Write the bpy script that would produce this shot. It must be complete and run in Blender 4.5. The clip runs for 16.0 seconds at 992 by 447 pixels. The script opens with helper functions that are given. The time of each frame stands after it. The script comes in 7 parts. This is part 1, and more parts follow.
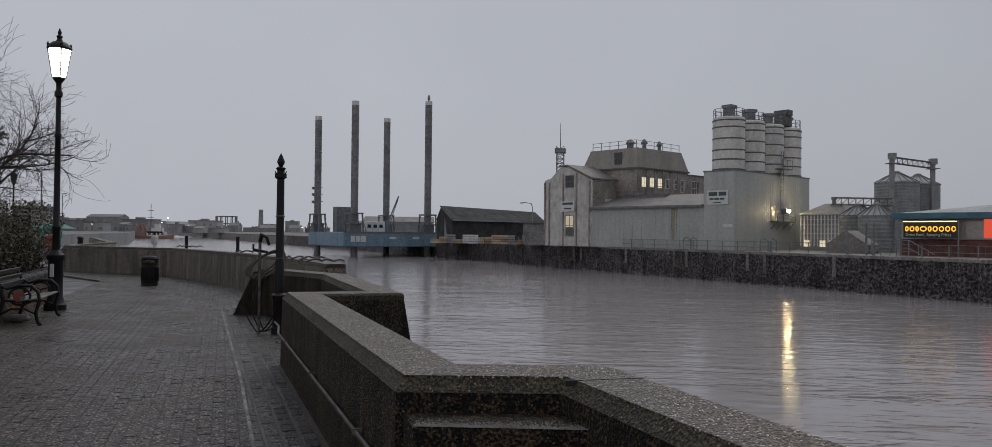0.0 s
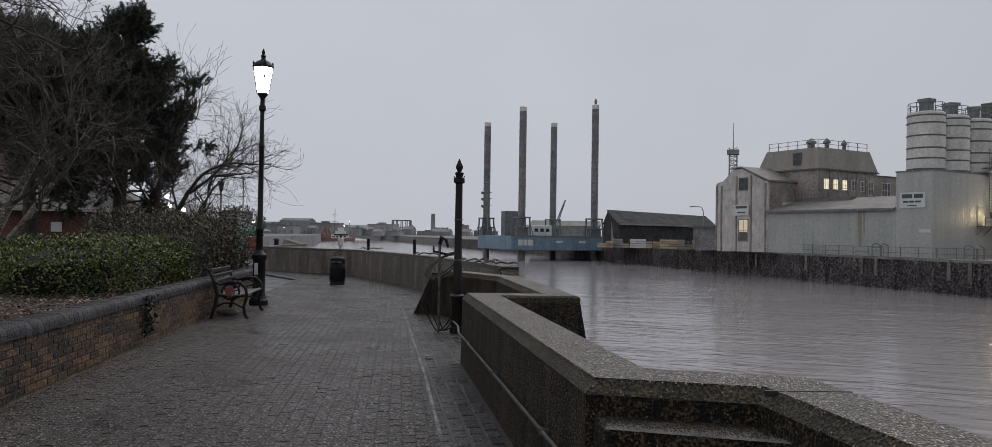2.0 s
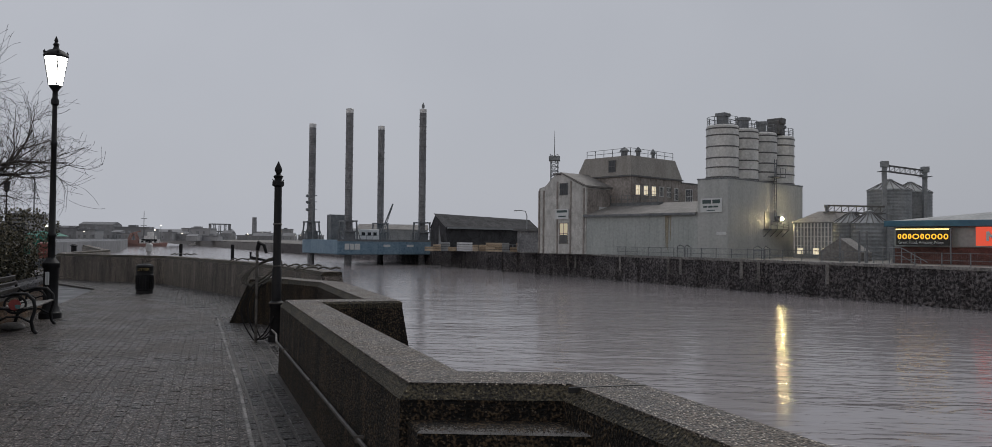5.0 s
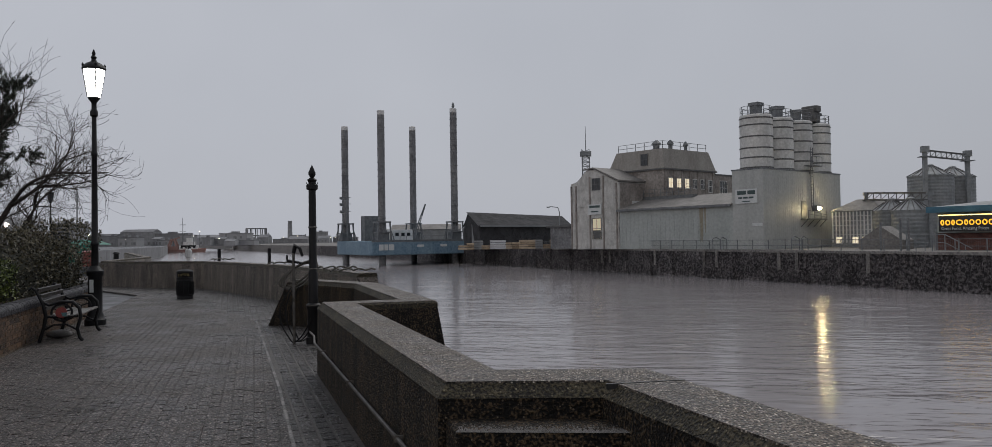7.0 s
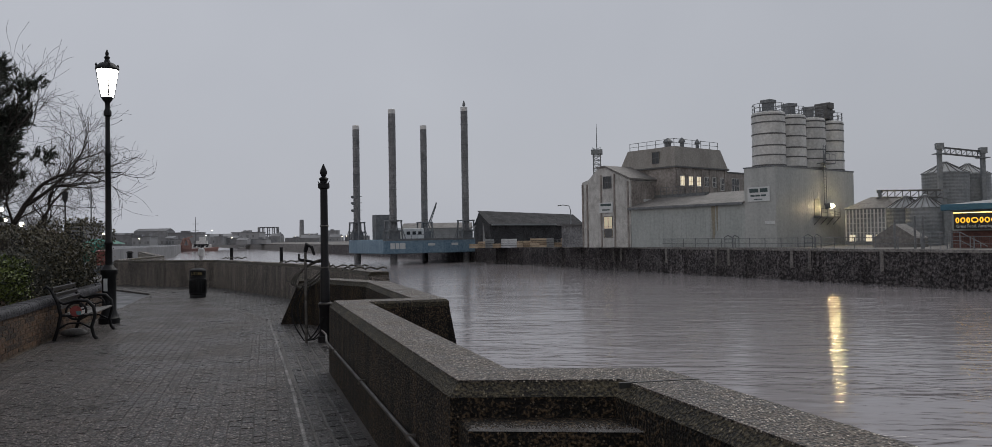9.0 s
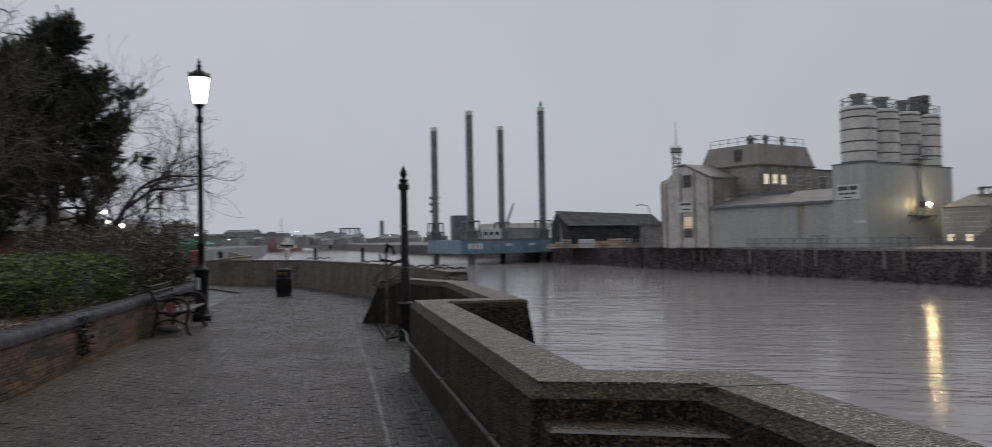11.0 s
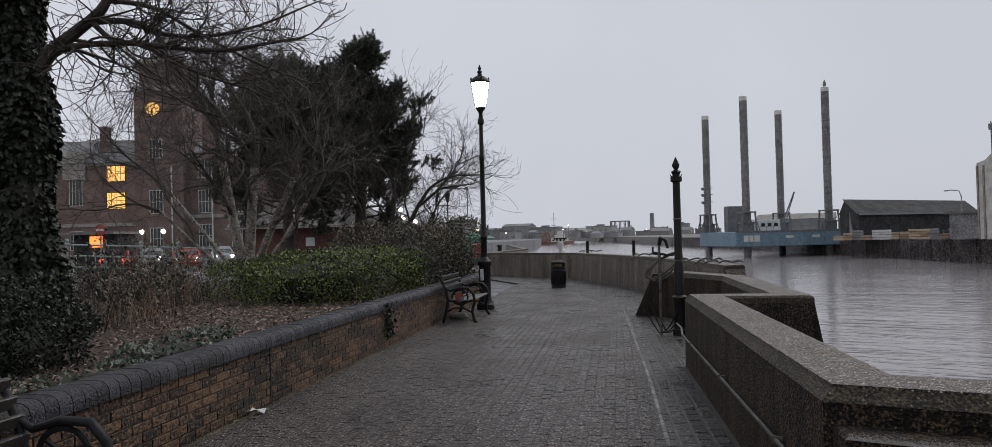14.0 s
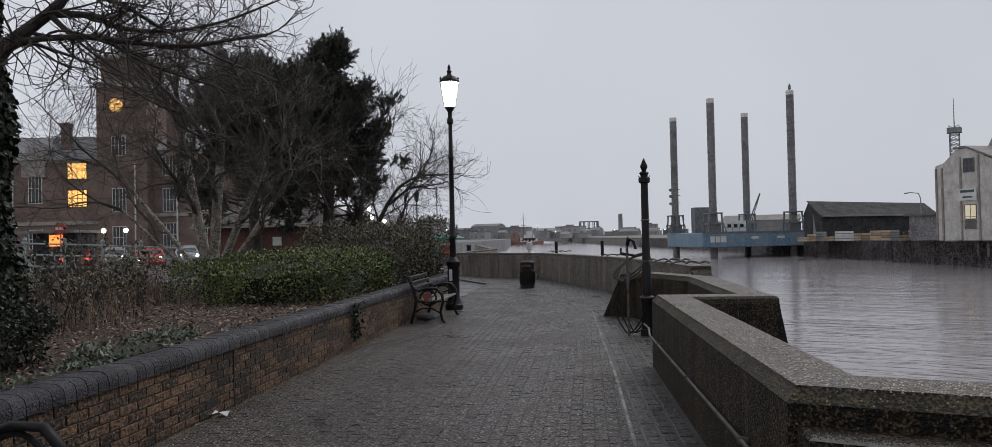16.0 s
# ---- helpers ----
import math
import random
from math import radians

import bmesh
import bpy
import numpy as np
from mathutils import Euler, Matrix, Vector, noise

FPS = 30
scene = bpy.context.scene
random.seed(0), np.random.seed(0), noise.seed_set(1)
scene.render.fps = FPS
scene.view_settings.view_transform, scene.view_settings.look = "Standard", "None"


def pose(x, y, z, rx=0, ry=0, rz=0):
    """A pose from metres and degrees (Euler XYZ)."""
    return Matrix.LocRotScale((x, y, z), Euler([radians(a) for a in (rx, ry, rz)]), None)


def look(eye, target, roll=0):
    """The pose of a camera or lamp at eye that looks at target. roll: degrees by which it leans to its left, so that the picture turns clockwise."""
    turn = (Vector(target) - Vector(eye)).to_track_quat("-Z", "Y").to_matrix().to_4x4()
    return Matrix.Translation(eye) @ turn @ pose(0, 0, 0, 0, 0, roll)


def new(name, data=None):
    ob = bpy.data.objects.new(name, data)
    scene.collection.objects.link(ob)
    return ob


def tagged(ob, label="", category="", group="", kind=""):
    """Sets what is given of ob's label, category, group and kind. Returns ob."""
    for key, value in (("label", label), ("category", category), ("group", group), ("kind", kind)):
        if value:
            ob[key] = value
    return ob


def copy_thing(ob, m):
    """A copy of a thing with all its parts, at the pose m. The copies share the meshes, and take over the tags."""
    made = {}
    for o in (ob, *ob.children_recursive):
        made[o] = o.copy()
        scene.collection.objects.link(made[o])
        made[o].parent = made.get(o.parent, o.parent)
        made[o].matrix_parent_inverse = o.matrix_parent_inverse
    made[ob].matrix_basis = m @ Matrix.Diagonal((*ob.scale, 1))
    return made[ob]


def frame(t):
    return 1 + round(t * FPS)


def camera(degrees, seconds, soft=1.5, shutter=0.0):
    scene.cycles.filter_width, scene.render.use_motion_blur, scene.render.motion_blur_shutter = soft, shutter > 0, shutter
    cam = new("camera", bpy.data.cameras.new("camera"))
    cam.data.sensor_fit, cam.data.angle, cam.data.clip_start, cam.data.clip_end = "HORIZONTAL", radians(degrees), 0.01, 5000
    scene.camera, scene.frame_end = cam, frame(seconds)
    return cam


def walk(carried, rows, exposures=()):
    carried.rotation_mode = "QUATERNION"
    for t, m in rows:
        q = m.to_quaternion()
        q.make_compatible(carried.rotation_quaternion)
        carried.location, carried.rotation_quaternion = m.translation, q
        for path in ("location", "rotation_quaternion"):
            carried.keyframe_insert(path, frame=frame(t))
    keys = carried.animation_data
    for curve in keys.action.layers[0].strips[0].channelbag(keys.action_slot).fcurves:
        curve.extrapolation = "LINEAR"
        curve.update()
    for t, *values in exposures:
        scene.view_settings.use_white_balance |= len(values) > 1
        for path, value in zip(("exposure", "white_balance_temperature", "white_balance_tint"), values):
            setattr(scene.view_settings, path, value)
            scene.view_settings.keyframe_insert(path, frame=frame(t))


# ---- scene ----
cam = camera(65.6, 16.0, soft=0.5, shutter=0.3)

PATH = [
    (0, (0.255, 0.471, 1.521), (0.041, 2.459, 1.545), 0.6),
    (0.5, (0.229, 0.462, 1.523), (-0.013, 2.447, 1.55), 0.7),
    (1, (0.18, 0.5, 1.51), (-0.315, 2.438, 1.535), 0.8),
    (1.5, (0.139, 0.467, 1.507), (-0.517, 2.356, 1.533), 0.9),
    (2, (0.14, 0.443, 1.51), (-0.493, 2.34, 1.539), 0.9),
    (2.5, (0.141, 0.445, 1.51), (-0.488, 2.343, 1.536), 1.1),
    (3, (0.144, 0.473, 1.503), (-0.421, 2.392, 1.531), 1.3),
    (3.5, (0.18, 0.502, 1.511), (-0.095, 2.482, 1.551), 1.4),
    (4, (0.204, 0.449, 1.522), (0.036, 2.441, 1.57), 1.4),
    (6.5, (0.214, 0.43, 1.523), (-0.059, 2.411, 1.561), -1.0),
    (7, (0.211, 0.437, 1.525), (-0.072, 2.416, 1.563), -0.9),
    (7.5, (0.207, 0.442, 1.524), (-0.09, 2.419, 1.56), -0.8),
    (8, (0.203, 0.452, 1.526), (-0.103, 2.428, 1.56), -0.9),
    (10.5, (0.206, 0.45, 1.521), (-0.12, 2.423, 1.557), -1.1),
    (11, (0.184, 0.471, 1.523), (-0.323, 2.405, 1.562), -1.1),
    (11.5, (0.127, 0.41, 1.541), (-0.872, 2.142, 1.59), -0.8),
    (12, (0.136, 0.421, 1.531), (-1.052, 2.03, 1.587), -0.9),
    (12.5, (0.16, 0.408, 1.53), (-1.018, 2.023, 1.579), -1.2),
    (13, (0.164, 0.402, 1.531), (-1.004, 2.026, 1.573), -1.3),
    (13.5, (0.167, 0.408, 1.531), (-0.99, 2.039, 1.569), -1.5),
    (14, (0.171, 0.413, 1.529), (-0.964, 2.059, 1.565), -1.5),
    (14.5, (0.173, 0.421, 1.529), (-0.957, 2.071, 1.564), -1.5),
    (15, (0.176, 0.426, 1.531), (-0.94, 2.086, 1.566), -1.5),
    (15.5, (0.171, 0.443, 1.529), (-0.916, 2.121, 1.561), -1.4),
    (16, (0.16, 0.449, 1.533), (-0.909, 2.139, 1.567), -1.3),
]
walk(cam, [(t, look(eye, target, roll)) for t, eye, target, roll in PATH],
     [(0, 0.16), (0.6, 0.18), (1.5, 0.38), (2.6, 0.38), (3.5, 0.22), (4.0, 0.16), (6.5, 0.2), (10.5, 0.2), (11.0, 0.28), (12.0, 0.57), (16.0, 0.53)])

# ---- light ----
world = bpy.data.worlds.new("overcast_dusk")
scene.world = world
world.use_nodes = True
wn, wl = world.node_tree.nodes, world.node_tree.links
sky = wn.new("ShaderNodeTexSky")
sky.sky_type = "NISHITA"
sky.sun_disc = False
sky.sun_elevation, sky.sun_rotation = radians(14), radians(200)
sky.dust_density = 6.0
cloud_map = wn.new("ShaderNodeTexCoord")
cloud_noise = wn.new("ShaderNodeTexNoise")
cloud_noise.inputs["Scale"].default_value = 1.6
cloud_noise.inputs["Detail"].default_value = 4
wl.new(cloud_map.outputs["Generated"], cloud_noise.inputs["Vector"])
cloud_ramp = wn.new("ShaderNodeValToRGB")
cloud_ramp.color_ramp.elements[0].position, cloud_ramp.color_ramp.elements[1].position = 0.3, 0.75
cloud_ramp.color_ramp.elements[0].color = (3.66, 3.8, 4.22, 1)
cloud_ramp.color_ramp.elements[1].color = (4.34, 4.48, 4.9, 1)
wl.new(cloud_noise.outputs["Fac"], cloud_ramp.inputs["Fac"])
# the cloud is thinner and brighter towards the town
bright_side = wn.new("ShaderNodeVectorMath")
bright_side.operation = "DOT_PRODUCT"
bright_side.inputs[1].default_value = (-0.95, 0.2, 0.0)
wl.new(cloud_map.outputs["Generated"], bright_side.inputs[0])
bright_range = wn.new("ShaderNodeMapRange")
bright_range.inputs["From Min"].default_value, bright_range.inputs["From Max"].default_value = -1.0, 1.0
bright_range.inputs["To Min"].default_value, bright_range.inputs["To Max"].default_value = 0.77, 1.13
wl.new(bright_side.outputs["Value"], bright_range.inputs["Value"])
cloud_tone = wn.new("ShaderNodeVectorMath")
cloud_tone.operation = "SCALE"
wl.new(cloud_ramp.outputs["Color"], cloud_tone.inputs[0])
wl.new(bright_range.outputs["Result"], cloud_tone.inputs["Scale"])
cloud_mix = wn.new("ShaderNodeMix")
cloud_mix.data_type = "RGBA"
cloud_mix.inputs[0].default_value = 0.94
wl.new(sky.outputs["Color"], cloud_mix.inputs[6])
wl.new(cloud_tone.outputs["Vector"], cloud_mix.inputs[7])
background_node = next(n for n in wn if n.type == "BACKGROUND")
background_node.inputs["Strength"].default_value = 0.1
wl.new(cloud_mix.outputs[2], background_node.inputs["Color"])

sun_lamp = bpy.data.lights.new("sun", "SUN")
sun_lamp.energy, sun_lamp.angle, sun_lamp.color = 0.95, radians(40), (1.0, 0.97, 0.93)
sun = new("sun", sun_lamp)
sun.matrix_world = pose(0, 0, 60, 40, 0, 160)


# ---- materials ----
def srgb(r, g, b):
    return tuple(((c / 255) / 12.92 if c < 11 else ((c / 255 + 0.055) / 1.055) ** 2.4) for c in (r, g, b)) + (1,)


def mat(name, c1, c2, scale=4.0, rough=0.7, bump=0.2, metal=0.0, fine=60.0, spread=0.0, streak=0.0, dist=0.01, rough2=None, spec=0.5, low=0.28, high=0.72, grain=0.7, fleck=None):
    """Two scales of colour variation, fine relief; streak pulls the large one downwards; spread varies it piece by
    piece;
    fleck: (colour, cells a metre, share) of pale stones, grit or painted wet glints in the surface."""
    m = bpy.data.materials.new(name)
    m.use_nodes = True
    n, l = m.node_tree.nodes, m.node_tree.links
    bs = n["Principled BSDF"]
    geo = n.new("ShaderNodeNewGeometry")
    mp = n.new("ShaderNodeMapping")
    l.new(geo.outputs["Position"], mp.inputs["Vector"])
    mp.inputs["Scale"].default_value = (1, 1, 1 - streak)
    big = n.new("ShaderNodeTexNoise")
    big.inputs["Scale"].default_value, big.inputs["Detail"].default_value = scale, 5
    big.inputs["Roughness"].default_value = 0.65
    l.new(mp.outputs["Vector"], big.inputs["Vector"])
    small = n.new("ShaderNodeTexNoise")
    small.inputs["Scale"].default_value, small.inputs["Detail"].default_value = fine, 3
    l.new(geo.outputs["Position"], small.inputs["Vector"])
    add = n.new("ShaderNodeMath")
    add.operation = "MULTIPLY_ADD"
    add.inputs[1].default_value, add.inputs[2].default_value = grain, -grain / 2
    l.new(small.outputs["Fac"], add.inputs[0])
    tot = n.new("ShaderNodeMath")
    l.new(big.outputs["Fac"], tot.inputs[0])
    l.new(add.outputs[0], tot.inputs[1])
    last = tot
    if spread:
        info = n.new("ShaderNodeObjectInfo")
        isl = n.new("ShaderNodeNewGeometry")
        both = n.new("ShaderNodeMath")
        l.new(info.outputs["Random"], both.inputs[0])
        l.new(isl.outputs["Random Per Island"], both.inputs[1])
        wrap = n.new("ShaderNodeMath")
        wrap.operation = "FRACT"
        l.new(both.outputs[0], wrap.inputs[0])
        mad = n.new("ShaderNodeMath")
        mad.operation = "MULTIPLY_ADD"
        mad.inputs[1].default_value, mad.inputs[2].default_value = spread, -spread / 2
        l.new(wrap.outputs[0], mad.inputs[0])
        last = n.new("ShaderNodeMath")
        l.new(tot.outputs[0], last.inputs[0])
        l.new(mad.outputs[0], last.inputs[1])
    ramp = n.new("ShaderNodeValToRGB")
    ramp.color_ramp.elements[0].position, ramp.color_ramp.elements[1].position = low, high
    ramp.color_ramp.elements[0].color, ramp.color_ramp.elements[1].color = (*c1[:3], 1), (*c2[:3], 1)
    l.new(last.outputs[0], ramp.inputs["Fac"])
    if fleck:
        tint, cells, share = fleck
        vor = n.new("ShaderNodeTexVoronoi")
        vor.inputs["Scale"].default_value = cells
        l.new(geo.outputs["Position"], vor.inputs["Vector"])
        sep = n.new("ShaderNodeSeparateColor")
        l.new(vor.outputs["Color"], sep.inputs["Color"])
        pick = n.new("ShaderNodeMath")
        pick.operation = "LESS_THAN"
        pick.inputs[1].default_value = share
        l.new(sep.outputs[0], pick.inputs[0])
        edge = n.new("ShaderNodeMapRange")
        edge.inputs["From Min"].default_value, edge.inputs["From Max"].default_value = 0.5, 0.3
        l.new(vor.outputs["Distance"], edge.inputs["Value"])
        tone = n.new("ShaderNodeMath")
        tone.operation = "MULTIPLY"
        l.new(edge.outputs["Result"], tone.inputs[0])
        l.new(pick.outputs[0], tone.inputs[1])
        vary = n.new("ShaderNodeMath")
        vary.operation = "MULTIPLY"
        l.new(tone.outputs[0], vary.inputs[0])
        l.new(sep.outputs[1], vary.inputs[1])
        stone = n.new("ShaderNodeMix")
        stone.data_type = "RGBA"
        l.new(vary.outputs[0], stone.inputs[0])
        l.new(ramp.outputs["Color"], stone.inputs[6])
        stone.inputs[7].default_value = (*tint, 1)
        l.new(stone.outputs[2], bs.inputs["Base Color"])
    else:
        l.new(ramp.outputs["Color"], bs.inputs["Base Color"])
    bs.inputs["Metallic"].default_value = metal
    bs.inputs["Specular IOR Level"].default_value = spec
    if rough2 is None:
        bs.inputs["Roughness"].default_value = rough
    else:
        rr = n.new("ShaderNodeMapRange")
        rr.inputs["From Min"].default_value, rr.inputs["From Max"].default_value = 0.35, 0.65
        rr.inputs["To Min"].default_value, rr.inputs["To Max"].default_value = rough, rough2
        l.new(big.outputs["Fac"], rr.inputs["Value"])
        l.new(rr.outputs["Result"], bs.inputs["Roughness"])
    if bump:
        bp = n.new("ShaderNodeBump")
        bp.inputs["Strength"].default_value, bp.inputs["Distance"].default_value = bump, dist
        l.new(tot.outputs[0], bp.inputs["Height"])
        l.new(bp.outputs["Normal"], bs.inputs["Normal"])
    return m


def glow(name, colour, strength):
    m = bpy.data.materials.new(name)
    m.use_nodes = True
    bs = m.node_tree.nodes["Principled BSDF"]
    bs.inputs["Base Color"].default_value = (*colour[:3], 1)
    bs.inputs["Emission Color"].default_value = (*colour[:3], 1)
    bs.inputs["Emission Strength"].default_value = strength
    bs.inputs["Roughness"].default_value = 0.4
    return m


# PAVING's pale flecks paint wet glints and sleet grains into its colour
PAVING = mat("wet_paving_block", (0.004, 0.0032, 0.0028), (0.1, 0.079, 0.068), 0.8, 0.26, 1.0, fine=42, spread=0.22, rough2=0.52, dist=0.022, low=0.24, high=0.98, grain=3.2, spec=0.55, fleck=((0.52, 0.45, 0.405), 46, 0.55))
PAVING_SAND = mat("damp_joint_sand", (0.02, 0.018, 0.016), (0.09, 0.08, 0.073), 2, 0.6, 0.5, fine=60, grain=1.6)
SETT = mat("wet_granite_sett", (0.006, 0.0056, 0.0056), (0.085, 0.076, 0.073), 1.2, 0.24, 1.0, fine=45, spread=0.5, rough2=0.5, grain=2.4, dist=0.02, spec=0.5, fleck=((0.42, 0.39, 0.37), 44, 0.24))
KERB = mat("pale_edging_stone", (0.04, 0.037, 0.034), (0.22, 0.205, 0.195), 3, 0.5, 0.3, fine=60, spread=0.6, grain=2.0)
CONCRETE = mat("stained_wall_concrete", (0.0016, 0.0013, 0.001), (0.135, 0.093, 0.054), 8, 0.65, 1.0, fine=65, streak=0.9, dist=0.015, low=0.46, high=0.98, grain=2.3, spec=0.3, fleck=((0.22, 0.175, 0.125), 80, 0.1))
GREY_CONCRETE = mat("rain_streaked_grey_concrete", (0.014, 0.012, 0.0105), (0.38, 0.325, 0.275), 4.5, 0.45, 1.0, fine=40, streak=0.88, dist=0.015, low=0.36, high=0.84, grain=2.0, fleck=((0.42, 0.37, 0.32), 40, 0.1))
CONCRETE_TOP = mat("exposed_aggregate_concrete", (0.008, 0.006, 0.0045), (0.2, 0.16, 0.125), 2.5, 0.38, 1.0, fine=70, dist=0.012, rough2=0.66, low=0.26, high=1.0, grain=2.8, fleck=((0.8, 0.71, 0.61), 84, 0.42))
MOSS = mat("mossy_concrete_chamfer", (0.007, 0.0057, 0.0033), (0.11, 0.09, 0.052), 3.0, 0.75, 1.0, fine=70, dist=0.01, low=0.34, high=1.0, grain=2.4, fleck=((0.3, 0.255, 0.17), 80, 0.1))
BRICK = mat("brown_red_brick", (0.009, 0.006, 0.0042), (0.2, 0.112, 0.062), 1.1, 0.65, 0.9, fine=40, spread=0.4, dist=0.008, low=0.3, high=0.95, grain=2.0, fleck=((0.34, 0.25, 0.16), 55, 0.12))
MORTAR = mat("brick_mortar", (0.05, 0.039, 0.029), (0.26, 0.208, 0.155), 3, 0.9, 0.6, fine=60, grain=1.6)
BLUE_BRICK = mat("blue_black_engineering_brick", (0.007, 0.007, 0.0088), (0.055, 0.053, 0.062), 5, 0.38, 0.8, fine=70, spread=0.35, rough2=0.62, grain=2.0, spec=0.28)
SOIL = mat("dark_garden_soil", (0.02, 0.0135, 0.01), (0.085, 0.056, 0.038), 5, 0.9, 1.0, fine=35, dist=0.03, grain=1.4)
LITTER_LEAF = mat("brown_leaf_litter", (0.03, 0.02, 0.015), (0.27, 0.19, 0.15), 9, 0.65, 0.2, fine=50, spread=0.8)
IRON = mat("black_painted_iron", (0.005, 0.005, 0.006), (0.016, 0.016, 0.018), 8, 0.4, 0.25, fine=120, rough2=0.6, spec=0.25)
WORN_IRON = mat("worn_bare_iron", (0.05, 0.045, 0.04), (0.18, 0.17, 0.16), 12, 0.5, 0.3, metal=0.6, fine=90)
WOOD_SLAT = mat("dark_wet_bench_slat", (0.008, 0.007, 0.0065), (0.045, 0.038, 0.034), 5, 0.35, 0.4, fine=80, streak=0.5, grain=1.4)
PALE_SLAT = mat("weathered_pale_slat", (0.09, 0.085, 0.08), (0.24, 0.23, 0.22), 6, 0.35, 0.3, fine=80)
LAMP_GLASS = glow("lit_lantern_glass", (1.0, 0.97, 0.9), 9.0)
ROPE = mat("grey_mooring_rope", (0.04, 0.038, 0.034), (0.14, 0.13, 0.115), 20, 0.85, 0.5, fine=150)
BARK = mat("grey_brown_bark", (0.02, 0.017, 0.014), (0.095, 0.08, 0.068), 7, 0.85, 1.0, fine=40, streak=0.6, dist=0.03)
LICHEN_TWIG = mat("lichened_twig_bark", (0.018, 0.0155, 0.0135), (0.125, 0.11, 0.098), 6, 0.8, 0.4, fine=50, grain=1.4)
TWIG = mat("bare_twig_bark", (0.012, 0.01, 0.0085), (0.065, 0.052, 0.044), 6, 0.8, 0.4, fine=60, grain=1.2)
PALE_TWIG = mat("lichen_grey_bark", (0.05, 0.044, 0.038), (0.42, 0.385, 0.34), 6, 0.8, 0.8, fine=40, grain=1.6)
IVY = mat("dark_ivy_leaf", (0.004, 0.007, 0.004), (0.028, 0.037, 0.02), 6, 0.4, 0.1, fine=30, spread=0.7, spec=0.35)
NEEDLE = mat("black_pine_needle", (0.009, 0.013, 0.0095), (0.055, 0.066, 0.048), 2, 0.6, 0.0, spread=0.8)
HEDGE = mat("clipped_green_hedge_leaf", (0.006, 0.012, 0.004), (0.15, 0.19, 0.042), 1.5, 0.45, 0.0, spread=1.0)
SHRUB = mat("mixed_shrub_leaf", (0.018, 0.019, 0.011), (0.13, 0.112, 0.068), 1.6, 0.5, 0.0, spread=0.8)
# near-black core colour standing in for the shade between shrub leaves
INNER = mat("shrub_inner_shade", (0.008, 0.009, 0.005), (0.025, 0.026, 0.015), 9, 0.9, 0.8, fine=40)
REED = mat("dry_tan_stems", (0.09, 0.06, 0.04), (0.26, 0.18, 0.125), 9, 0.7, 0.0, spread=0.6)
VARIEGATED = mat("variegated_ground_cover", (0.025, 0.038, 0.025), (0.14, 0.17, 0.125), 9, 0.5, 0.0, spread=0.9)
CLAD = mat("grey_green_sheet_cladding", (0.29, 0.315, 0.305), (0.43, 0.455, 0.445), 0.35, 0.5, 0.05, fine=3, streak=0.8)
TOWER_CLAD = mat("grey_ribbed_sheet_cladding", (0.33, 0.342, 0.333), (0.46, 0.472, 0.46), 0.4, 0.5, 0.05, fine=3, streak=0.9)
RUST = mat("rust_streak_on_cladding", (0.22, 0.19, 0.13), (0.33, 0.31, 0.25), 0.8, 0.6, 0.05, fine=4, streak=0.8)
RENDER = mat("flaking_pale_render", (0.33, 0.325, 0.31), (0.62, 0.615, 0.595), 1.1, 0.8, 0.2, fine=7, streak=0.3, dist=0.05)
MILL_WALL = mat("weathered_dark_brick_render", (0.155, 0.139, 0.128), (0.373, 0.342, 0.319), 0.5, 0.85, 0.2, fine=3, dist=0.05)
DARK_SLATE = mat("mossy_dark_roof_slate", (0.025, 0.022, 0.02), (0.13, 0.115, 0.105), 2.5, 0.6, 0.4, fine=14, spread=0.6, grain=1.2)
SLATE = mat("grey_corrugated_roof", (0.12, 0.114, 0.108), (0.24, 0.228, 0.216), 0.5, 0.7, 0.2, fine=4, dist=0.05)
MANSARD = mat("mansard_roof_sheeting", (0.223, 0.208, 0.19), (0.356, 0.339, 0.312), 0.5, 0.7, 0.2, fine=4, streak=0.6)
SILO_WHITE = mat("off_white_silo_paint", (0.42, 0.42, 0.405), (0.68, 0.68, 0.66), 0.5, 0.45, 0.1, fine=3, streak=0.7)
SILO_BAND = mat("dark_silo_band", (0.06, 0.06, 0.06), (0.14, 0.14, 0.14), 2, 0.6, 0.1)
GALV = mat("galvanised_corrugated_steel", (0.17, 0.184, 0.194), (0.29, 0.306, 0.318), 0.4, 0.6, 0.1, fine=3, metal=0.1, spec=0.3)
# STEEL_DARK, HULL_BLUE, LEG_STEEL: base colours lifted in place of rain haze
STEEL_DARK = mat("dark_structural_steel", (0.085, 0.094, 0.102), (0.21, 0.22, 0.23), 1.5, 0.5, 0.1, fine=8)
HULL_BLUE = mat("haze_paled_blue_hull_paint", (0.09, 0.165, 0.235), (0.215, 0.31, 0.385), 0.35, 0.5, 0.1, fine=3, streak=0.8, grain=1.1)
LEG_STEEL = mat("grey_leg_steel", (0.09, 0.092, 0.098), (0.24, 0.243, 0.252), 0.5, 0.55, 0.1, fine=4, grain=1.2)
WHITE_PAINT = mat("white_paint", (0.5, 0.5, 0.5), (0.74, 0.74, 0.73), 1, 0.5, 0.05)
# weedy quay tones, likewise paled for the haze across the river
QUAY = mat("dark_weedy_quay_wall", (0.036, 0.033, 0.035), (0.3, 0.272, 0.276), 0.9, 0.75, 1.0, fine=3.6, streak=0.3, dist=0.5, low=0.36, high=0.88, grain=1.7)
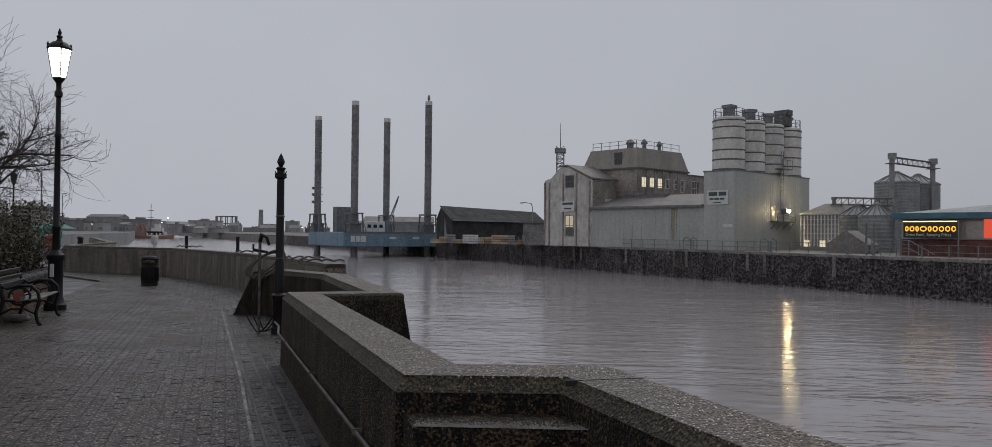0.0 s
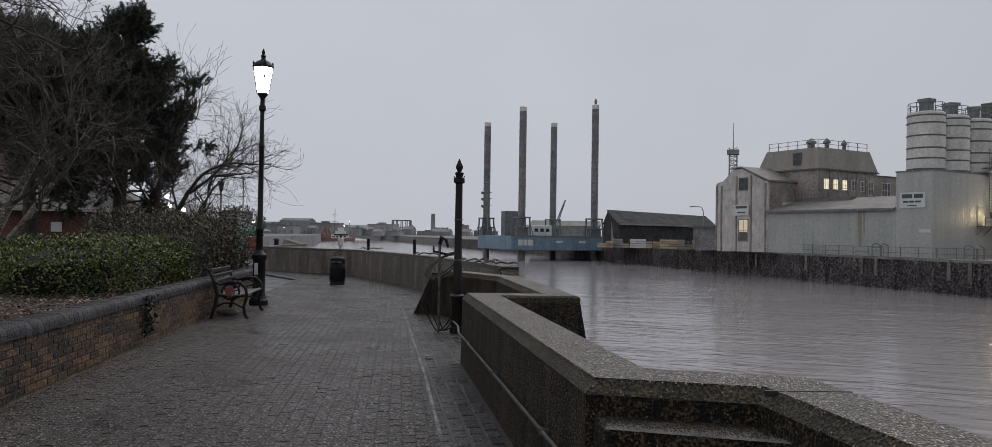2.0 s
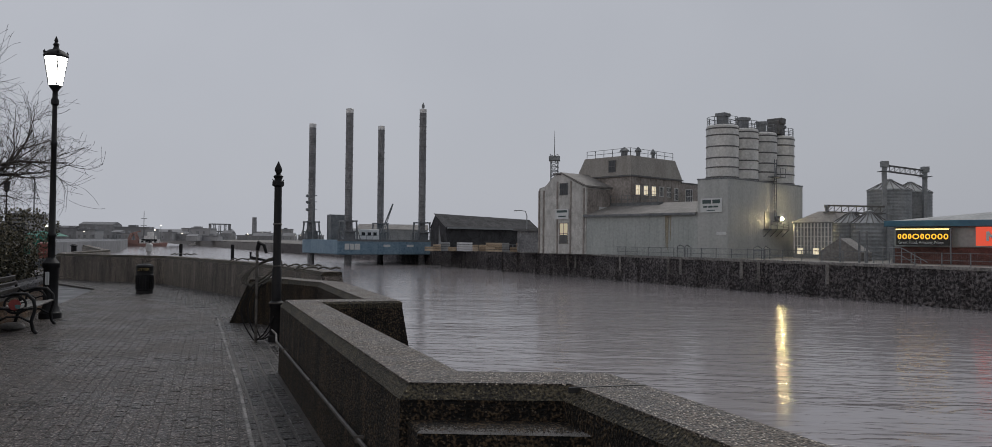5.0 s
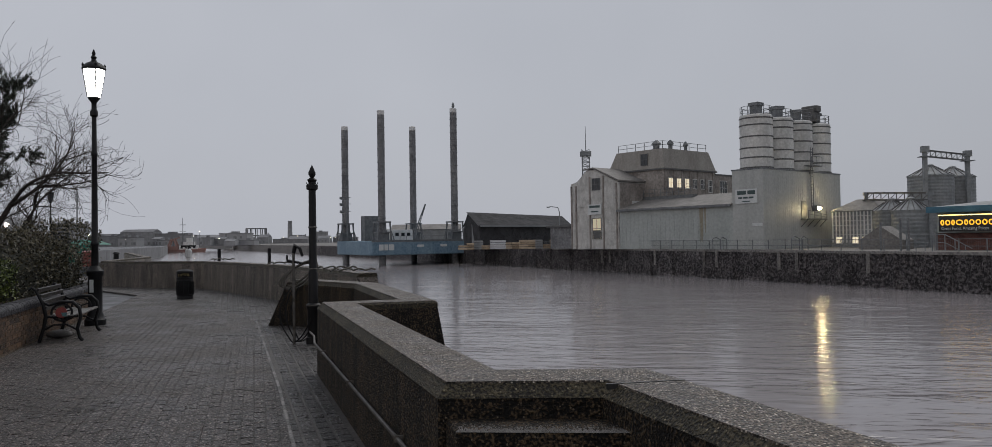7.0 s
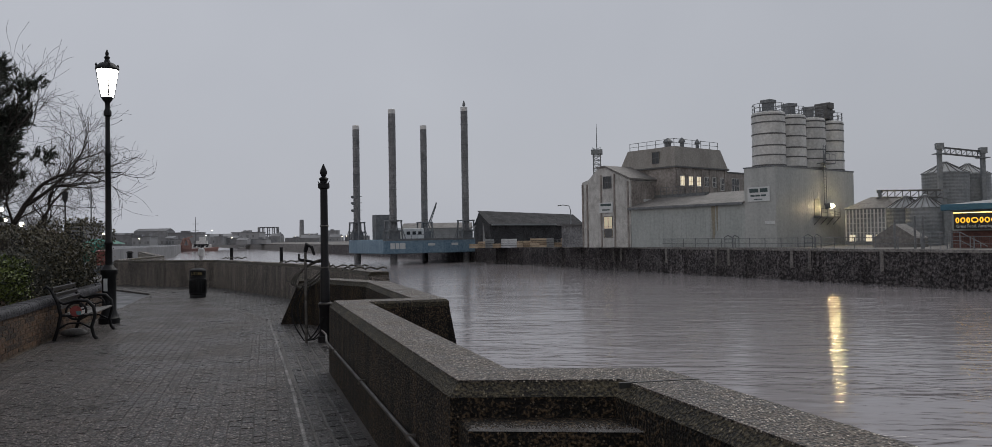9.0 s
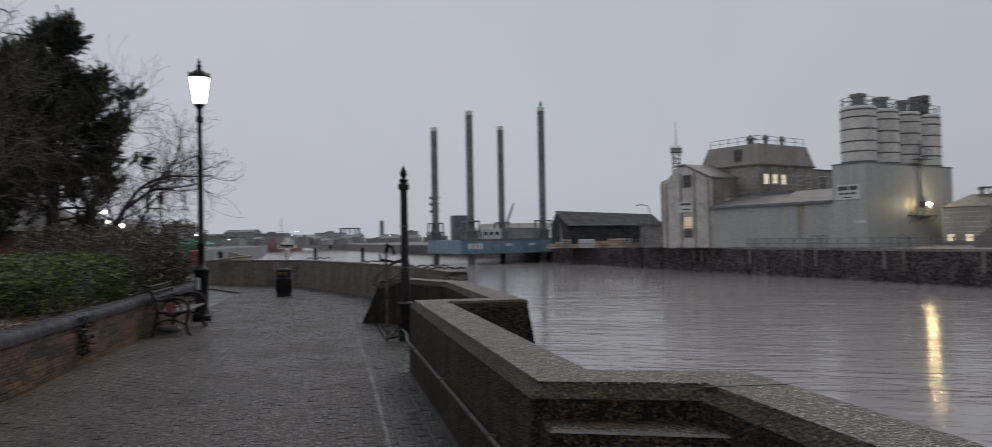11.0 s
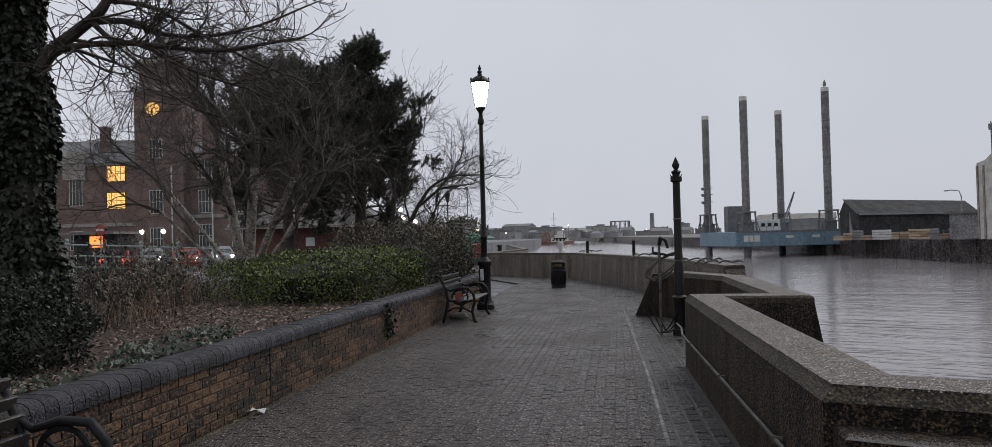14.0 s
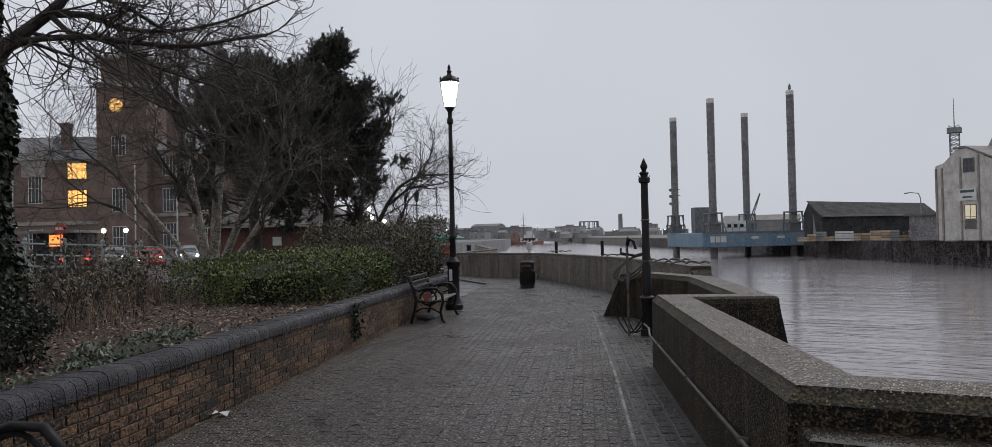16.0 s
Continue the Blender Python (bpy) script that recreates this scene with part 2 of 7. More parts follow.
QUAY_TOP = mat("quay_capping_concrete", (0.1, 0.094, 0.09), (0.26, 0.248, 0.238), 0.6, 0.7, 0.4, fine=5, grain=1.2)
ASPHALT = mat("wet_asphalt", (0.03, 0.03, 0.032), (0.075, 0.075, 0.08), 1.2, 0.3, 0.2, fine=50, rough2=0.6)
YARD = mat("gravelled_yard", (0.104, 0.098, 0.091), (0.221, 0.208, 0.195), 0.3, 0.8, 0.3, fine=5)
DARK_SHEET = mat("dark_corrugated_sheeting", (0.02, 0.021, 0.023), (0.075, 0.075, 0.08), 0.5, 0.85, 0.1, fine=4, grain=1.2, spec=0.2)
RED_BRICK = mat("red_brick_wall", (0.06, 0.027, 0.024), (0.17, 0.078, 0.062), 1.5, 0.8, 0.3, fine=14, grain=1.2)
TOWN_BRICK = mat("brown_town_brick", (0.12, 0.086, 0.076), (0.25, 0.185, 0.162), 0.6, 0.85, 0.2, fine=6)
STONE = mat("pale_dressed_stone", (0.24, 0.22, 0.2), (0.42, 0.4, 0.37), 1, 0.8, 0.2, fine=10)
WINDOW_DARK = mat("dark_window_glass", (0.02, 0.022, 0.025), (0.06, 0.065, 0.07), 0.5, 0.08, 0.0)
DIM_WINDOW = glow("dimly_lit_window", (1.0, 0.86, 0.6), 0.12)
WARM_WINDOW = glow("lit_window_warm", (1.0, 0.55, 0.16), 0.75)
PALE_WINDOW = glow("lit_window_pale", (1.0, 0.86, 0.6), 0.6)
FLOOD = glow("lit_flood_lamp", (1.0, 0.78, 0.4), 380.0)
STREET_GLOW = glow("lit_street_lamp", (1.0, 0.88, 0.7), 7.0)
RED_GLOW = glow("lit_red_lamp", (1.0, 0.1, 0.05), 2.5)
ORANGE_GLOW = glow("lit_amber_lamp", (1.0, 0.2, 0.04), 1.6)
GREEN_GLOW = glow("lit_green_signal", (0.05, 1.0, 0.4), 2.0)
SIGN_YELLOW = glow("lit_yellow_lettering", (1.0, 0.52, 0.04), 0.8)
SIGN_STRIP = glow("lit_sign_strip", (1.0, 0.75, 0.25), 2.2)
SIGN_BLACK = mat("black_sign_board", (0.01, 0.01, 0.01), (0.03, 0.03, 0.03), 3, 0.4, 0.0)
SIGN_RED = glow("backlit_red_sign", (0.85, 0.1, 0.05), 0.45)
SIGN_WHITE = mat("white_sign_board", (0.5, 0.52, 0.52), (0.64, 0.66, 0.66), 2, 0.5, 0.0)
SIGN_TEXT = mat("dark_sign_lettering", (0.03, 0.06, 0.06), (0.07, 0.1, 0.1), 2, 0.5, 0.0)
GOLD = mat("faded_gold_lettering", (0.2, 0.15, 0.06), (0.36, 0.28, 0.12), 9, 0.4, 0.0)
TEAL = mat("blue_painted_fascia", (0.03, 0.1, 0.16), (0.06, 0.17, 0.24), 0.7, 0.4, 0.0)
GREEN_TARP = mat("green_sheet_hoarding", (0.01, 0.12, 0.09), (0.03, 0.22, 0.16), 1, 0.5, 0.1)
# red toned down to allow for haze over the river
RED_PAINT = mat("haze_muted_red_paint", (0.22, 0.06, 0.05), (0.36, 0.13, 0.11), 2, 0.45, 0.05)
# FAR_A, FAR_RED, FAR_B: distance haze is mixed into the base colours
FAR_A = mat("haze_tinted_far_walls", (0.2, 0.204, 0.214), (0.33, 0.335, 0.348), 0.05, 0.9, 0.0, fine=0.5, spread=0.6)
FAR_RED = mat("haze_tinted_far_red", (0.26, 0.15, 0.13), (0.36, 0.22, 0.19), 0.5, 0.7, 0.0, fine=3)
FAR_B = mat("haze_tinted_far_grey", (0.15, 0.153, 0.162), (0.25, 0.254, 0.265), 0.05, 0.9, 0.0, fine=0.5, spread=0.5)
TEAL_RAIL = mat("pale_green_railing_paint", (0.22, 0.32, 0.31), (0.42, 0.52, 0.5), 4, 0.4, 0.1)
TIMBER = mat("stacked_sawn_timber", (0.23, 0.172, 0.115), (0.483, 0.391, 0.287), 1, 0.8, 0.1, fine=6, spread=0.5)
TARP = mat("pale_tarpaulin", (0.385, 0.396, 0.418), (0.66, 0.671, 0.693), 1, 0.6, 0.1)
CAR_GREY = mat("silver_car_paint", (0.2, 0.21, 0.22), (0.3, 0.31, 0.32), 2, 0.25, 0.0, metal=0.4)
CAR_RED = mat("red_car_paint", (0.3, 0.02, 0.02), (0.4, 0.04, 0.035), 2, 0.25, 0.0)
RUBBER = mat("black_tyre_rubber", (0.01, 0.01, 0.01), (0.03, 0.03, 0.03), 10, 0.8, 0.2)
PAPER = mat("soggy_white_paper", (0.5, 0.5, 0.5), (0.75, 0.75, 0.74), 9, 0.6, 0.3)
CREST_RED = mat("faded_crest_red", (0.18, 0.03, 0.03), (0.3, 0.06, 0.05), 9, 0.5, 0.0)
CREST_BLUE = mat("faded_crest_blue", (0.05, 0.14, 0.15), (0.12, 0.25, 0.26), 9, 0.5, 0.0)


def water_material():
    m = bpy.data.materials.new("silty_river_water")
    m.use_nodes = True
    n, l = m.node_tree.nodes, m.node_tree.links
    bs = n["Principled BSDF"]
    bs.inputs["Base Color"].default_value = (0.25, 0.231, 0.238, 1)
    bs.inputs["Roughness"].default_value = 0.13
    bs.inputs["IOR"].default_value = 1.33
    geo = n.new("ShaderNodeNewGeometry")
    heights = []
    for scale, detail, size, amount in ((0.5, 2, (1.0, 0.3, 1), 0.75), (0.09, 3, (1.0, 0.35, 1), 1.1), (1.3, 2, (1.0, 0.34, 1), 0.6)):
        mp = n.new("ShaderNodeMapping")
        mp.inputs["Rotation"].default_value = (0, 0, radians(8))
        mp.inputs["Scale"].default_value = (size[1], size[0], 1.0)
        l.new(geo.outputs["Position"], mp.inputs["Vector"])
        t = n.new("ShaderNodeTexNoise")
        t.inputs["Scale"].default_value, t.inputs["Detail"].default_value = scale, detail
        t.inputs["Distortion"].default_value = 1.2
        l.new(mp.outputs["Vector"], t.inputs["Vector"])
        k = n.new("ShaderNodeMath")
        k.operation = "MULTIPLY"
        k.inputs[1].default_value = amount
        l.new(t.outputs["Fac"], k.inputs[0])
        heights.append(k)
    s1, s2 = n.new("ShaderNodeMath"), n.new("ShaderNodeMath")
    l.new(heights[0].outputs[0], s1.inputs[0])
    l.new(heights[1].outputs[0], s1.inputs[1])
    l.new(s1.outputs[0], s2.inputs[0])
    l.new(heights[2].outputs[0], s2.inputs[1])
    # eddies: ruffled patches between smooth tongues of the current
    drift = n.new("ShaderNodeMapping")
    drift.inputs["Rotation"].default_value = (0, 0, radians(33))
    drift.inputs["Scale"].default_value = (0.03, 0.12, 1)
    l.new(geo.outputs["Position"], drift.inputs["Vector"])
    eddy = n.new("ShaderNodeTexNoise")
    eddy.inputs["Scale"].default_value, eddy.inputs["Detail"].default_value = 1.0, 4
    eddy.inputs["Distortion"].default_value = 1.5
    l.new(drift.outputs["Vector"], eddy.inputs["Vector"])
    ruffle = n.new("ShaderNodeMapRange")
    ruffle.inputs["From Min"].default_value, ruffle.inputs["From Max"].default_value = 0.42, 0.6
    ruffle.inputs["To Min"].default_value, ruffle.inputs["To Max"].default_value = 0.45, 1.0
    l.new(eddy.outputs["Fac"], ruffle.inputs["Value"])
    # the reach down the river lies a little sheltered
    where = n.new("ShaderNodeSeparateXYZ")
    l.new(geo.outputs["Position"], where.inputs["Vector"])
    shelter = n.new("ShaderNodeMapRange")
    shelter.inputs["From Min"].default_value, shelter.inputs["From Max"].default_value = 25.0, 130.0
    shelter.inputs["To Min"].default_value, shelter.inputs["To Max"].default_value = 1.0, 0.7
    l.new(where.outputs["Y"], shelter.inputs["Value"])
    chop = n.new("ShaderNodeMath")
    chop.operation = "MULTIPLY"
    l.new(ruffle.outputs["Result"], chop.inputs[0])
    l.new(shelter.outputs["Result"], chop.inputs[1])
    bp = n.new("ShaderNodeBump")
    bp.inputs["Distance"].default_value = 0.13
    l.new(chop.outputs[0], bp.inputs["Strength"])
    l.new(s2.outputs[0], bp.inputs["Height"])
    l.new(bp.outputs["Normal"], bs.inputs["Normal"])
    return m


WATER = water_material()


# ---- mesh tools ----
class M:
    """Collects vertices and faces of one mesh."""

    def __init__(self):
        self.v, self.f, self.pose = [], [], Matrix()

    def add(self, verts, faces):
        k = len(self.v)
        self.v += [tuple(self.pose @ Vector(p)) for p in verts]
        self.f += [tuple(i + k for i in q) for q in faces]
        return self

    def box(self, x0, y0, z0, x1, y1, z1):
        return self.add([(x0, y0, z0), (x1, y0, z0), (x1, y1, z0), (x0, y1, z0), (x0, y0, z1), (x1, y0, z1), (x1, y1, z1), (x0, y1, z1)],
                        [(3, 2, 1, 0), (4, 5, 6, 7), (0, 1, 5, 4), (1, 2, 6, 5), (2, 3, 7, 6), (3, 0, 4, 7)])

    def bar(self, p, q, w, h=None):
        """A square bar from p to q."""
        return self.tube([p, q], [w * 0.7071, (h or w) * 0.7071], 4, 0.785)

    def tube(self, path, radii, n=8, turn=0.0, cap=True):
        path = [Vector(p) for p in path]
        if len(radii) == 1:
            radii = list(radii) * len(path)
        verts, faces, side = [], [], None
        for i, p in enumerate(path):
            d = (path[min(i + 1, len(path) - 1)] - path[max(i - 1, 0)])
            d = d.normalized() if d.length > 1e-9 else Vector((0, 0, 1))
            if side is None:
                side = d.cross(Vector((0, 0, 1)) if abs(d.z) < 0.95 else Vector((1, 0, 0)))
            side = (side - d * side.dot(d))
            side = side.normalized() if side.length > 1e-6 else d.orthogonal().normalized()
            up = d.cross(side)
            for j in range(n):
                a = turn + 2 * math.pi * j / n
                verts.append(p + (side * math.cos(a) + up * math.sin(a)) * radii[i])
        for i in range(len(path) - 1):
            for j in range(n):
                a, b = i * n + j, i * n + (j + 1) % n
                faces.append((a, b, b + n, a + n))
        if cap:
            faces += [tuple(range(n - 1, -1, -1)), tuple(range((len(path) - 1) * n, len(path) * n))]
        return self.add(verts, faces)

    def lathe(self, profile, n=16, at=(0, 0, 0), turn=0.0):
        """profile: (radius, z) from the bottom to the top."""
        verts, faces = [], []
        for r, z in profile:
            verts += [(at[0] + r * math.cos(turn + 2 * math.pi * j / n), at[1] + r * math.sin(turn + 2 * math.pi * j / n), at[2] + z) for j in range(n)]
        for i in range(len(profile) - 1):
            for j in range(n):
                a, b = i * n + j, i * n + (j + 1) % n
                faces.append((a, b, b + n, a + n))
        faces += [tuple(range(n - 1, -1, -1)), tuple(range((len(profile) - 1) * n, len(profile) * n))]
        return self.add(verts, faces)

    def prism(self, outline, z0, z1):
        n = len(outline)
        if sum(outline[i][0] * outline[(i + 1) % n][1] - outline[(i + 1) % n][0] * outline[i][1] for i in range(n)) < 0:
            outline = outline[::-1]
        return self.add([(x, y, z0) for x, y in outline] + [(x, y, z1) for x, y in outline],
                        [tuple(range(n - 1, -1, -1)), tuple(range(n, 2 * n))] + [(i, (i + 1) % n, (i + 1) % n + n, i + n) for i in range(n)])

    def sweep(self, path, section, closed=False):
        """section: (sideways to the right of the way, up), swept along a path on the ground with mitred bends."""
        path = [Vector((*p[:2], p[2] if len(p) > 2 else 0)) for p in path]
        k, verts, faces = len(section), [], []
        for i, p in enumerate(path):
            d0 = (p - path[i - 1]).normalized() if i else (path[1] - p).normalized()
            d1 = (path[i + 1] - p).normalized() if i < len(path) - 1 else d0
            r0, r1 = Vector((d0.y, -d0.x, 0)), Vector((d1.y, -d1.x, 0))
            m = (r0 + r1).normalized()
            m = m / max(0.35, m.dot(r0))
            verts += [p + m * s + Vector((0, 0, h)) for s, h in section]
        for i in range(len(path) - 1):
            for j in range(k):
                a, b = i * k + j, i * k + (j + 1) % k
                faces.append((a, a + k, b + k, b))
        faces += [tuple(range(k)), tuple(range(len(path) * k - 1, (len(path) - 1) * k - 1, -1))]
        return self.add(verts, faces)

    def mesh(self, name, bevel=0.0, smooth=None):
        me = bpy.data.meshes.new(name)
        me.from_pydata(self.v, [], self.f)
        if bevel:
            bm = bmesh.new()
            bm.from_mesh(me)
            bmesh.ops.bevel(bm, geom=bm.edges[:], offset=bevel, segments=1, affect="EDGES", clamp_overlap=True)
            bm.to_mesh(me)
            bm.free()
        if smooth is not None:
            me.polygons.foreach_set("use_smooth", [True] * len(me.polygons))
            me.set_sharp_from_angle(angle=radians(smooth))
        me.update()
        return me


def part(name, m, material, parent, label="", bevel=0.0, smooth=None):
    me = m.mesh(name, bevel, smooth) if isinstance(m, M) else m
    if not me.materials:
        me.materials.append(material)
    ob = new(name, me)
    ob.parent = parent
    return tagged(ob, label)


def thing(name, label, category, where=None, group="", kind=""):
    ob = new(name)
    if where is not None:
        ob.matrix_world = where
    return tagged(ob, label, category, group, kind)


def solid(name, m, material, label, category="", kind="", bevel=0.0, smooth=None):
    me = m.mesh(name, bevel, smooth)
    me.materials.append(material)
    return tagged(new(name, me), label, category, "", kind)


def offset(path, d):
    """The path moved d to the right of its way."""
    out = []
    for i, p in enumerate(path):
        a, b = Vector(path[max(i - 1, 0)][:2]), Vector(path[min(i + 1, len(path) - 1)][:2])
        w = (b - a).normalized()
        out.append((p[0] + w.y * d, p[1] - w.x * d))
    return out


# axes of the plan: along the promenade, from the camera over the river, along the mill
ALONG = Vector((-0.432, 0.902, 0))
WALL_START = Vector((-5.35, 4.25, 0))


def bank(s, d, z=0.0):
    """s metres along the brick wall, d metres into the planted bed."""
    p = WALL_START + ALONG * s + Vector((-ALONG.y, ALONG.x, 0)) * d
    return Vector((p.x, p.y, z))


def far(lat, dep, z=0.0):
    """lat metres to the right of and dep metres ahead over the river."""
    return Vector((0.21 + 0.990 * lat - 0.1395 * dep, 0.44 + 0.1395 * lat + 0.990 * dep, z))


MILL = Matrix(((0.743, 0.671, 0, 20.01), (-0.671, 0.743, 0, 101.87), (0, 0, 1, 0), (0, 0, 0, 1)))
QUAY_DIR = Vector((-0.551, 0.834, 0))
QUAY_IN = Vector((0.834, 0.551, 0))


def quay(u, v, z=0.0):
    p = Vector((33.25, 72.76, 0)) + QUAY_DIR * u + QUAY_IN * v
    return Vector((p.x, p.y, z))


# ---- ground, river and walls ----
near_edge = [(5.2, -6), (2.9, -1.0), (0.6, 4.4), (-0.4, 4.3), (-2.5, 8.8), (-1.9, 9.2), (-3.6, 12.7), (-3.9, 14.1), (-5.0, 15.6), (-7.9, 19.7), (-12.8, 24.9), (-15.5, 25.6), (-18.8, 27.0), (-20.5, 32),
             (-34, 52), (-45, 60), (-95, 118), (-172, 278), (-240, 395), (-1260, 1900)]
m = M()
m.prism(near_edge + [(-2600, 1900), (-2600, -900), (40, -900), (40, -60)], -5.5, -0.06)
solid("ground", m, ASPHALT, "wet dark ground of the near river bank", kind="structure")

m = M()
m.add([(-2600, -900, -4), (2600, -900, -4), (2600, 3800, -4), (-2600, 3800, -4)], [(0, 1, 2, 3)])
solid("water", m, WATER, "brown rippled river water under an overcast sky", kind="structure")

m = M()
m.prism([tuple(quay(u, v)[:2]) for u, v in ((-120, 0.4), (1700, 0.4), (1700, 1500), (-120, 1500))], -5.5, -0.42)
solid("far_bank_ground", m, YARD, "gravelled yard on the opposite river bank", kind="structure")

# promenade: sand bed, edging, blocks
KERB_LINE = [(2.6, -3.5), (0.75, 0.2), (-1.99, 5.66), (-3.13, 7.96), (-4.77, 11.15), (-6.57, 14.65), (-7.8, 16.08), (-10.1, 18.36), (-13.6, 21.95), (-17.5, 25.2)]
prom = [(2.9, -6), (2.9, -1.0), (0.6, 4.3), (-0.5, 4.3), (-2.6, 8.7), (-2.2, 9.2), (-3.7, 12.6), (-4.5, 14.4), (-8.2, 19.6), (-13.0, 24.5), (-18.4, 26.6), (-20.4, 32), (-34, 51),
        (-42, 44), tuple(bank(19, -0.2)[:2]), tuple(bank(-12, -0.2)[:2])]
m = M()
m.prism(prom, -0.055, -0.0075)
pavement = solid("pavement", m, PAVING_SAND, "wet block-paved riverside promenade", kind="structure")


def wall_run(name, path, height, thick, label, chamfer=0.07, face=CONCRETE):
    """A concrete flood wall: the path is its inner foot, the body lies to the right of it."""
    h, c = height, chamfer
    root = thing(name, label, "wall", kind="structure")
    part("wall_body", M().sweep(path, [(0, -0.3), (0.015, h - c), (thick, h - c), (thick + 0.8, -4.8)]), face, root)
    part("chamfer", M().sweep(path, [(0.012, h - c + 0.001), (c, h), (thick - 0.02, h), (thick + 0.001, h - 0.02), (thick + 0.001, h - c + 0.001)]), MOSS, root)
    part("coping", M().sweep(path, [(c - 0.005, h - 0.02), (c - 0.005, h + 0.004), (thick - 0.022, h + 0.004), (thick - 0.022, h - 0.02)]), CONCRETE_TOP, root)
    return root


wall_run("flood_wall_1", [(3.95, -3.2), (0.17, 4.17), (-0.62, 4.09), (-3.12, 8.95), (-2.29, 9.28), (-3.85, 12.42), (-5.5, 13.85)], 0.82, 0.42, "mossy concrete flood wall stepping in and out along the river")
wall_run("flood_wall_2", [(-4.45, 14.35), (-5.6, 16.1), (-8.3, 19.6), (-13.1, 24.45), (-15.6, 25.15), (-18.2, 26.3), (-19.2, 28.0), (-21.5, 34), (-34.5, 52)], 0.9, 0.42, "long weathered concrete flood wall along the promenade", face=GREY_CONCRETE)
m = M()
m.prism([(-5.45, 13.78), (-5.85, 13.80), (-5.95, 14.15), (-5.3, 14.25)], -0.1, 0.03)
m.add([(-5.42, 13.72, 0), (-5.9, 13.72, 0), (-5.95, 14.25, 0), (-5.35, 14.3, 0), (-5.45, 13.76, 0.78), (-5.55, 13.78, 0.78), (-5.6, 14.1, 0.78), (-5.4, 14.15, 0.78)],
      [(3, 2, 1, 0), (4, 5, 6, 7), (0, 1, 5, 4), (1, 2, 6, 5), (2, 3, 7, 6), (3, 0, 4, 7)])
solid("wall_end_buttress", m, CONCRETE, "flared foot at the flood wall's end", kind="structure")
solid("coping_joint", M().prism([(0.2, 4.128), (0.575, 4.262), (0.57, 4.276), (0.195, 4.142)], 0.8, 0.827), SIGN_BLACK, "dark open joint across the wall's coping", kind="structure")
# ledge in the recess
m = M()
m.add([(-0.58, 4.12, -0.1), (0.2, 4.18, -0.1), (0.33, 3.93, -0.1), (-0.48, 3.87, -0.1), (-0.58, 4.12, 0.655), (0.2, 4.18, 0.655), (0.33, 3.95, 0.645), (-0.48, 3.9, 0.645)],
      [(0, 1, 2, 3), (7, 6, 5, 4), (4, 5, 1, 0), (5, 6, 2, 1), (6, 7, 3, 2), (7, 4, 0, 3)])
solid("wall_ledge", m, CONCRETE, "wet concrete ledge in the wall's recess", kind="structure", bevel=0.012)
# small pale pyramids standing for hail and rain splash on the ledge
rl = random.Random(71)
m = M()
for i in range(1700):
    f = rl.random()
    p = Vector((-0.48, 3.9, 0.645)).lerp(Vector((0.33, 3.95, 0.645)), f) + Vector((-0.05, 1, 0)) * (0.004 + 0.2 * rl.random() ** 2.2)
    k = rl.uniform(0.003, 0.007)
    m.add([(p.x - k, p.y - k, 0.643), (p.x + k, p.y - k, 0.643), (p.x + k, p.y + k, 0.643), (p.x - k, p.y + k, 0.643), (p.x, p.y, 0.643 + k * 1.6)], [(0, 1, 4), (1, 2, 4), (2, 3, 4), (3, 0, 4)])
solid("ledge_grit", m, PALE_SLAT, "pale hail grains and rain spatter along the ledge's edge", "grit", "stuff")

# opposite quay: weedy face, capping, fender piles
quay_wall = thing("quay_wall", "dark weedy river quay wall with concrete capping", "wall", kind="structure")
m = M()
rq = random.Random(4)
cols, rows_q = 420, 6
verts, faces = [], []
for i in range(cols + 1):
    u = -90 + i * 0.9
    for j in range(rows_q + 1):
        verts.append(quay(u, -0.1 - 0.35 * rq.random() * (1 - j / rows_q) + 0.12 * math.sin(i * 1.7), -5.2 + 4.55 * j / rows_q))
for i in range(cols):
    for j in range(rows_q):
        a = i * (rows_q + 1) + j
        faces.append((a, a + 1, a + rows_q + 2, a + rows_q + 1))
m.add(verts, faces)
part("quay_face", m, QUAY, quay_wall, smooth=50)
m = M()
m.sweep([quay(-100, 0), quay(1650, 0)], [(-0.25, -0.66), (-0.25, -0.36), (0.9, -0.36), (0.9, -0.66)])
m.sweep([quay(270, -0.2), quay(1650, -0.2)], [(0, -5.5), (0, -0.8), (0.5, -0.8), (0.5, -5.5)])
part("capping", m, QUAY_TOP, quay_wall)
for i in range(26):
    u = -24 + i * 5.6 + rq.uniform(-0.8, 0.8)
    p = quay(u, -0.42)
    m = M()
    m.bar((p.x, p.y, -4.6), (p.x + 0.05, p.y, -0.5 - rq.random() * 0.3), 0.26, 0.22)
    part("fender_pile", m, QUAY, quay_wall)
for u in (60.5, 58.4, 47.0, 36.6, 34.2, 23.8, 21.2, 12.0):
    p = quay(u, -0.5)
    part("pale_pile", M().bar((p.x, p.y, -2.6), (p.x, p.y, -0.45), 0.3, 0.26), QUAY_TOP, quay_wall, "pale timber fender pile")
m = M()
for i in range(2600):
    u, h = rq.uniform(-40, 120), rq.uniform(0.3, 1.6)
    p, z = quay(u, -0.4 - rq.random() * 0.15), rq.uniform(-3.2, -0.7)
    q = p + QUAY_DIR * rq.uniform(-0.35, 0.35)
    m.add([(p.x, p.y, z), (p.x - 0.05, p.y + 0.09, z), (q.x, q.y, z - h)], [(0, 1, 2)])
part("hanging_weed", m, QUAY, quay_wall, "dark weed strands")
tagged(quay_wall.children[-1], kind="stuff")


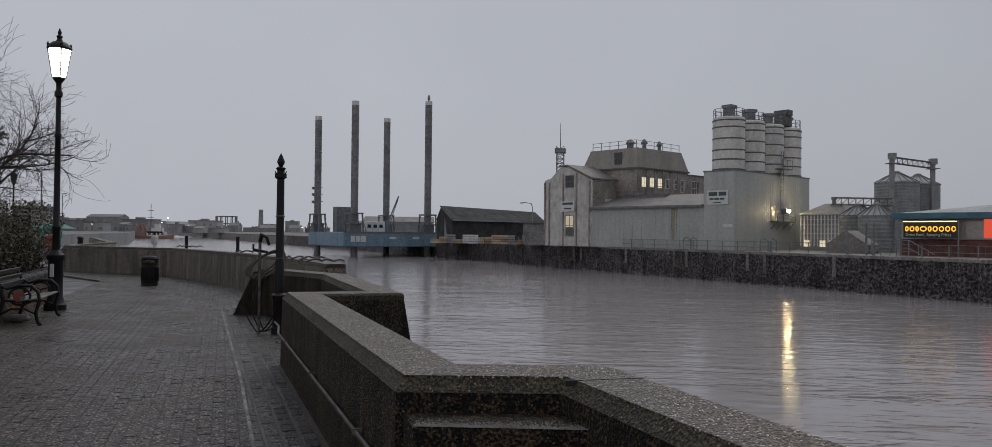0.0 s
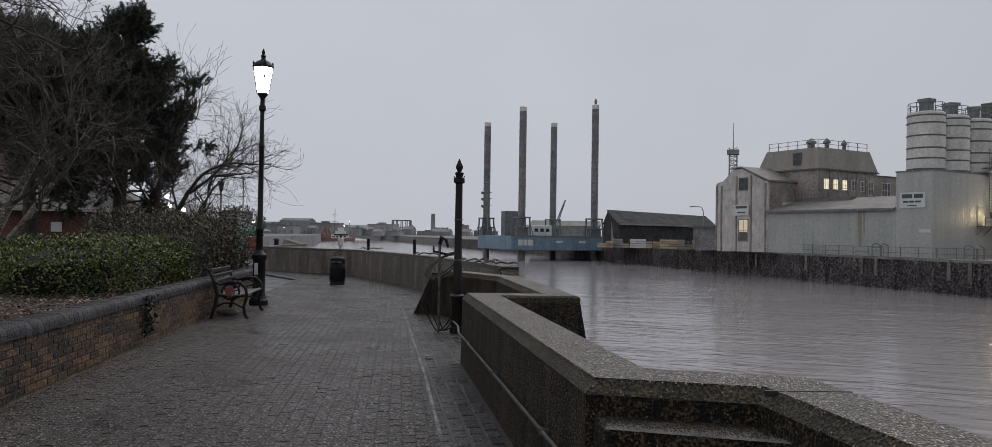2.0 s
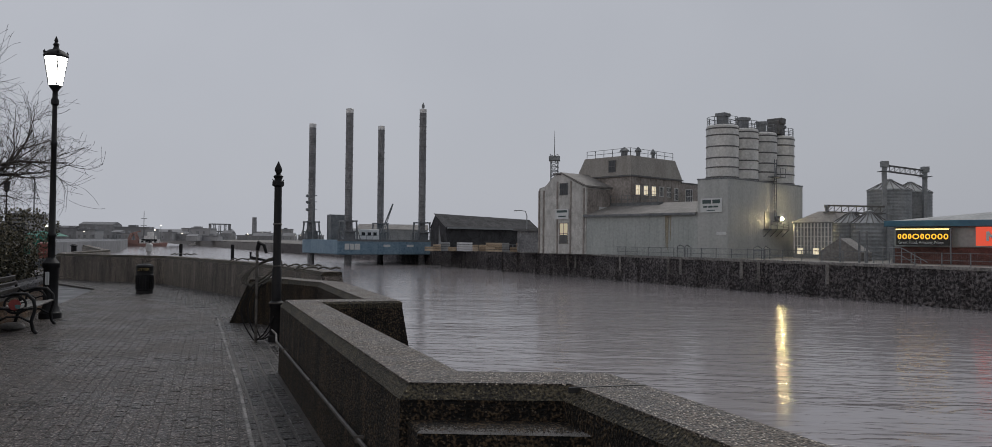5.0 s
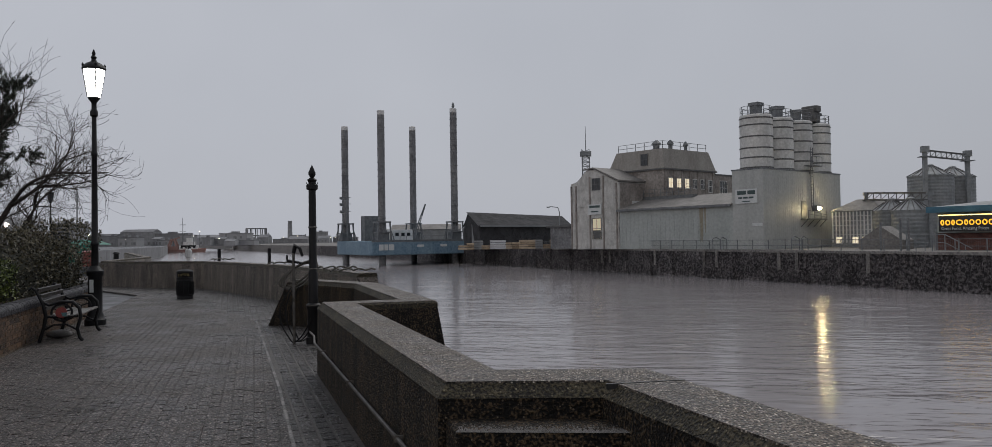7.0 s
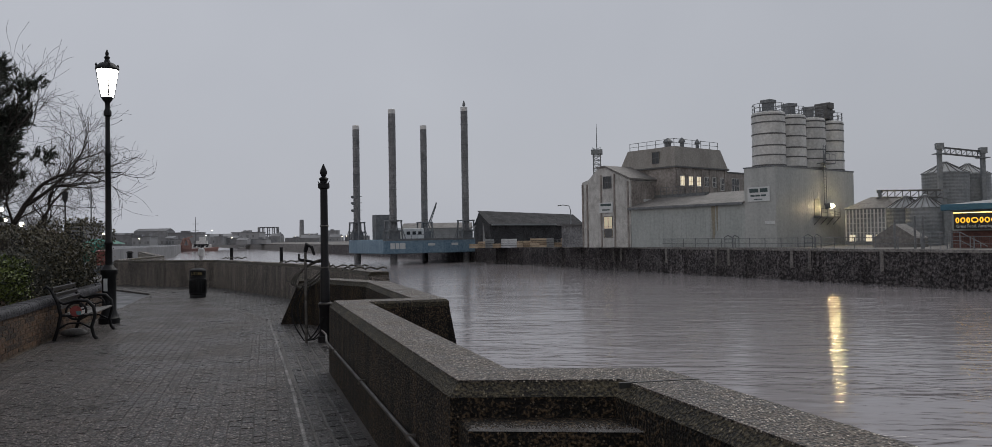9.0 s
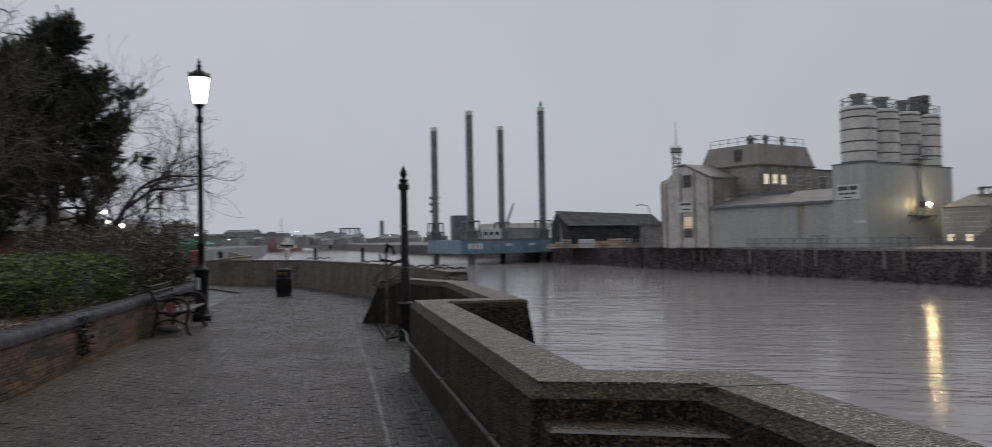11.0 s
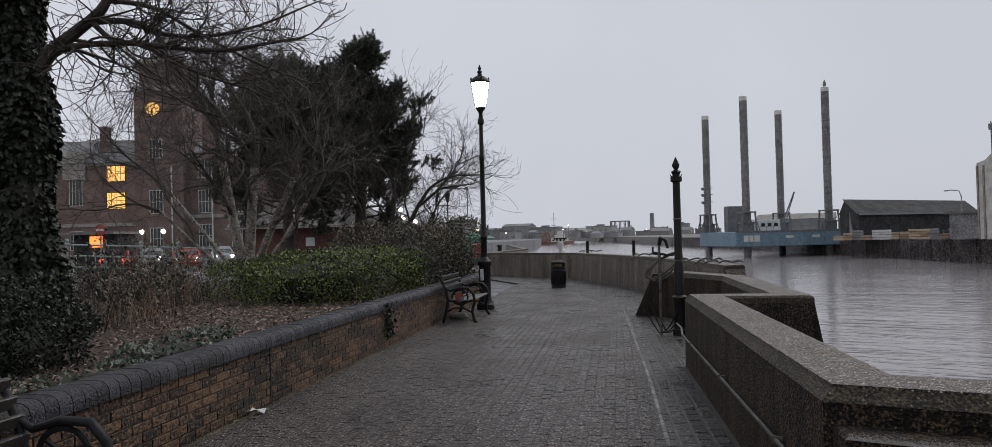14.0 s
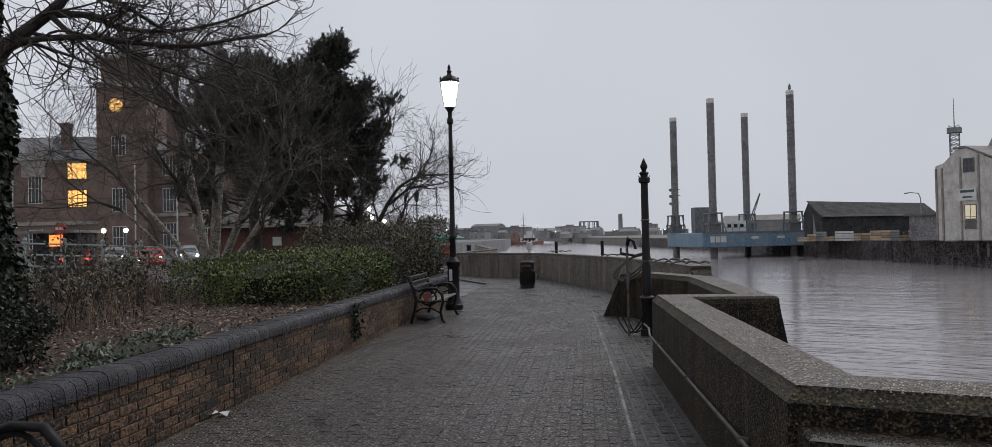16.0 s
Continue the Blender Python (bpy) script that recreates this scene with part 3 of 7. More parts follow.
# ---- the opposite bank ----
def local(root, base):
    root.matrix_world = base
    return root


def ribs(m, x0, x1, y, z0, z1, step, depth=0.007):
    x = x0
    while x < x1:
        m.box(x, y - depth, z0, x + step * 0.45, y, z1)
        x += step


def window(root, x0, y, z0, x1, z1, pane_mat, bars=2, axis="x", frame_mat=None):
    """A framed window standing in a wall whose face is at y (axis x) or at x (axis y)."""
    frame_mat = frame_mat or WHITE_PAINT
    def put(m, a0, d0, b0, a1, d1, b1):
        m.box(a0, d0, b0, a1, d1, b1) if axis == "x" else m.box(d0, a0, b0, d1, a1, b1)
    out = -1 if axis == "x" else 1
    t = min(0.09, (x1 - x0) * 0.08)
    def point(a, d, b):
        return (a, d, b) if axis == "x" else (d, a, b)
    vs = []
    for d in (y + out * 0.06, y - out * 0.03):
        vs += [point(a, d, b) for a, b in ((x0, z0), (x1, z0), (x1, z1), (x0, z1), (x0 + t, z0 + t), (x1 - t, z0 + t), (x1 - t, z1 - t), (x0 + t, z1 - t))]
    fs = []
    for k in range(4):
        q = (k + 1) % 4
        fs += [(k, q, q + 4, k + 4), (k + 8, k + 12, q + 12, q + 8), (k, k + 8, q + 8, q), (k + 4, q + 4, q + 12, k + 12)]
    m = M().add(vs, fs)
    w = part("window", m, frame_mat, root)
    m = M()
    put(m, x0 + t, min(y + out * 0.012, y + out * 0.02), z0 + t, x1 - t, max(y + out * 0.012, y + out * 0.02), z1 - t)
    part("pane", m, pane_mat, w)
    for i in range(1, bars + 1):
        x = x0 + (x1 - x0) * i / (bars + 1)
        m = M()
        put(m, x - t * 0.35, min(y, y + out * 0.05), z0 + t, x + t * 0.35, max(y, y + out * 0.05), z1 - t)
        part("glazing_bar", m, frame_mat, w)
    zc = (z0 + z1) / 2
    m = M()
    put(m, x0 + t, min(y, y + out * 0.047), zc - t * 0.35, x1 - t, max(y, y + out * 0.047), zc + t * 0.35)
    part("transom", m, frame_mat, w)
    return w


G = -0.42
# tower block with four silos
tower = local(thing("silo_tower", "grey ribbed metal-clad tower block at the mill", "building"), MILL)
m = M().box(-4.47, 0, G, 0, 20.35, 9.82)
part("wall", m, TOWER_CLAD, tower)
m = M()
ribs(m, -4.4, -0.1, 0, G, 9.8, 0.5)
part("rib_cladding", m, TOWER_CLAD, tower)
m = M()
y = 0.2
while y < 20.2:
    m.box(0, y, G, 0.007, y + 0.22, 9.8)
    y += 0.5
part("rib_cladding", m, TOWER_CLAD, tower)
part("roof_edge", M().box(-4.55, -0.06, 9.82, 0.06, 20.4, 10.0), STEEL_DARK, tower)
sg = part("sign_board", M().box(-3.95, -0.12, 5.5, -0.75, -0.05, 7.35), SIGN_WHITE, tower, "white sign board with dark lettering", bevel=0.01)
for x0, x1, z0, z1 in ((-3.65, -2.35, 6.65, 7.15), (-2.15, -1.05, 6.65, 7.15), (-3.5, -2.9, 6.12, 6.35), (-2.8, -2.1, 6.12, 6.35), (-2.0, -1.3, 6.12, 6.35), (-3.0, -1.8, 5.7, 5.82)):
    part("lettering_bar", M().box(x0, -0.135, z0, x1, -0.12, z1), SIGN_TEXT, sg)
part("small_sign", M().box(-1.55, -0.1, 2.55, -0.15, -0.04, 2.95), SIGN_WHITE, tower)
# loading door, platform and flood lamp on the long face
part("loading_door", M().box(-0.02, 9.3, 3.5, 0.06, 10.6, 5.9), STEEL_DARK, tower)
pf = M().box(0, 9.1, 3.35, 1.1, 14.3, 3.5)
for yy in (9.2, 10.9, 12.6, 14.2):
    pf.bar((1.05, yy, 3.5), (1.05, yy, 4.6), 0.07)
    pf.bar((0, yy, 2.4), (1.0, yy, 3.4), 0.08)
pf.bar((1.05, 9.2, 4.6), (1.05, 14.2, 4.0), 0.06)
pf.bar((1.05, 9.2, 4.1), (1.05, 14.2, 3.7), 0.05)
part("loading_platform", pf, STEEL_DARK, tower)
lp = part("flood_lamp", M().box(0.1, 12.0, 4.55, 0.86, 12.8, 5.3), STEEL_DARK, tower, bevel=0.03)
part("lamp_lens", M().lathe([(0.02, -0.17), (0.16, -0.1), (0.2, 0.0), (0.16, 0.1), (0.02, 0.17)], 10, (1.02, 12.4, 4.92)), FLOOD, lp, "bright yellow-white flood lamp lens")
ld = M()
for yy in (11.4, 12.0):
    ld.bar((0.35, yy, 5.0), (0.35, yy, 13.2), 0.07)
for i in range(22):
    ld.bar((0.35, 11.4, 5.2 + i * 0.37), (0.35, 12.0, 5.2 + i * 0.37), 0.05)
ld.box(0.05, 10.2, 10.6, 1.2, 13.0, 10.72)
for yy in (10.2, 11.6, 13.0):
    ld.bar((1.15, yy, 10.7), (1.15, yy, 11.9), 0.06)
ld.bar((1.15, 10.2, 11.9), (1.15, 13.0, 11.9), 0.06)
ld.bar((0.1, 11.4, 9.6), (1.1, 10.3, 10.6), 0.08)
part("access_ladder", ld, STEEL_DARK, tower, "dark steel ladder with landing")


def mill_silo():
    root = thing("silo", "off-white banded steel silo with railed top", "silo", group="silos on the tower")
    part("silo_body", M().lathe([(2.08, 0), (2.08, 6.9), (1.95, 7.05), (0.3, 7.35)], 32), SILO_WHITE, root, smooth=30)
    for z in (0.05, 1.35, 2.6, 4.1, 5.6, 6.5):
        part("band", M().lathe([(2.09, z), (2.14, z + 0.02), (2.14, z + 0.16), (2.09, z + 0.18)], 32), SILO_BAND, root, smooth=40)
    rail = M()
    for i in range(12):
        a = i * math.pi / 6
        rail.bar((1.95 * math.cos(a), 1.95 * math.sin(a), 7.0), (1.95 * math.cos(a), 1.95 * math.sin(a), 8.15), 0.06)
    for z in (7.6, 8.15):
        rail.tube([(1.95 * math.cos(i * math.pi / 12), 1.95 * math.sin(i * math.pi / 12), z) for i in range(25)], [0.035], 5)
    part("guard_rail", rail, STEEL_DARK, root)
    part("filter_unit", M().box(-0.55, -0.6, 7.2, 0.6, 0.6, 8.55).box(-0.7, -0.75, 8.3, 0.8, 0.75, 8.75), STEEL_DARK, root, bevel=0.05)
    return root


silo = mill_silo()
silo.matrix_world = MILL @ pose(-2.2, 2.3, 10.0)
for b in (7.4, 12.5, 17.6):
    copy_thing(silo, MILL @ pose(-2.2, b, 10.0, 0, 0, b * 9))
hopper = local(thing("elevator_head", "grey conveyor head above the silos", "machine"), MILL @ pose(-2.0, 16.2, 17.3))
part("casing", M().box(-0.9, -0.9, 0.0, 0.9, 0.9, 1.9).box(-1.1, -0.6, 1.4, 1.2, 0.7, 2.3), SILO_BAND, hopper, bevel=0.08)

# green shed
shed = local(thing("cladding_shed", "grey-green metal-clad shed with rust streaks", "building"), MILL)
part("wall", M().box(-23.9, 0.02, G, -4.5, 6.5, 5.35), CLAD, shed)
m = M()
ribs(m, -23.8, -4.7, 0.02, G, 5.3, 0.8, 0.02)
part("rib_cladding", m, CLAD, shed)
rr = random.Random(88)
for i in range(9):
    x, w, low = -9.3 + rr.gauss(0, 0.22), rr.uniform(0.05, 0.16), rr.uniform(0.2, 2.6)
    part("rust_streak", M().add([(x - w, -0.016 - i * 0.003, 5.2), (x + w, -0.016 - i * 0.003, 5.2), (x + 0.02, -0.016 - i * 0.003, low), (x - 0.02, -0.016 - i * 0.003, low), (x - w, 0.0, 5.2), (x + w, 0.0, 5.2), (x + 0.02, 0.0, low), (x - 0.02, 0.0, low)],
         [(3, 2, 1, 0), (0, 1, 5, 4), (1, 2, 6, 5), (2, 3, 7, 6), (3, 0, 4, 7)]), RUST, shed, "brown rust streak")
m = M().add([(-24.2, -0.4, 5.3), (-4.48, -0.4, 5.3), (-4.48, 7, 7.25), (-24.2, 7, 7.25), (-24.2, -0.4, 5.55), (-4.48, -0.4, 5.55), (-4.48, 7, 7.45), (-24.2, 7, 7.45)],
            [(3, 2, 1, 0), (4, 5, 6, 7), (0, 1, 5, 4), (1, 2, 6, 5), (2, 3, 7, 6), (3, 0, 4, 7)])
part("roof", m, SLATE, shed)
part("gutter", M().box(-24.2, -0.52, 5.22, -4.5, -0.4, 5.5), STEEL_DARK, shed)

# white gabled warehouse
wh = local(thing("gabled_warehouse", "pale flaking rendered warehouse with gable to the river", "building"), MILL)
GX0, GX1 = -34.05, -24.0
gable = [(GX0, G), (GX1, G), (GX1, 9.75), (-26.2, 10.7), (-28.95, 12.0), (-30.6, 11.9), (-32.6, 10.3), (GX0, 9.95)]
m = M()
n = len(gable)
m.add([(x, 0.0, z) for x, z in gable] + [(x, 14.0, z) for x, z in gable], [tuple(range(n)), tuple(range(2 * n - 1, n - 1, -1))] + [(i, i + n, (i + 1) % n + n, (i + 1) % n) for i in range(n)])
part("wall", m, RENDER, wh)
m = M()
m.add([(-28.9, -0.3, 12.05), (GX1 + 0.3, -0.3, 9.8), (GX1 + 0.3, 14, 9.8), (-28.9, 14, 12.05), (-28.9, -0.3, 12.3), (GX1 + 0.3, -0.3, 10.05), (GX1 + 0.3, 14, 10.05), (-28.9, 14, 12.3)],
      [(3, 2, 1, 0), (4, 5, 6, 7), (0, 1, 5, 4), (1, 2, 6, 5), (2, 3, 7, 6), (3, 0, 4, 7)])
m.add([(-30.7, -0.3, 12.0), (-28.9, -0.3, 12.05), (-28.9, 14, 12.05), (-30.7, 14, 12.0), (-30.7, -0.3, 12.2), (-28.9, -0.3, 12.3), (-28.9, 14, 12.3), (-30.7, 14, 12.2)],
      [(3, 2, 1, 0), (4, 5, 6, 7), (0, 1, 5, 4), (1, 2, 6, 5), (2, 3, 7, 6), (3, 0, 4, 7)])
part("roof", m, SLATE, wh)
part("side_wall", M().box(GX1 - 0.02, 0.3, 5.0, GX1 + 0.04, 13.5, 9.6), MILL_WALL, wh, "dark weathered side wall")
for x in (-32.9, -29.9, -27.1, -24.4, -33.9):
    part("pilaster", M().box(x - 0.13, -0.14, G, x + 0.13, 0, 9.6 if x in (-32.9, -33.9, -24.4) else 10.9), MILL_WALL, wh)
for z in (6.2, 2.3):
    part("string_course", M().box(-33.8, -0.06, z, -24.5, 0, z + 0.16), RENDER, wh)
window(wh, -29.45, 0.0, 8.7, -27.7, 10.6, WINDOW_DARK, 2, frame_mat=SILO_BAND)
window(wh, -29.45, 0.0, 1.1, -27.6, 4.4, DIM_WINDOW, 1, frame_mat=SILO_BAND)
part("shutter", M().box(-29.3, -0.07, 1.2, -27.75, -0.02, 2.5), SILO_BAND, wh)
sg = part("sign_board", M().box(-30.2, -0.2, 4.95, -27.4, -0.1, 6.55), SIGN_WHITE, wh, "white sign board with dark lettering")
for x0, x1, z0, z1 in ((-29.9, -27.7, 6.0, 6.35), (-29.6, -28.0, 5.3, 5.5)):
    part("lettering_bar", M().box(x0, -0.215, z0, x1, -0.2, z1), SIGN_TEXT, sg)
part("side_sign", M().box(GX1 + 0.05, 3.0, 6.2, GX1 + 0.1, 5.0, 6.9), SIGN_WHITE, wh)

# mansard mill behind
mill = local(thing("mansard_mill", "tall weathered mill with mansard roof and lit windows", "building"), MILL)
CX, CY = -20.2, 6.0
part("wall", M().box(-31.2, CY, G, CX, 19.4, 11.8), MILL_WALL, mill)
m = M()
x0, x1, y0, y1 = -31.3, CX + 0.1, CY - 0.1, 19.5
q = [(x0, y0, 11.8), (x1, y0, 11.8), (x1, y1, 11.8), (x0, y1, 11.8), (x0 + 1.5, y0 + 0.4, 14.9), (x1 - 0.4, y0 + 0.4, 14.9), (x1 - 0.4, y1 - 1.5, 14.9), (x0 + 1.5, y1 - 1.5, 14.9)]
m.add(q, [(3, 2, 1, 0), (4, 5, 6, 7), (0, 1, 5, 4), (1, 2, 6, 5), (2, 3, 7, 6), (3, 0, 4, 7)])
part("mansard_roof", m, MANSARD, mill)
part("eaves_band", M().box(x0 - 0.1, y0 - 0.12, 11.6, x1 + 0.15, y1 + 0.1, 11.85), SILO_BAND, mill)
for i in range(6):
    z0, z1 = 8.8, 10.4
    yy = 7.1 + i * 2.05
    window(mill, yy, CX, z0 if i != 5 else 8.3, yy + 1.15, z1, PALE_WINDOW if i < 3 else WINDOW_DARK, 2, axis="y")
for i in range(7):
    yy = 6.4 + i * 2.05
    part("pilaster", M().box(CX, yy - 0.15, 5, CX + 0.12, yy + 0.15, 11.6), MILL_WALL, mill)
window(mill, -24.6, CY, 12.4, -23.2, 14.3, WINDOW_DARK, 1, frame_mat=SILO_BAND)
rail = M()
pts = [(-29.6, 6.6), (-20.8, 6.6), (-20.8, 17.8)]
for (ax, ay), (bx, by) in zip(pts, pts[1:]):
    for i in range(6):
        rail.bar((ax + (bx - ax) * i / 5, ay + (by - ay) * i / 5, 14.9), (ax + (bx - ax) * i / 5, ay + (by - ay) * i / 5, 16.1), 0.07)
    for z in (15.5, 16.1):
        rail.bar((ax, ay, z), (bx, by, z), 0.06)
part("roof_rail", rail, STEEL_DARK, mill)
for x, y, s in ((-23.2, 8.2, 0.8), (-21.6, 9.6, 0.55), (-21.6, 13.5, 0.45)):
    part("roof_vent", M().lathe([(s * 0.6, 14.9), (s * 0.6, 15.7), (s, 15.8), (s * 0.9, 16.05), (s * 0.25, 16.5)], 8, (x, y, 0)), STEEL_DARK, mill)
annex = local(thing("mill_annex", "dark brick annex behind the mill", "building"), MILL)
part("wall", M().box(-27.0, 19.4, G, CX + 0.02, 24.4, 11.2), MILL_WALL, annex)
part("parapet", M().box(-27.0, 19.42, 11.2, CX + 0.1, 24.5, 11.45), SILO_BAND, annex)
window(annex, 20.5, CX + 0.02, 8.0, 22.6, 10.4, WINDOW_DARK, 2, axis="y")
link = local(thing("roof_walkway", "steel walkway with railings over the shed", "walkway"), MILL)
m = M().box(-23.8, 5.4, 6.9, -14.5, 6.4, 7.5)
for i in range(9):
    m.bar((-23.6 + i * 1.1, 5.3, 7.4), (-23.6 + i * 1.1, 5.3, 8.6), 0.07)
for z in (8.0, 8.6):
    m.bar((-23.8, 5.3, z), (-14.6, 5.3, z), 0.06)
part("deck", m, STEEL_DARK, link)

# quay fence
fence = thing("quay_fence", "dark steel fence along the opposite quay", "fence", kind="")
m = M()
for i in range(41):
    p = quay(-20 + i * 2.575, 0.5)
    part("post", M().bar((p.x, p.y, -0.36), (p.x, p.y, 0.85), 0.09), STEEL_DARK, fence)
for z in (0.15, 0.8):
    a, b = quay(-20, 0.5, z), quay(83, 0.5, z)
    part("rail", M().bar(a, b, 0.05), STEEL_DARK, fence)
m = M()
for i in range(520):
    p = quay(-20 + i * 0.198, 0.5)
    m.add([(p.x - 0.005, p.y, -0.3), (p.x + 0.005, p.y, -0.3), (p.x + 0.005, p.y, 0.78), (p.x - 0.005, p.y, 0.78)], [(0, 1, 2, 3)])
tagged(part("mesh_wire", m, STEEL_DARK, fence), kind="stuff")
for u in (52.6, 34.9, 21.8):
    cage = thing("ladder_hoop", "dark steel ladder hoops on the quay edge", "ladder", group="quay ladders")
    for k in (-0.75, 0.75):
        p = quay(u + k, 0.2)
        part("hoop_rail", M().tube([(p.x, p.y, -2.5), (p.x, p.y, 0.95), tuple(quay(u + k * 0.8, 0.6, 1.2)), tuple(quay(u + k * 0.8, 1.3, 0.9)), tuple(quay(u + k * 0.8, 1.3, -0.4))], [0.06], 5), STEEL_DARK, cage)
    for z in (0.3, 0.7, -0.6, -1.0, -1.4, -1.8):
        part("rung", M().bar(quay(u - 0.75, 0.2, z), quay(u + 0.75, 0.2, z), 0.06), STEEL_DARK, cage)

# steel silos and grain store
def cone_silo(c, r, h, cone, label, group):
    root = thing("grain_silo", label, "silo", Matrix.Translation((*c[:2], G)), group=group)
    prof, z = [(r, 0)], 0.0
    while z < h:
        prof += [(r + 0.02, z + 0.12), (r - 0.02, z + 0.36)]
        z += 0.48
    part("silo_body", M().lathe(prof + [(r, h)], 36), GALV, root)
    m = M().lathe([(r + 0.12, h), (0.5, h + cone), (0.5, h + cone + 0.25), (0.05, h + cone + 0.4)], 36)
    part("cone_roof", m, GALV, root)
    m = M()
    for i in range(18):
        a = i * math.pi / 9
        m.bar(((r + 0.1) * math.cos(a), (r + 0.1) * math.sin(a), h + 0.04), (0.55 * math.cos(a), 0.55 * math.sin(a), h + cone + 0.06), 0.09)
    part("roof_rib", m, SILO_BAND, root)
    return root


cone_silo(quay(25.6, 21), 2.3, 4.7, 1.25, "corrugated steel grain silo with ribbed cone roof", "small grain silos")
cone_silo(quay(22.2, 20), 2.2, 4.6, 1.3, "corrugated steel grain silo with ribbed cone roof", "small grain silos")
cone_silo(far(65.9, 117), 3.15, 10.3, 1.5, "large corrugated steel grain silo with cone roof", "large grain silos")
cone_silo(far(71.6, 121), 3.15, 10.3, 1.5, "large corrugated steel grain silo with cone roof", "large grain silos")
store = thing("grain_store", "corrugated steel grain store with lit windows", "building", Matrix.Translation(quay(30.0, 21)) @ MILL.to_quaternion().to_matrix().to_4x4())
part("wall", M().box(-3.2, -2.2, G, 3.0, 6.0, 4.4), GALV, store)
m = M()
for i in range(13):
    m.box(-3.1 + i * 0.47, -2.28, 0.2, -2.95 + i * 0.47, -2.2, 4.3)
for i in range(6):
    m.box(-3.1, -2.26, 0.6 + i * 0.62, 2.9, -2.2, 0.66 + i * 0.62)
part("wall_frame", m, WHITE_PAINT, store)
m = M().add([(-3.4, -2.4, 4.4), (3.2, -2.4, 4.4), (3.2, 6.2, 4.4), (-3.4, 6.2, 4.4), (-1.2, 1.0, 6.0), (1.0, 1.0, 6.0), (1.0, 3.0, 6.0), (-1.2, 3.0, 6.0)],
            [(3, 2, 1, 0), (4, 5, 6, 7), (0, 1, 5, 4), (1, 2, 6, 5), (2, 3, 7, 6), (3, 0, 4, 7)])
part("hip_roof", m, SLATE, store)
for x in (-2.6, -0.4, 0.9):
    window(store, x, -2.3, 0.05, x + 0.9, 1.0, PALE_WINDOW, 1)


def conveyor(name, a, b, label, tall):
    root = thing(name, label, "conveyor")
    m = M()
    for k in (0, 0.9):
        m.bar((a[0], a[1], a[2] + k), (b[0], b[1], b[2] + k), 0.22)
    for i in range(9):
        p, q = Vector(a).lerp(Vector(b), i / 8), Vector(a).lerp(Vector(b), min(1, (i + 1) / 8))
        m.bar(p, p + Vector((0, 0, 0.9)), 0.1)
        m.bar(p, q + Vector((0, 0, 0.9)), 0.06)
    part("bridge", m, SILO_BAND, root)
    for p in (a, b):
        w = 0.3 if tall else 0.2
        t = M().box(p[0] - w, p[1] - w, G, p[0] + w * 0.8, p[1] + w, p[2] + 0.6)
        t.box(p[0] - w * 1.6, p[1] - w * 1.6, p[2] + 0.6, p[0] + w * 1.6, p[1] + w * 1.5, p[2] + w * 5)
        t.box(p[0] - w * 2.6, p[1] - w * 2.6, p[2] - 0.1, p[0] + w * 2.6, p[1] + w * 2.6, p[2])
        part("elevator_leg", t, GALV, root)
    return root


conveyor("grain_conveyor", tuple(far(63.2, 113.5, 12.6)), tuple(far(71.6, 117, 12.2)), "dark steel conveyor bridge over the large silos", True)
conveyor("grain_conveyor", tuple(quay(30.2, 22, 5.9)), tuple(quay(19.6, 20, 5.3)), "steel conveyor bridge over the small silos", False)

# shop with illuminated sign
SHOP = MILL.to_quaternion().to_matrix().to_4x4()
shop = thing("retail_shed", "low retail shed with blue fascia and brick base", "building", Matrix.Translation(quay(10.6, 8)) @ SHOP)
part("wall", M().box(0, 0.3, G, 24, 20, 3.5), CLAD, shop)
part("brick_base", M().box(-0.05, 0.1, G, 24, 0.4, 1.3), RED_BRICK, shop)
m = M().add([(-0.6, -0.5, 3.4), (24, -0.5, 3.4), (24, 20, 3.4), (-0.6, 20, 3.4), (-0.6, -0.5, 4.0), (24, -0.5, 4.0), (24, 8, 6.4), (13, 8, 5.6)],
            [(3, 2, 1, 0), (4, 5, 6, 7), (0, 1, 5, 4), (1, 2, 6, 5), (2, 3, 7, 6), (3, 0, 4, 7)])
part("roof", m, GALV, shop)
part("fascia", M().box(-0.7, -0.6, 3.42, 24, -0.5, 4.05), TEAL, shop, "blue painted eaves fascia", bevel=0.02)
for yy in range(0, 24, 3):
    part("glazing", M().box(yy + 0.2, 0.02, 1.35, yy + 2.6, 0.1, 3.2), CLAD, shop)
sign = thing("illuminated_shop_sign", "black board with glowing yellow lettering shapes", "sign", Matrix.Translation(quay(9.5, 6.9)) @ SHOP @ Matrix.Diagonal((0.8, 1, 0.95, 1)))
part("board", M().box(0, 0, 1.55, 6.3, 0.2, 3.35), SIGN_BLACK, sign, bevel=0.02)
part("light_strip", M().box(0.05, -0.15, 3.24, 6.25, 0.0, 3.34), SIGN_STRIP, sign)
x = 0.22
for w, tall in ((0.45, 1), (0.6, 0), (0.42, 0), (0.85, 0), (0.45, 1), (0.62, 0), (0.62, 0), (0.6, 1), (0.55, 0)):
    g = M()
    g.tube([(x + w / 2 + (w / 2 - 0.07) * math.cos(k * math.pi / 6), -0.03, 2.5 + 0.24 * math.sin(k * math.pi / 6)) for k in range(13)], [0.07], 6)
    part("glowing_shape", g, SIGN_YELLOW, sign)
    x += w + 0.1
tagline = bpy.data.curves.new("tagline", "FONT")
tagline.body, tagline.size, tagline.extrude = "Great Food, Amazing Prices", 0.47, 0.01
txt = new("tagline", tagline)
txt.data.materials.append(SIGN_WHITE)
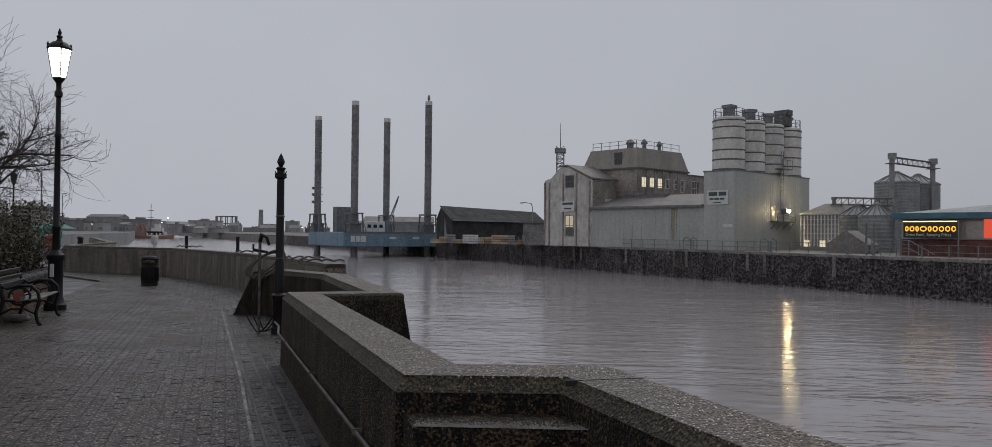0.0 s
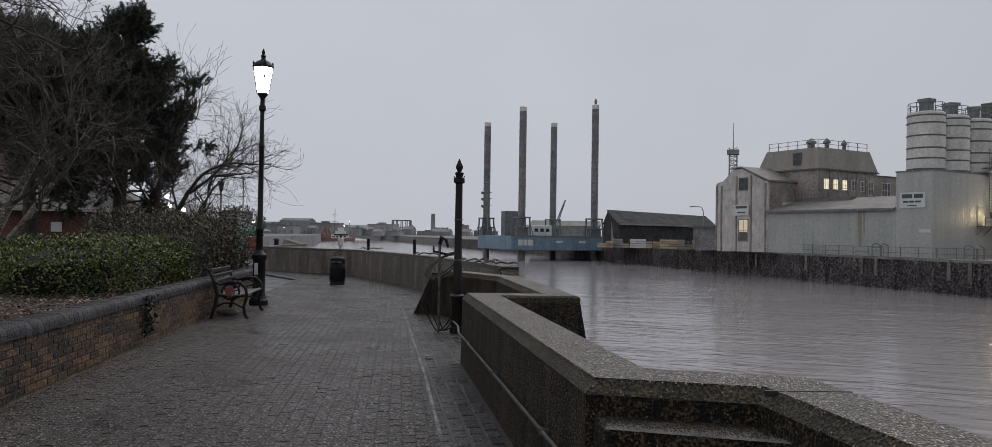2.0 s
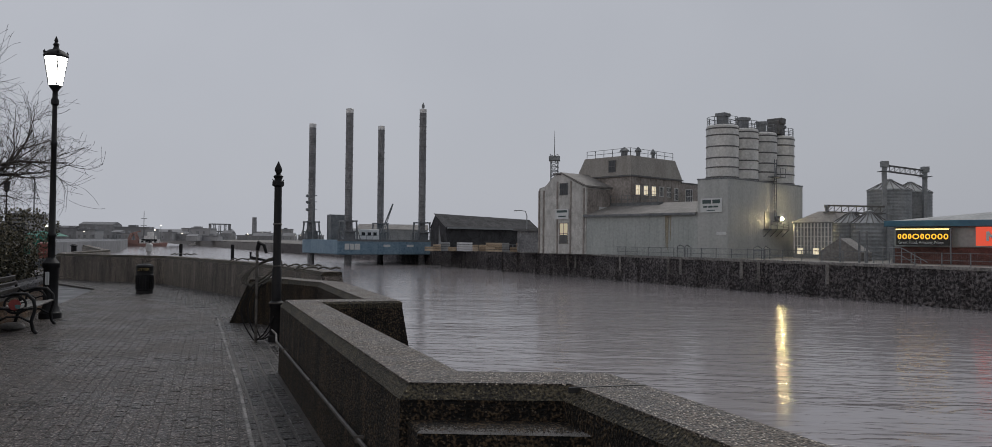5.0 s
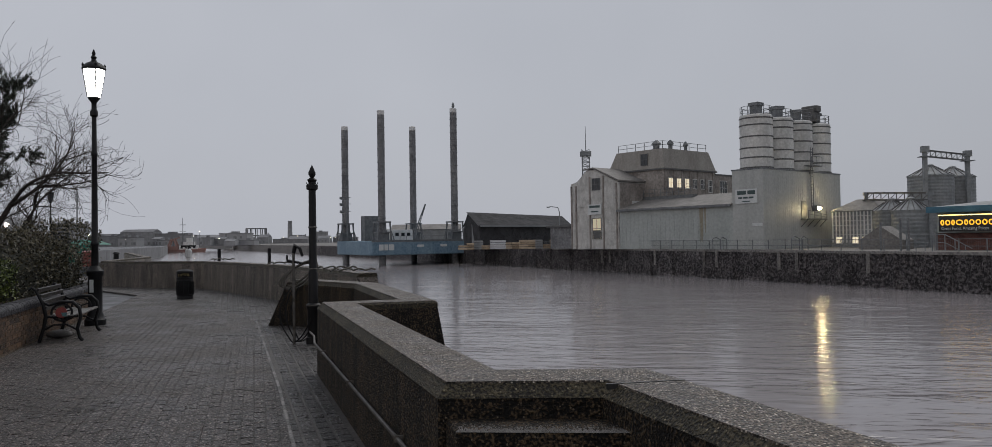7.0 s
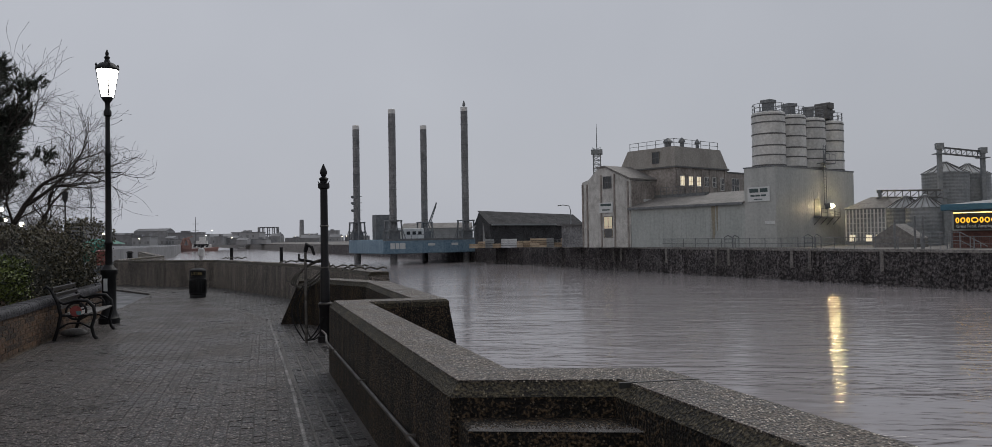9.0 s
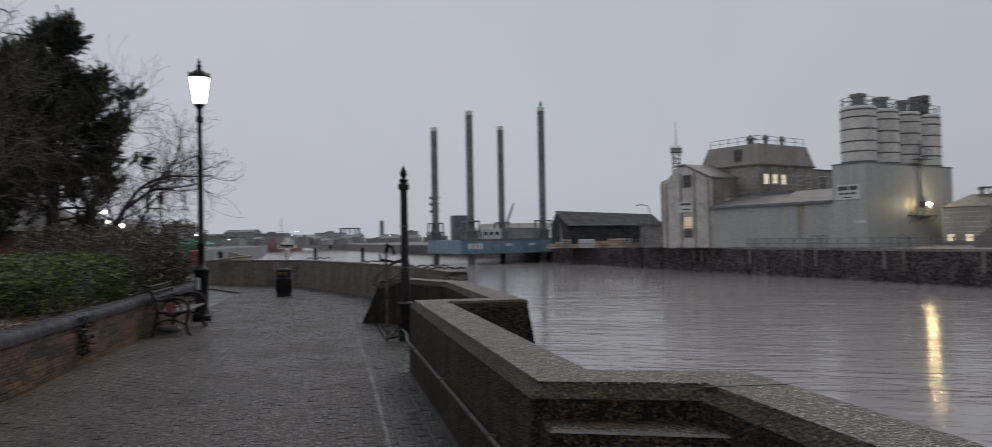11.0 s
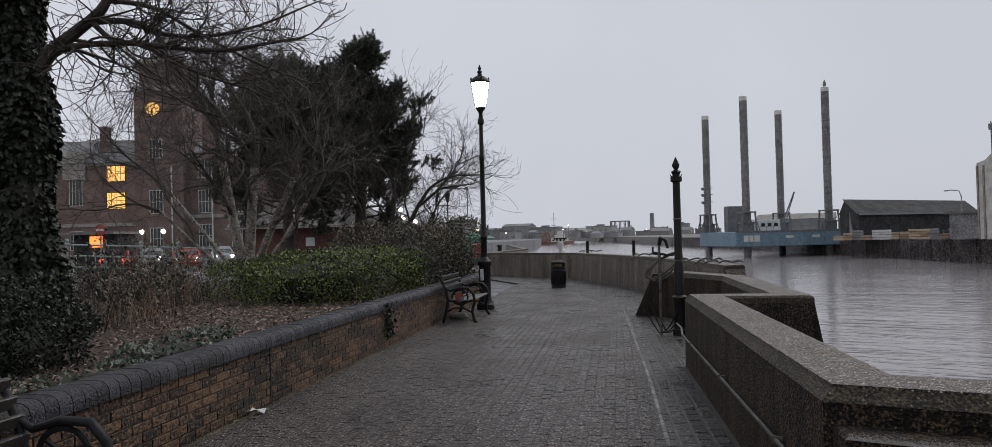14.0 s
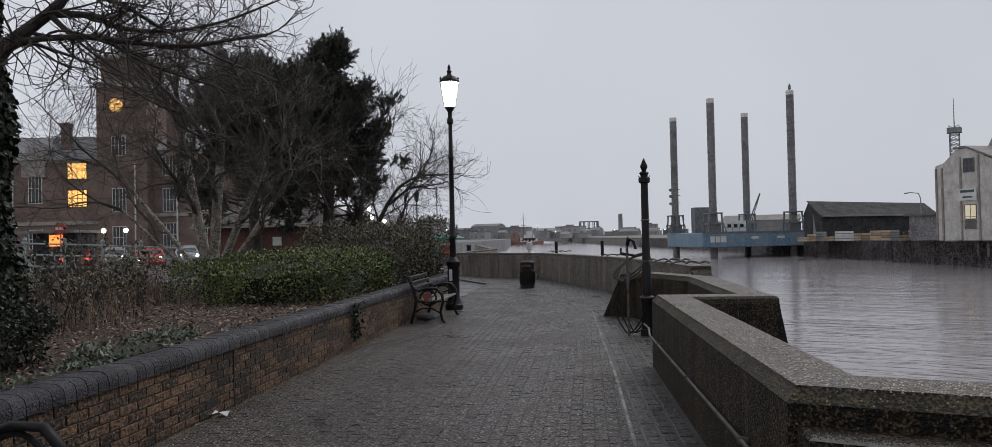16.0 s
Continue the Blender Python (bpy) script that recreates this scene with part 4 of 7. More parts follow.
txt.parent, txt.matrix_local = sign, pose(0.3, -0.02, 1.72, 90, 0, 0)
for x in (-0.3, 6.4):
    part("post", M().bar((x, 0.1, G), (x, 0.1, 3.4 if x > 0 else 1.5), 0.16), STEEL_DARK, sign)
redsign = thing("red_shop_sign", "glowing red sign board with a white zigzag shape", "sign", Matrix.Translation(quay(1.1, 7.3)) @ SHOP)
part("board", M().box(-0.4, 0, 1.5, 6.0, 0.2, 3.3), SIGN_RED, redsign)
g = M()
for p, q in zip([(0.6, 1.95), (0.6, 2.85), (0.95, 2.3), (1.3, 2.85)], [(0.6, 2.85), (0.95, 2.3), (1.3, 2.85), (1.3, 1.95)]):
    g.bar((p[0], -0.02, p[1]), (q[0], -0.02, q[1]), 0.2)
part("white_shape", g, SIGN_WHITE, redsign)
steps = thing("ramp_rail", "pale galvanised stair and ramp railings", "railing", Matrix.Translation(quay(11.0, 4.0)) @ SHOP)
for i in range(7):
    part("post", M().bar((i * 0.9, 0, G), (i * 0.9, 0, 1.2 - max(0, i - 4) * 0.55), 0.07), GALV, steps)
for z in (0.4, 1.2):
    part("rail", M().tube([(0, 0, z), (3.6, 0, z), (6.0, 0, z - 1.4)], [0.045], 6), GALV, steps)
for u in (13.2, 10.9, 10.0):
    post = thing("yard_post", "dark steel yard post", "post", group="yard posts")
    p = quay(u, 3.0)
    part("shaft", M().bar((p.x, p.y, G), (p.x, p.y, 2.6 if u > 12 else 2.9), 0.18), STEEL_DARK, post)
hut = thing("gabled_kiosk", "small grey gabled kiosk on the yard", "building", Matrix.Translation(quay(18.0, 9)) @ SHOP)
m = M().add([(-2.4, 0, G), (2.4, 0, G), (2.4, 3, G), (-2.4, 3, G), (-2.4, 0, 0.6), (2.4, 0, 0.6), (2.4, 3, 0.6), (-2.4, 3, 0.6), (0, 0, 2.2), (0, 3, 2.2)],
            [(0, 1, 5, 8, 4), (3, 7, 9, 6, 2), (1, 2, 6, 5), (0, 4, 7, 3), (4, 8, 9, 7), (8, 5, 6, 9)])
part("body", m, SLATE, hut)

# dark warehouse, stacked timber, flat-roofed store, street lamp, lattice mast
dw = thing("dark_warehouse", "long dark corrugated warehouse with gabled end", "building")
a, b, c = far(-7.0, 160), far(-3.6, 151), far(16.5, 172)
e, z0, z1 = (c - b), 3.9, 6.6
f2 = a + e
m = M()
ra, rb = (a + b) / 2 + Vector((0, 0, z1)) - Vector((0.6, 0, 0)), (a + b) / 2 + e + Vector((0, 0, z1 - 0.5))
vs = [a + Vector((0, 0, G)), b + Vector((0, 0, G)), c + Vector((0, 0, G)), f2 + Vector((0, 0, G)), a + Vector((0, 0, z0)), b + Vector((0, 0, z0)), c + Vector((0, 0, z0)), f2 + Vector((0, 0, z0))]
m.add(vs + [ra, rb], [(0, 1, 5, 8, 4), (1, 2, 6, 5), (2, 3, 7, 9, 6), (3, 0, 4, 7)])
part("wall", m, DARK_SHEET, dw)
m = M()
up = Vector((0, 0, 0.12))
o = (b - a).normalized() * 0.6
m.add([a + Vector((0, 0, z0)) - o + up, ra + up * 2, rb + up * 2, f2 + Vector((0, 0, z0)) - o + up], [(0, 1, 2, 3)])
m.add([b + Vector((0, 0, z0)) + o + up - e * 0.02, c + Vector((0, 0, z0)) + o + up, rb + up * 2, ra + up * 2 - e * 0.02], [(0, 1, 2, 3)])
me = m.mesh("roof")
part("roof", me, DARK_SHEET, dw)
part("gutter", M().bar(b + Vector((0, 0, z0)) + o * 1.1, c + Vector((0, 0, z0)) + o * 1.1, 0.28), GALV, dw)
part("sliding_door", M().bar(a.lerp(b, 0.6) + Vector((0.2, -0.3, G)), a.lerp(b, 0.6) + Vector((0.2, -0.3, 4.4)), 0.7), GALV, dw)
rt = random.Random(9)
for i in range(13):
    stack = thing("timber_stack", "stack of sawn timber or wrapped boards on the quay", "stack", Matrix.Translation(far(-6.2 + i * 1.35, 136 + rt.uniform(-1, 2))) @ pose(0, 0, G, 0, 0, 8 + rt.uniform(-4, 4)), group="stacks on the quay")
    h, w = rt.uniform(0.5, 1.6), rt.uniform(0.55, 0.85)
    k = rt.choice((TIMBER, TARP, TARP, GALV))
    z = 0.0
    while z < h:
        part("layer", M().box(-w, -0.6, z, w, 0.6, z + 0.34), k, stack, bevel=0.03)
        z += 0.4
ds = thing("flat_roofed_store", "small dark flat-roofed store on the quay", "building", MILL @ pose(-39.8, 3.0, 0))
part("wall", M().box(-2.3, 0, G, 2.9, 5, 3.2), LEG_STEEL, ds)
part("flat_roof", M().box(-2.9, -0.5, 3.2, 3.3, 5.3, 3.5), SILO_BAND, ds)
sl = thing("street_lamp", "grey cranked street lamp on the far quay", "lamp", Matrix.Translation(far(12.1, 150)))
part("column", M().tube([(0, 0, G), (0, 0, 6.4), (-0.3, 0, 7.3), (-1.5, 0, 7.5), (-2.0, 0, 7.45)], [0.12, 0.09, 0.08, 0.08, 0.08], 8), GALV, sl)
part("lantern_head", M().box(-2.5, -0.2, 7.3, -1.9, 0.2, 7.5), GALV, sl, bevel=0.04)
mast = thing("lattice_mast", "grey lattice radio mast with whip aerial", "mast", Matrix.Translation(far(20.9, 180)))
m = M()
for i in range(4):
    x, y = (0.9, -0.9)[i % 2], (0.9, -0.9)[i // 2]
    m.bar((x, y, G), (x * 0.85, y * 0.85, 21.5), 0.2)
for i in range(13):
    z = 9 + i
    for x0, y0, x1, y1 in ((-0.9, -0.9, 0.9, -0.9), (0.9, -0.9, 0.9, 0.9), (0.9, 0.9, -0.9, 0.9), (-0.9, 0.9, -0.9, -0.9)):
        m.bar((x0, y0, z), (x1, y1, z + 0.9), 0.12)
        m.bar((x0, y0, z), (x1, y1, z), 0.12)
part("lattice", m, GALV, mast)
part("aerial", M().tube([(0, 0, 21.5), (0, 0, 27.5)], [0.13, 0.05], 6), GALV, mast)
part("dish_rack", M().box(-1.3, -1.3, 20.4, 1.3, 1.3, 21.4), GALV, mast)

pale_shed = thing("pale_shed", "long low pale-clad shed far behind the barge", "building", Matrix.Translation((-71.6, 252.5, 0)) @ pose(0, 0, 0, 0, 0, 8.5))
part("wall", M().box(0, 0, G, 23, 12, 4.9), GALV, pale_shed)
part("roof", M().add([(-0.3, -0.4, 4.9), (23.3, -0.4, 4.9), (23.3, 12.4, 4.9), (-0.3, 12.4, 4.9), (-0.3, 6, 6.7), (23.3, 6, 6.7)], [(0, 1, 5, 4), (2, 3, 4, 5), (1, 2, 5), (3, 0, 4)]), SLATE, pale_shed)

# jack-up barge
barge = thing("jack_up_barge", "pale blue jack-up barge raised on four dark legs", "barge", Matrix.Translation(far(-24.8, 165)))
bx, by = far(-9.7, 174) - far(-24.8, 165), far(-35.1, 178) - far(-24.8, 165)
lx, ly = bx.length, by.length
ux = bx.normalized()
uy = Vector((-ux.y, ux.x, 0))
barge.matrix_world = Matrix(((ux.x, uy.x, 0, barge.location.x), (ux.y, uy.y, 0, barge.location.y), (0, 0, 1, 0), (0, 0, 0, 1)))
B0, B1 = -1.75, 1.35
m = M().prism([(-3.4, -2.6), (lx + 2.6, -2.6), (lx + 2.6, ly + 2.6), (-3.4, ly + 2.6)], B0, B1)
part("hull", m, HULL_BLUE, barge, "pale blue steel hull", bevel=0.15)
part("deck_edge", M().sweep([(-3.4, -2.62), (lx + 2.6, -2.62)], [(0.06, B1 - 0.3), (0.06, B1 + 0.12), (-0.12, B1 + 0.12), (-0.12, B1 - 0.3)]), STEEL_DARK, barge)
for x0, x1 in ((4.2, 5.2), (5.4, 6.2), (6.4, 7.6)):
    part("lettering_bar", M().box(x0 - 6.0, -2.72, -0.7, x1 - 6.0, -2.62, 0.55), SIGN_WHITE, barge)
for x in (7.0, 12.6):
    part("name_bar", M().box(x, -2.7, -0.1, x + 1.6, -2.61, 0.4), SIGN_WHITE, barge)
for x, y, top in ((0, 0, 29.4), (lx, 0, 31.1), (-2.2, ly, 28.0), (lx - 2.6, ly, 29.0)):
    rings = [(0.78, -5.4)]
    for i in range(int((top - 2.5) / 1.5)):
        z = 1.5 + i * 1.5
        rings += [(0.78, z), (0.83, z + 0.04), (0.83, z + 0.22), (0.78, z + 0.26)]
    leg = part("leg", M().lathe(rings + [(0.78, top - 1.0)], 14, (x, y, 0)), LEG_STEEL, barge, smooth=40)
    part("white_cap", M().lathe([(0.8, top - 1.0), (0.8, top - 0.1), (0.6, top)], 14, (x, y, 0)), WHITE_PAINT, leg)
    part("jack_house", M().box(x - 1.15, y - 1.15, B1, x + 1.15, y + 1.15, 3.0), STEEL_DARK, barge, "dark steel jacking house", bevel=0.05)
    for sx in (-1, 1):
        for sy in (-1, 1):
            part("frame_post", M().bar((x + sx * 1.5, y + sy * 1.5, B1), (x + sx * 1.3, y + sy * 1.3, 5.2), 0.28), STEEL_DARK, barge)
            part("brace", M().bar((x + sx * 2.2, y + sy * 1.6, B1), (x + sx * 1.3, y + sy * 1.3, 4.2), 0.16), STEEL_DARK, barge)
    for z in (3.0, 5.2):
        part("frame_collar", M().box(x - 1.5, y - 1.5, z, x + 1.5, y + 1.5, z + 0.28), STEEL_DARK, barge)
part("finial_lamp", M().lathe([(0.1, 31.0), (0.35, 31.5), (0.3, 32.0), (0.02, 32.6)], 8, (lx, 0, 0)), STEEL_DARK, barge)
cab = part("deck_cabin", M().box(4.4, 4.0, B1, 9.0, 7.0, B1 + 2.4), WHITE_PAINT, barge, "white deck cabin", bevel=0.08)
for x in (4.8, 6.2, 7.6):
    part("cabin_window", M().box(x, 3.95, B1 + 1.0, x + 0.8, 4.0, B1 + 1.7), WINDOW_DARK, cab)
part("deck_box", M().box(-0.6, 8.6, B1, 3.0, 11, B1 + 5.6), STEEL_DARK, barge, bevel=0.06)
part("deck_box", M().box(3.6, 9.0, B1, 5.6, 11, B1 + 2.6), WHITE_PAINT, barge, bevel=0.06)
ant = M()
ant.bar((-4.6, 8.8, B1), (-4.6, 8.8, 11.6), 0.22)
for z in (8.0, 9.6, 11.0):
    ant.bar((-5.8, 8.8, z), (-3.8, 8.8, z), 0.14)
    ant.lathe([(0.05, z - 0.5), (0.42, z - 0.3), (0.42, z + 0.1), (0.05, z + 0.2)], 8, (-5.9, 8.8, 0))
part("signal_mast", ant, STEEL_DARK, barge)
cr = M()
cr.bar((11.0, 9, B1), (14.6, 9, 9.8), 0.22)
cr.bar((11.8, 9, B1), (14.7, 9, 9.8), 0.14)
for i in range(7):
    cr.bar((11.3 + i * 0.48, 9, 2.2 + i), (11.9 + i * 0.42, 9, 2.6 + i), 0.09)
part("crane_jib", cr, STEEL_DARK, barge)
for i in range(16):
    x = -3.0 + i * (lx + 5.2) / 15
    part("stanchion", M().bar((x, -2.5, B1), (x, -2.5, B1 + 0.95), 0.07), STEEL_DARK, barge)
part("guard_rail", M().bar((-3.0, -2.5, B1 + 0.95), (lx + 2.2, -2.5, B1 + 0.95), 0.06), STEEL_DARK, barge)


# ---- planted bed and its brick wall ----
brick_wall = thing("brick_wall", "low brown brick retaining wall with blue-black bullnose coping", "wall", kind="structure")
S0, S1 = -9.0, 13.2
core = [bank(S0, 0.012), bank(S1, 0.012), bank(S1 + 1.2, 0.5), bank(S1 + 1.9, 1.5), bank(S1 + 2.0, 3.2)]
part("mortar_core", M().sweep(core, [(0, -0.05), (0, 0.54), (-0.2, 0.54), (-0.2, -0.05)]), MORTAR, brick_wall)

solid("planting_bed", M().prism([tuple(bank(s, d)[:2]) for s, d in ((S0, 0.16), (S1, 0.16), (S1 + 1.1, 0.7), (S1 + 1.7, 1.6), (S1 + 1.9, 3.5), (12, 11), (8, 14.5), (-9, 18.5))], -0.05, 0.54), SOIL, "dark soil bed strewn with brown leaf litter", kind="structure")


def leaf_quad(m, p, d, n, length, width):
    """One pointed leaf from p along d."""
    side = d.cross(n).normalized() * width / 2
    tip = p + d * length
    mid = p + d * length * 0.45 + n * length * 0.08
    m.add([p, mid + side, tip, mid - side], [(0, 1, 2, 3)])


def unit(r):
    while True:
        v = Vector((r.uniform(-1, 1), r.uniform(-1, 1), r.uniform(-1, 1)))
        if 0.05 < v.length < 1:
            return v.normalized()


# leaf litter on the bed
r = random.Random(21)
m = M()
for i in range(24000):
    s, d = r.uniform(-2.5, 11.0), 0.25 + 8.5 * r.random() ** 1.4
    p = bank(s, d, 0.545 + 0.03 * r.random())
    w = unit(r)
    w.z *= 0.3
    leaf_quad(m, p, w.normalized(), (Vector((0, 0, 1)) + unit(r) * 0.5).normalized(), r.uniform(0.03, 0.075), r.uniform(0.018, 0.04))
litter = solid("leaf_litter", m, LITTER_LEAF, "fallen brown leaves and bark chips on soil", "leaf litter", "stuff")
m = M()
for i in range(120):
    s = r.uniform(-1.5, 12)
    p = bank(s, -0.03 - 0.5 * r.random() ** 2, 0.008)
    w = unit(r)
    w.z = 0.02
    leaf_quad(m, p, w.normalized(), Vector((0, 0, 1)), r.uniform(0.03, 0.08), r.uniform(0.012, 0.03))
solid("path_litter", m, LITTER_LEAF, "dead leaves and twigs along the wall's foot", "leaf litter", "stuff")


# ---- trees ----
def limb(m, r, p, d, length, rad, level, bend=0.25, lift=0.05, kids=(3, 5), shrink=0.62, low=0.3, tips=None, minr=0.0035):
    """A winding, tapering branch with its twigs."""
    n = max(3, min(12, int(length / 0.13)))
    path, radii = [p.copy()], [rad]
    step = length / n
    side = unit(r)
    sway = bend * 0.5 if rad > 0.07 else bend
    for i in range(n):
        if r.random() < 0.24:
            side = unit(r)
        d = (d + side * sway * 0.55 + unit(r) * sway * 0.25 + Vector((0, 0, lift))).normalized()
        p = p + d * step
        path.append(p.copy())
        radii.append(max(minr * 0.7, rad * (1 - 0.7 * (i + 1) / n)))
    m.tube(path, radii, 7 if rad > 0.06 else (4 if rad > 0.015 else 3), cap=False)
    if tips is not None and level <= 1:
        tips.append((path[-1], d))
    if level <= 0 or rad < minr:
        return
    count = r.randint(*kids)
    for k in range(count):
        f = low + (0.97 - low) * (k + r.random()) / count
        i = min(n - 1, int(f * n))
        base = path[i].lerp(path[i + 1], r.random())
        dd = (path[i + 1] - path[i]).normalized()
        away = unit(r)
        away = (away - dd * away.dot(dd)).normalized()
        ang = r.uniform(0.5, 1.0)
        limb(m, r, base, (dd * math.cos(ang) + away * math.sin(ang)).normalized(), length * shrink * r.uniform(0.55, 1.1) * (1.15 - 0.45 * f), min(radii[i] * 0.6, rad * 0.55), level - 1, bend, lift, kids, shrink, low, tips, minr)


RIGHT = Vector((0.808, 0.589, 0))
AWAY = Vector((-0.589, 0.808, 0))

# large ivy-clad tree
r = random.Random(5)
ivy_tree = thing("ivy_clad_tree", "large bare tree with a trunk wrapped in dark ivy", "tree", Matrix.Translation((-9.55, 4.72, 0.5)))
V3 = Vector
m = M()
trunk_path = [V3((0, 0, -0.1)), V3((0.0, 0.0, 0.6)), V3((0.02, 0, 1.6)), V3((0, 0, 2.6)), V3((-0.05, 0, 3.4)), V3((-0.1, 0, 4.6)), V3((-0.25, 0.1, 6.2)), V3((-0.4, 0.2, 7.6))]
m.tube(trunk_path, [0.34, 0.28, 0.26, 0.24, 0.22, 0.18, 0.12, 0.05], 12)
part("trunk", m, BARK, ivy_tree, "thick grey-brown trunk", smooth=60)
m = M()


def sinuous(m, r, ctrl, r0, r1, twigs, length):
    """A long bowed limb through control points (right, up, away), with its side branches."""
    pts = [RIGHT * a + V3((0, 0, b)) + AWAY * c for a, b, c in ctrl]
    path = []
    for i in range(len(pts) - 1):
        p0, p1, p2, p3 = pts[max(i - 1, 0)], pts[i], pts[i + 1], pts[min(i + 2, len(pts) - 1)]
        for k in range(5):
            t = k / 5
            path.append(0.5 * (2 * p1 + (p2 - p0) * t + (2 * p0 - 5 * p1 + 4 * p2 - p3) * t * t + (3 * p1 - p0 - 3 * p2 + p3) * t ** 3))
    path.append(pts[-1])
    n = len(path) - 1
    radii = [r0 + (r1 - r0) * (i / n) ** 0.7 for i in range(n + 1)]
    m.tube(path, radii, 8, cap=False)
    for k in range(twigs):
        f = 0.12 + 0.86 * (k + r.random()) / twigs
        i = min(n - 1, int(f * n))
        d = (path[i + 1] - path[i]).normalized()
        away = unit(r)
        away = (away - d * away.dot(d)).normalized()
        ang = r.uniform(0.5, 1.05)
        limb(m, r, path[i], (d * math.cos(ang) + away * math.sin(ang)).normalized(), length * r.uniform(0.5, 1.15) * (1.15 - 0.4 * f), min(0.026, radii[i] * 0.5), 3, 0.55, 0.015, (3, 5), 0.72, 0.15, None, 0.0075)
    limb(m, r, path[-1], (path[-1] - path[-3]).normalized(), length * 0.5, r1, 3, 0.5, 0.02, (4, 5), 0.75, 0.2, None, 0.0075)


sinuous(m, r, [(0.05, 2.9, 0), (0.3, 3.31, 0), (0.58, 3.58, 0.05), (0.89, 3.88, 0.1), (1.05, 4.25, 0.15), (1.3, 4.75, 0.2), (1.5, 5.4, 0.3)], 0.11, 0.03, 12, 1.1)
sinuous(m, r, [(0.15, 3.1, 0), (0.5, 3.38, -0.05), (1.27, 3.41, -0.15), (1.87, 3.33, -0.2), (2.4, 3.32, -0.1), (2.93, 3.42, 0.0), (3.25, 3.48, 0.05)], 0.052, 0.014, 22, 1.0)
sinuous(m, r, [(0.75, 3.74, 0.08), (1.19, 3.76, 0.2), (1.5, 3.65, 0.35), (2.02, 3.65, 0.5), (2.63, 3.8, 0.6), (3.2, 4.1, 0.8)], 0.05, 0.012, 17, 1.0)
sinuous(m, r, [(0.78, 3.74, 0.08), (1.11, 3.46, -0.05), (1.42, 3.42, -0.1), (1.87, 3.15, -0.2), (2.33, 2.96, -0.2), (2.7, 2.85, -0.1)], 0.04, 0.012, 21, 1.1)
sinuous(m, r, [(1.02, 4.2, 0.14), (1.5, 4.3, 0.0), (2.2, 4.22, -0.2), (2.8, 4.28, -0.3), (3.2, 4.38, -0.3)], 0.045, 0.012, 16, 1.0)
sinuous(m, r, [(1.28, 4.72, 0.2), (2.0, 4.65, 0.5), (2.6, 4.45, 0.8), (3.1, 4.3, 1.0)], 0.045, 0.012, 14, 1.0)
sinuous(m, r, [(0.95, 4.0, 0.1), (1.3, 4.05, 0.6), (1.7, 3.85, 1.1), (2.3, 3.55, 1.5), (3.0, 3.3, 1.8)], 0.04, 0.012, 16, 1.1)
sinuous(m, r, [(-0.1, 2.4, 0), (-0.6, 2.9, -0.1), (-1.0, 3.6, -0.1), (-1.6, 4.4, 0)], 0.09, 0.03, 7, 1.2)
sinuous(m, r, [(-0.05, 3.4, 0), (-0.5, 4.2, 0.1), (-1.1, 5.0, 0.2)], 0.08, 0.03, 7, 1.2)
part("crown", m, TWIG, ivy_tree, "bare spreading branches and twigs")
m = M()
for i in range(13000):
    t = r.random()
    z = -0.05 + 4.6 * t
    k = min(6, max(0, int(z / 1.0)))
    swell = 0.4 - 0.035 * z + 0.1 * max(0, 0.9 - z) + 0.05 * math.sin(z * 3.1)
    a = r.uniform(0, 2 * math.pi)
    out = V3((math.cos(a), math.sin(a), 0))
    p = out * swell * r.uniform(0.72, 1.1) + V3((-0.02 * z, 0, z))
    d = (V3((0, 0, -1)) * r.uniform(0.3, 1) + out * r.uniform(0.1, 0.7) + unit(r) * 0.5).normalized()
    leaf_quad(m, p, d, (out + unit(r) * 0.6).normalized(), r.uniform(0.05, 0.11), r.uniform(0.045, 0.095))
for (b, e, w) in ((V3((-0.1, 0, 2.2)), V3((-0.1, 0, 2.2)) - RIGHT * 1.5 + V3((0, 0, 1.6)), 0.24), (V3((0, 0, 4.2)), V3((-0.3, 0.1, 6.8)), 0.25)):
    for i in range(1500):
        t = r.random()
        p = b.lerp(e, t) + unit(r) * w * r.uniform(0.5, 1)
        leaf_quad(m, p, (unit(r) + V3((0, 0, -0.6))).normalized(), unit(r), r.uniform(0.05, 0.1), r.uniform(0.04, 0.08))
tagged(part("ivy", m, IVY, ivy_tree, "dense dark green ivy leaves"), kind="stuff")


def bare_tree(where, seed, label, stems, material, level=4, kids=(4, 6), lift=0.04, bend=0.36):
    r = random.Random(seed)
    root = thing("bare_tree", label, "tree", Matrix.Translation(where), group="bare trees")
    trunk, crown = M(), M()
    for d, length, rad in stems:
        d = d.normalized()
        path = [V3((0, 0, -0.15)), V3((0, 0, 0.0)) + d * 0.25, d * length * 0.32 + V3((0, 0, 0.1)), d * length * 0.55 + unit(r) * 0.12 + V3((0, 0, 0.15))]
        trunk.tube(path, [rad * 1.35, rad * 1.15, rad, rad * 0.85], 9)
        for k in range(2):
            limb(crown, r, path[-1] - d * 0.1 * k, (d + unit(r) * 0.45 + V3((0, 0, 0.1))).normalized(), length * 0.62, rad * 0.7, level, bend, lift, kids, 0.82, 0.15, None, 0.0062)
        limb(crown, r, path[2], (d + unit(r) * 0.9).normalized(), length * 0.5, rad * 0.55, level - 1, bend, lift, kids, 0.82, 0.2, None, 0.0062)
    part("trunk", trunk, material, root, smooth=60)
    part("crown", crown, LICHEN_TWIG if material is PALE_TWIG else TWIG, root)
    return root


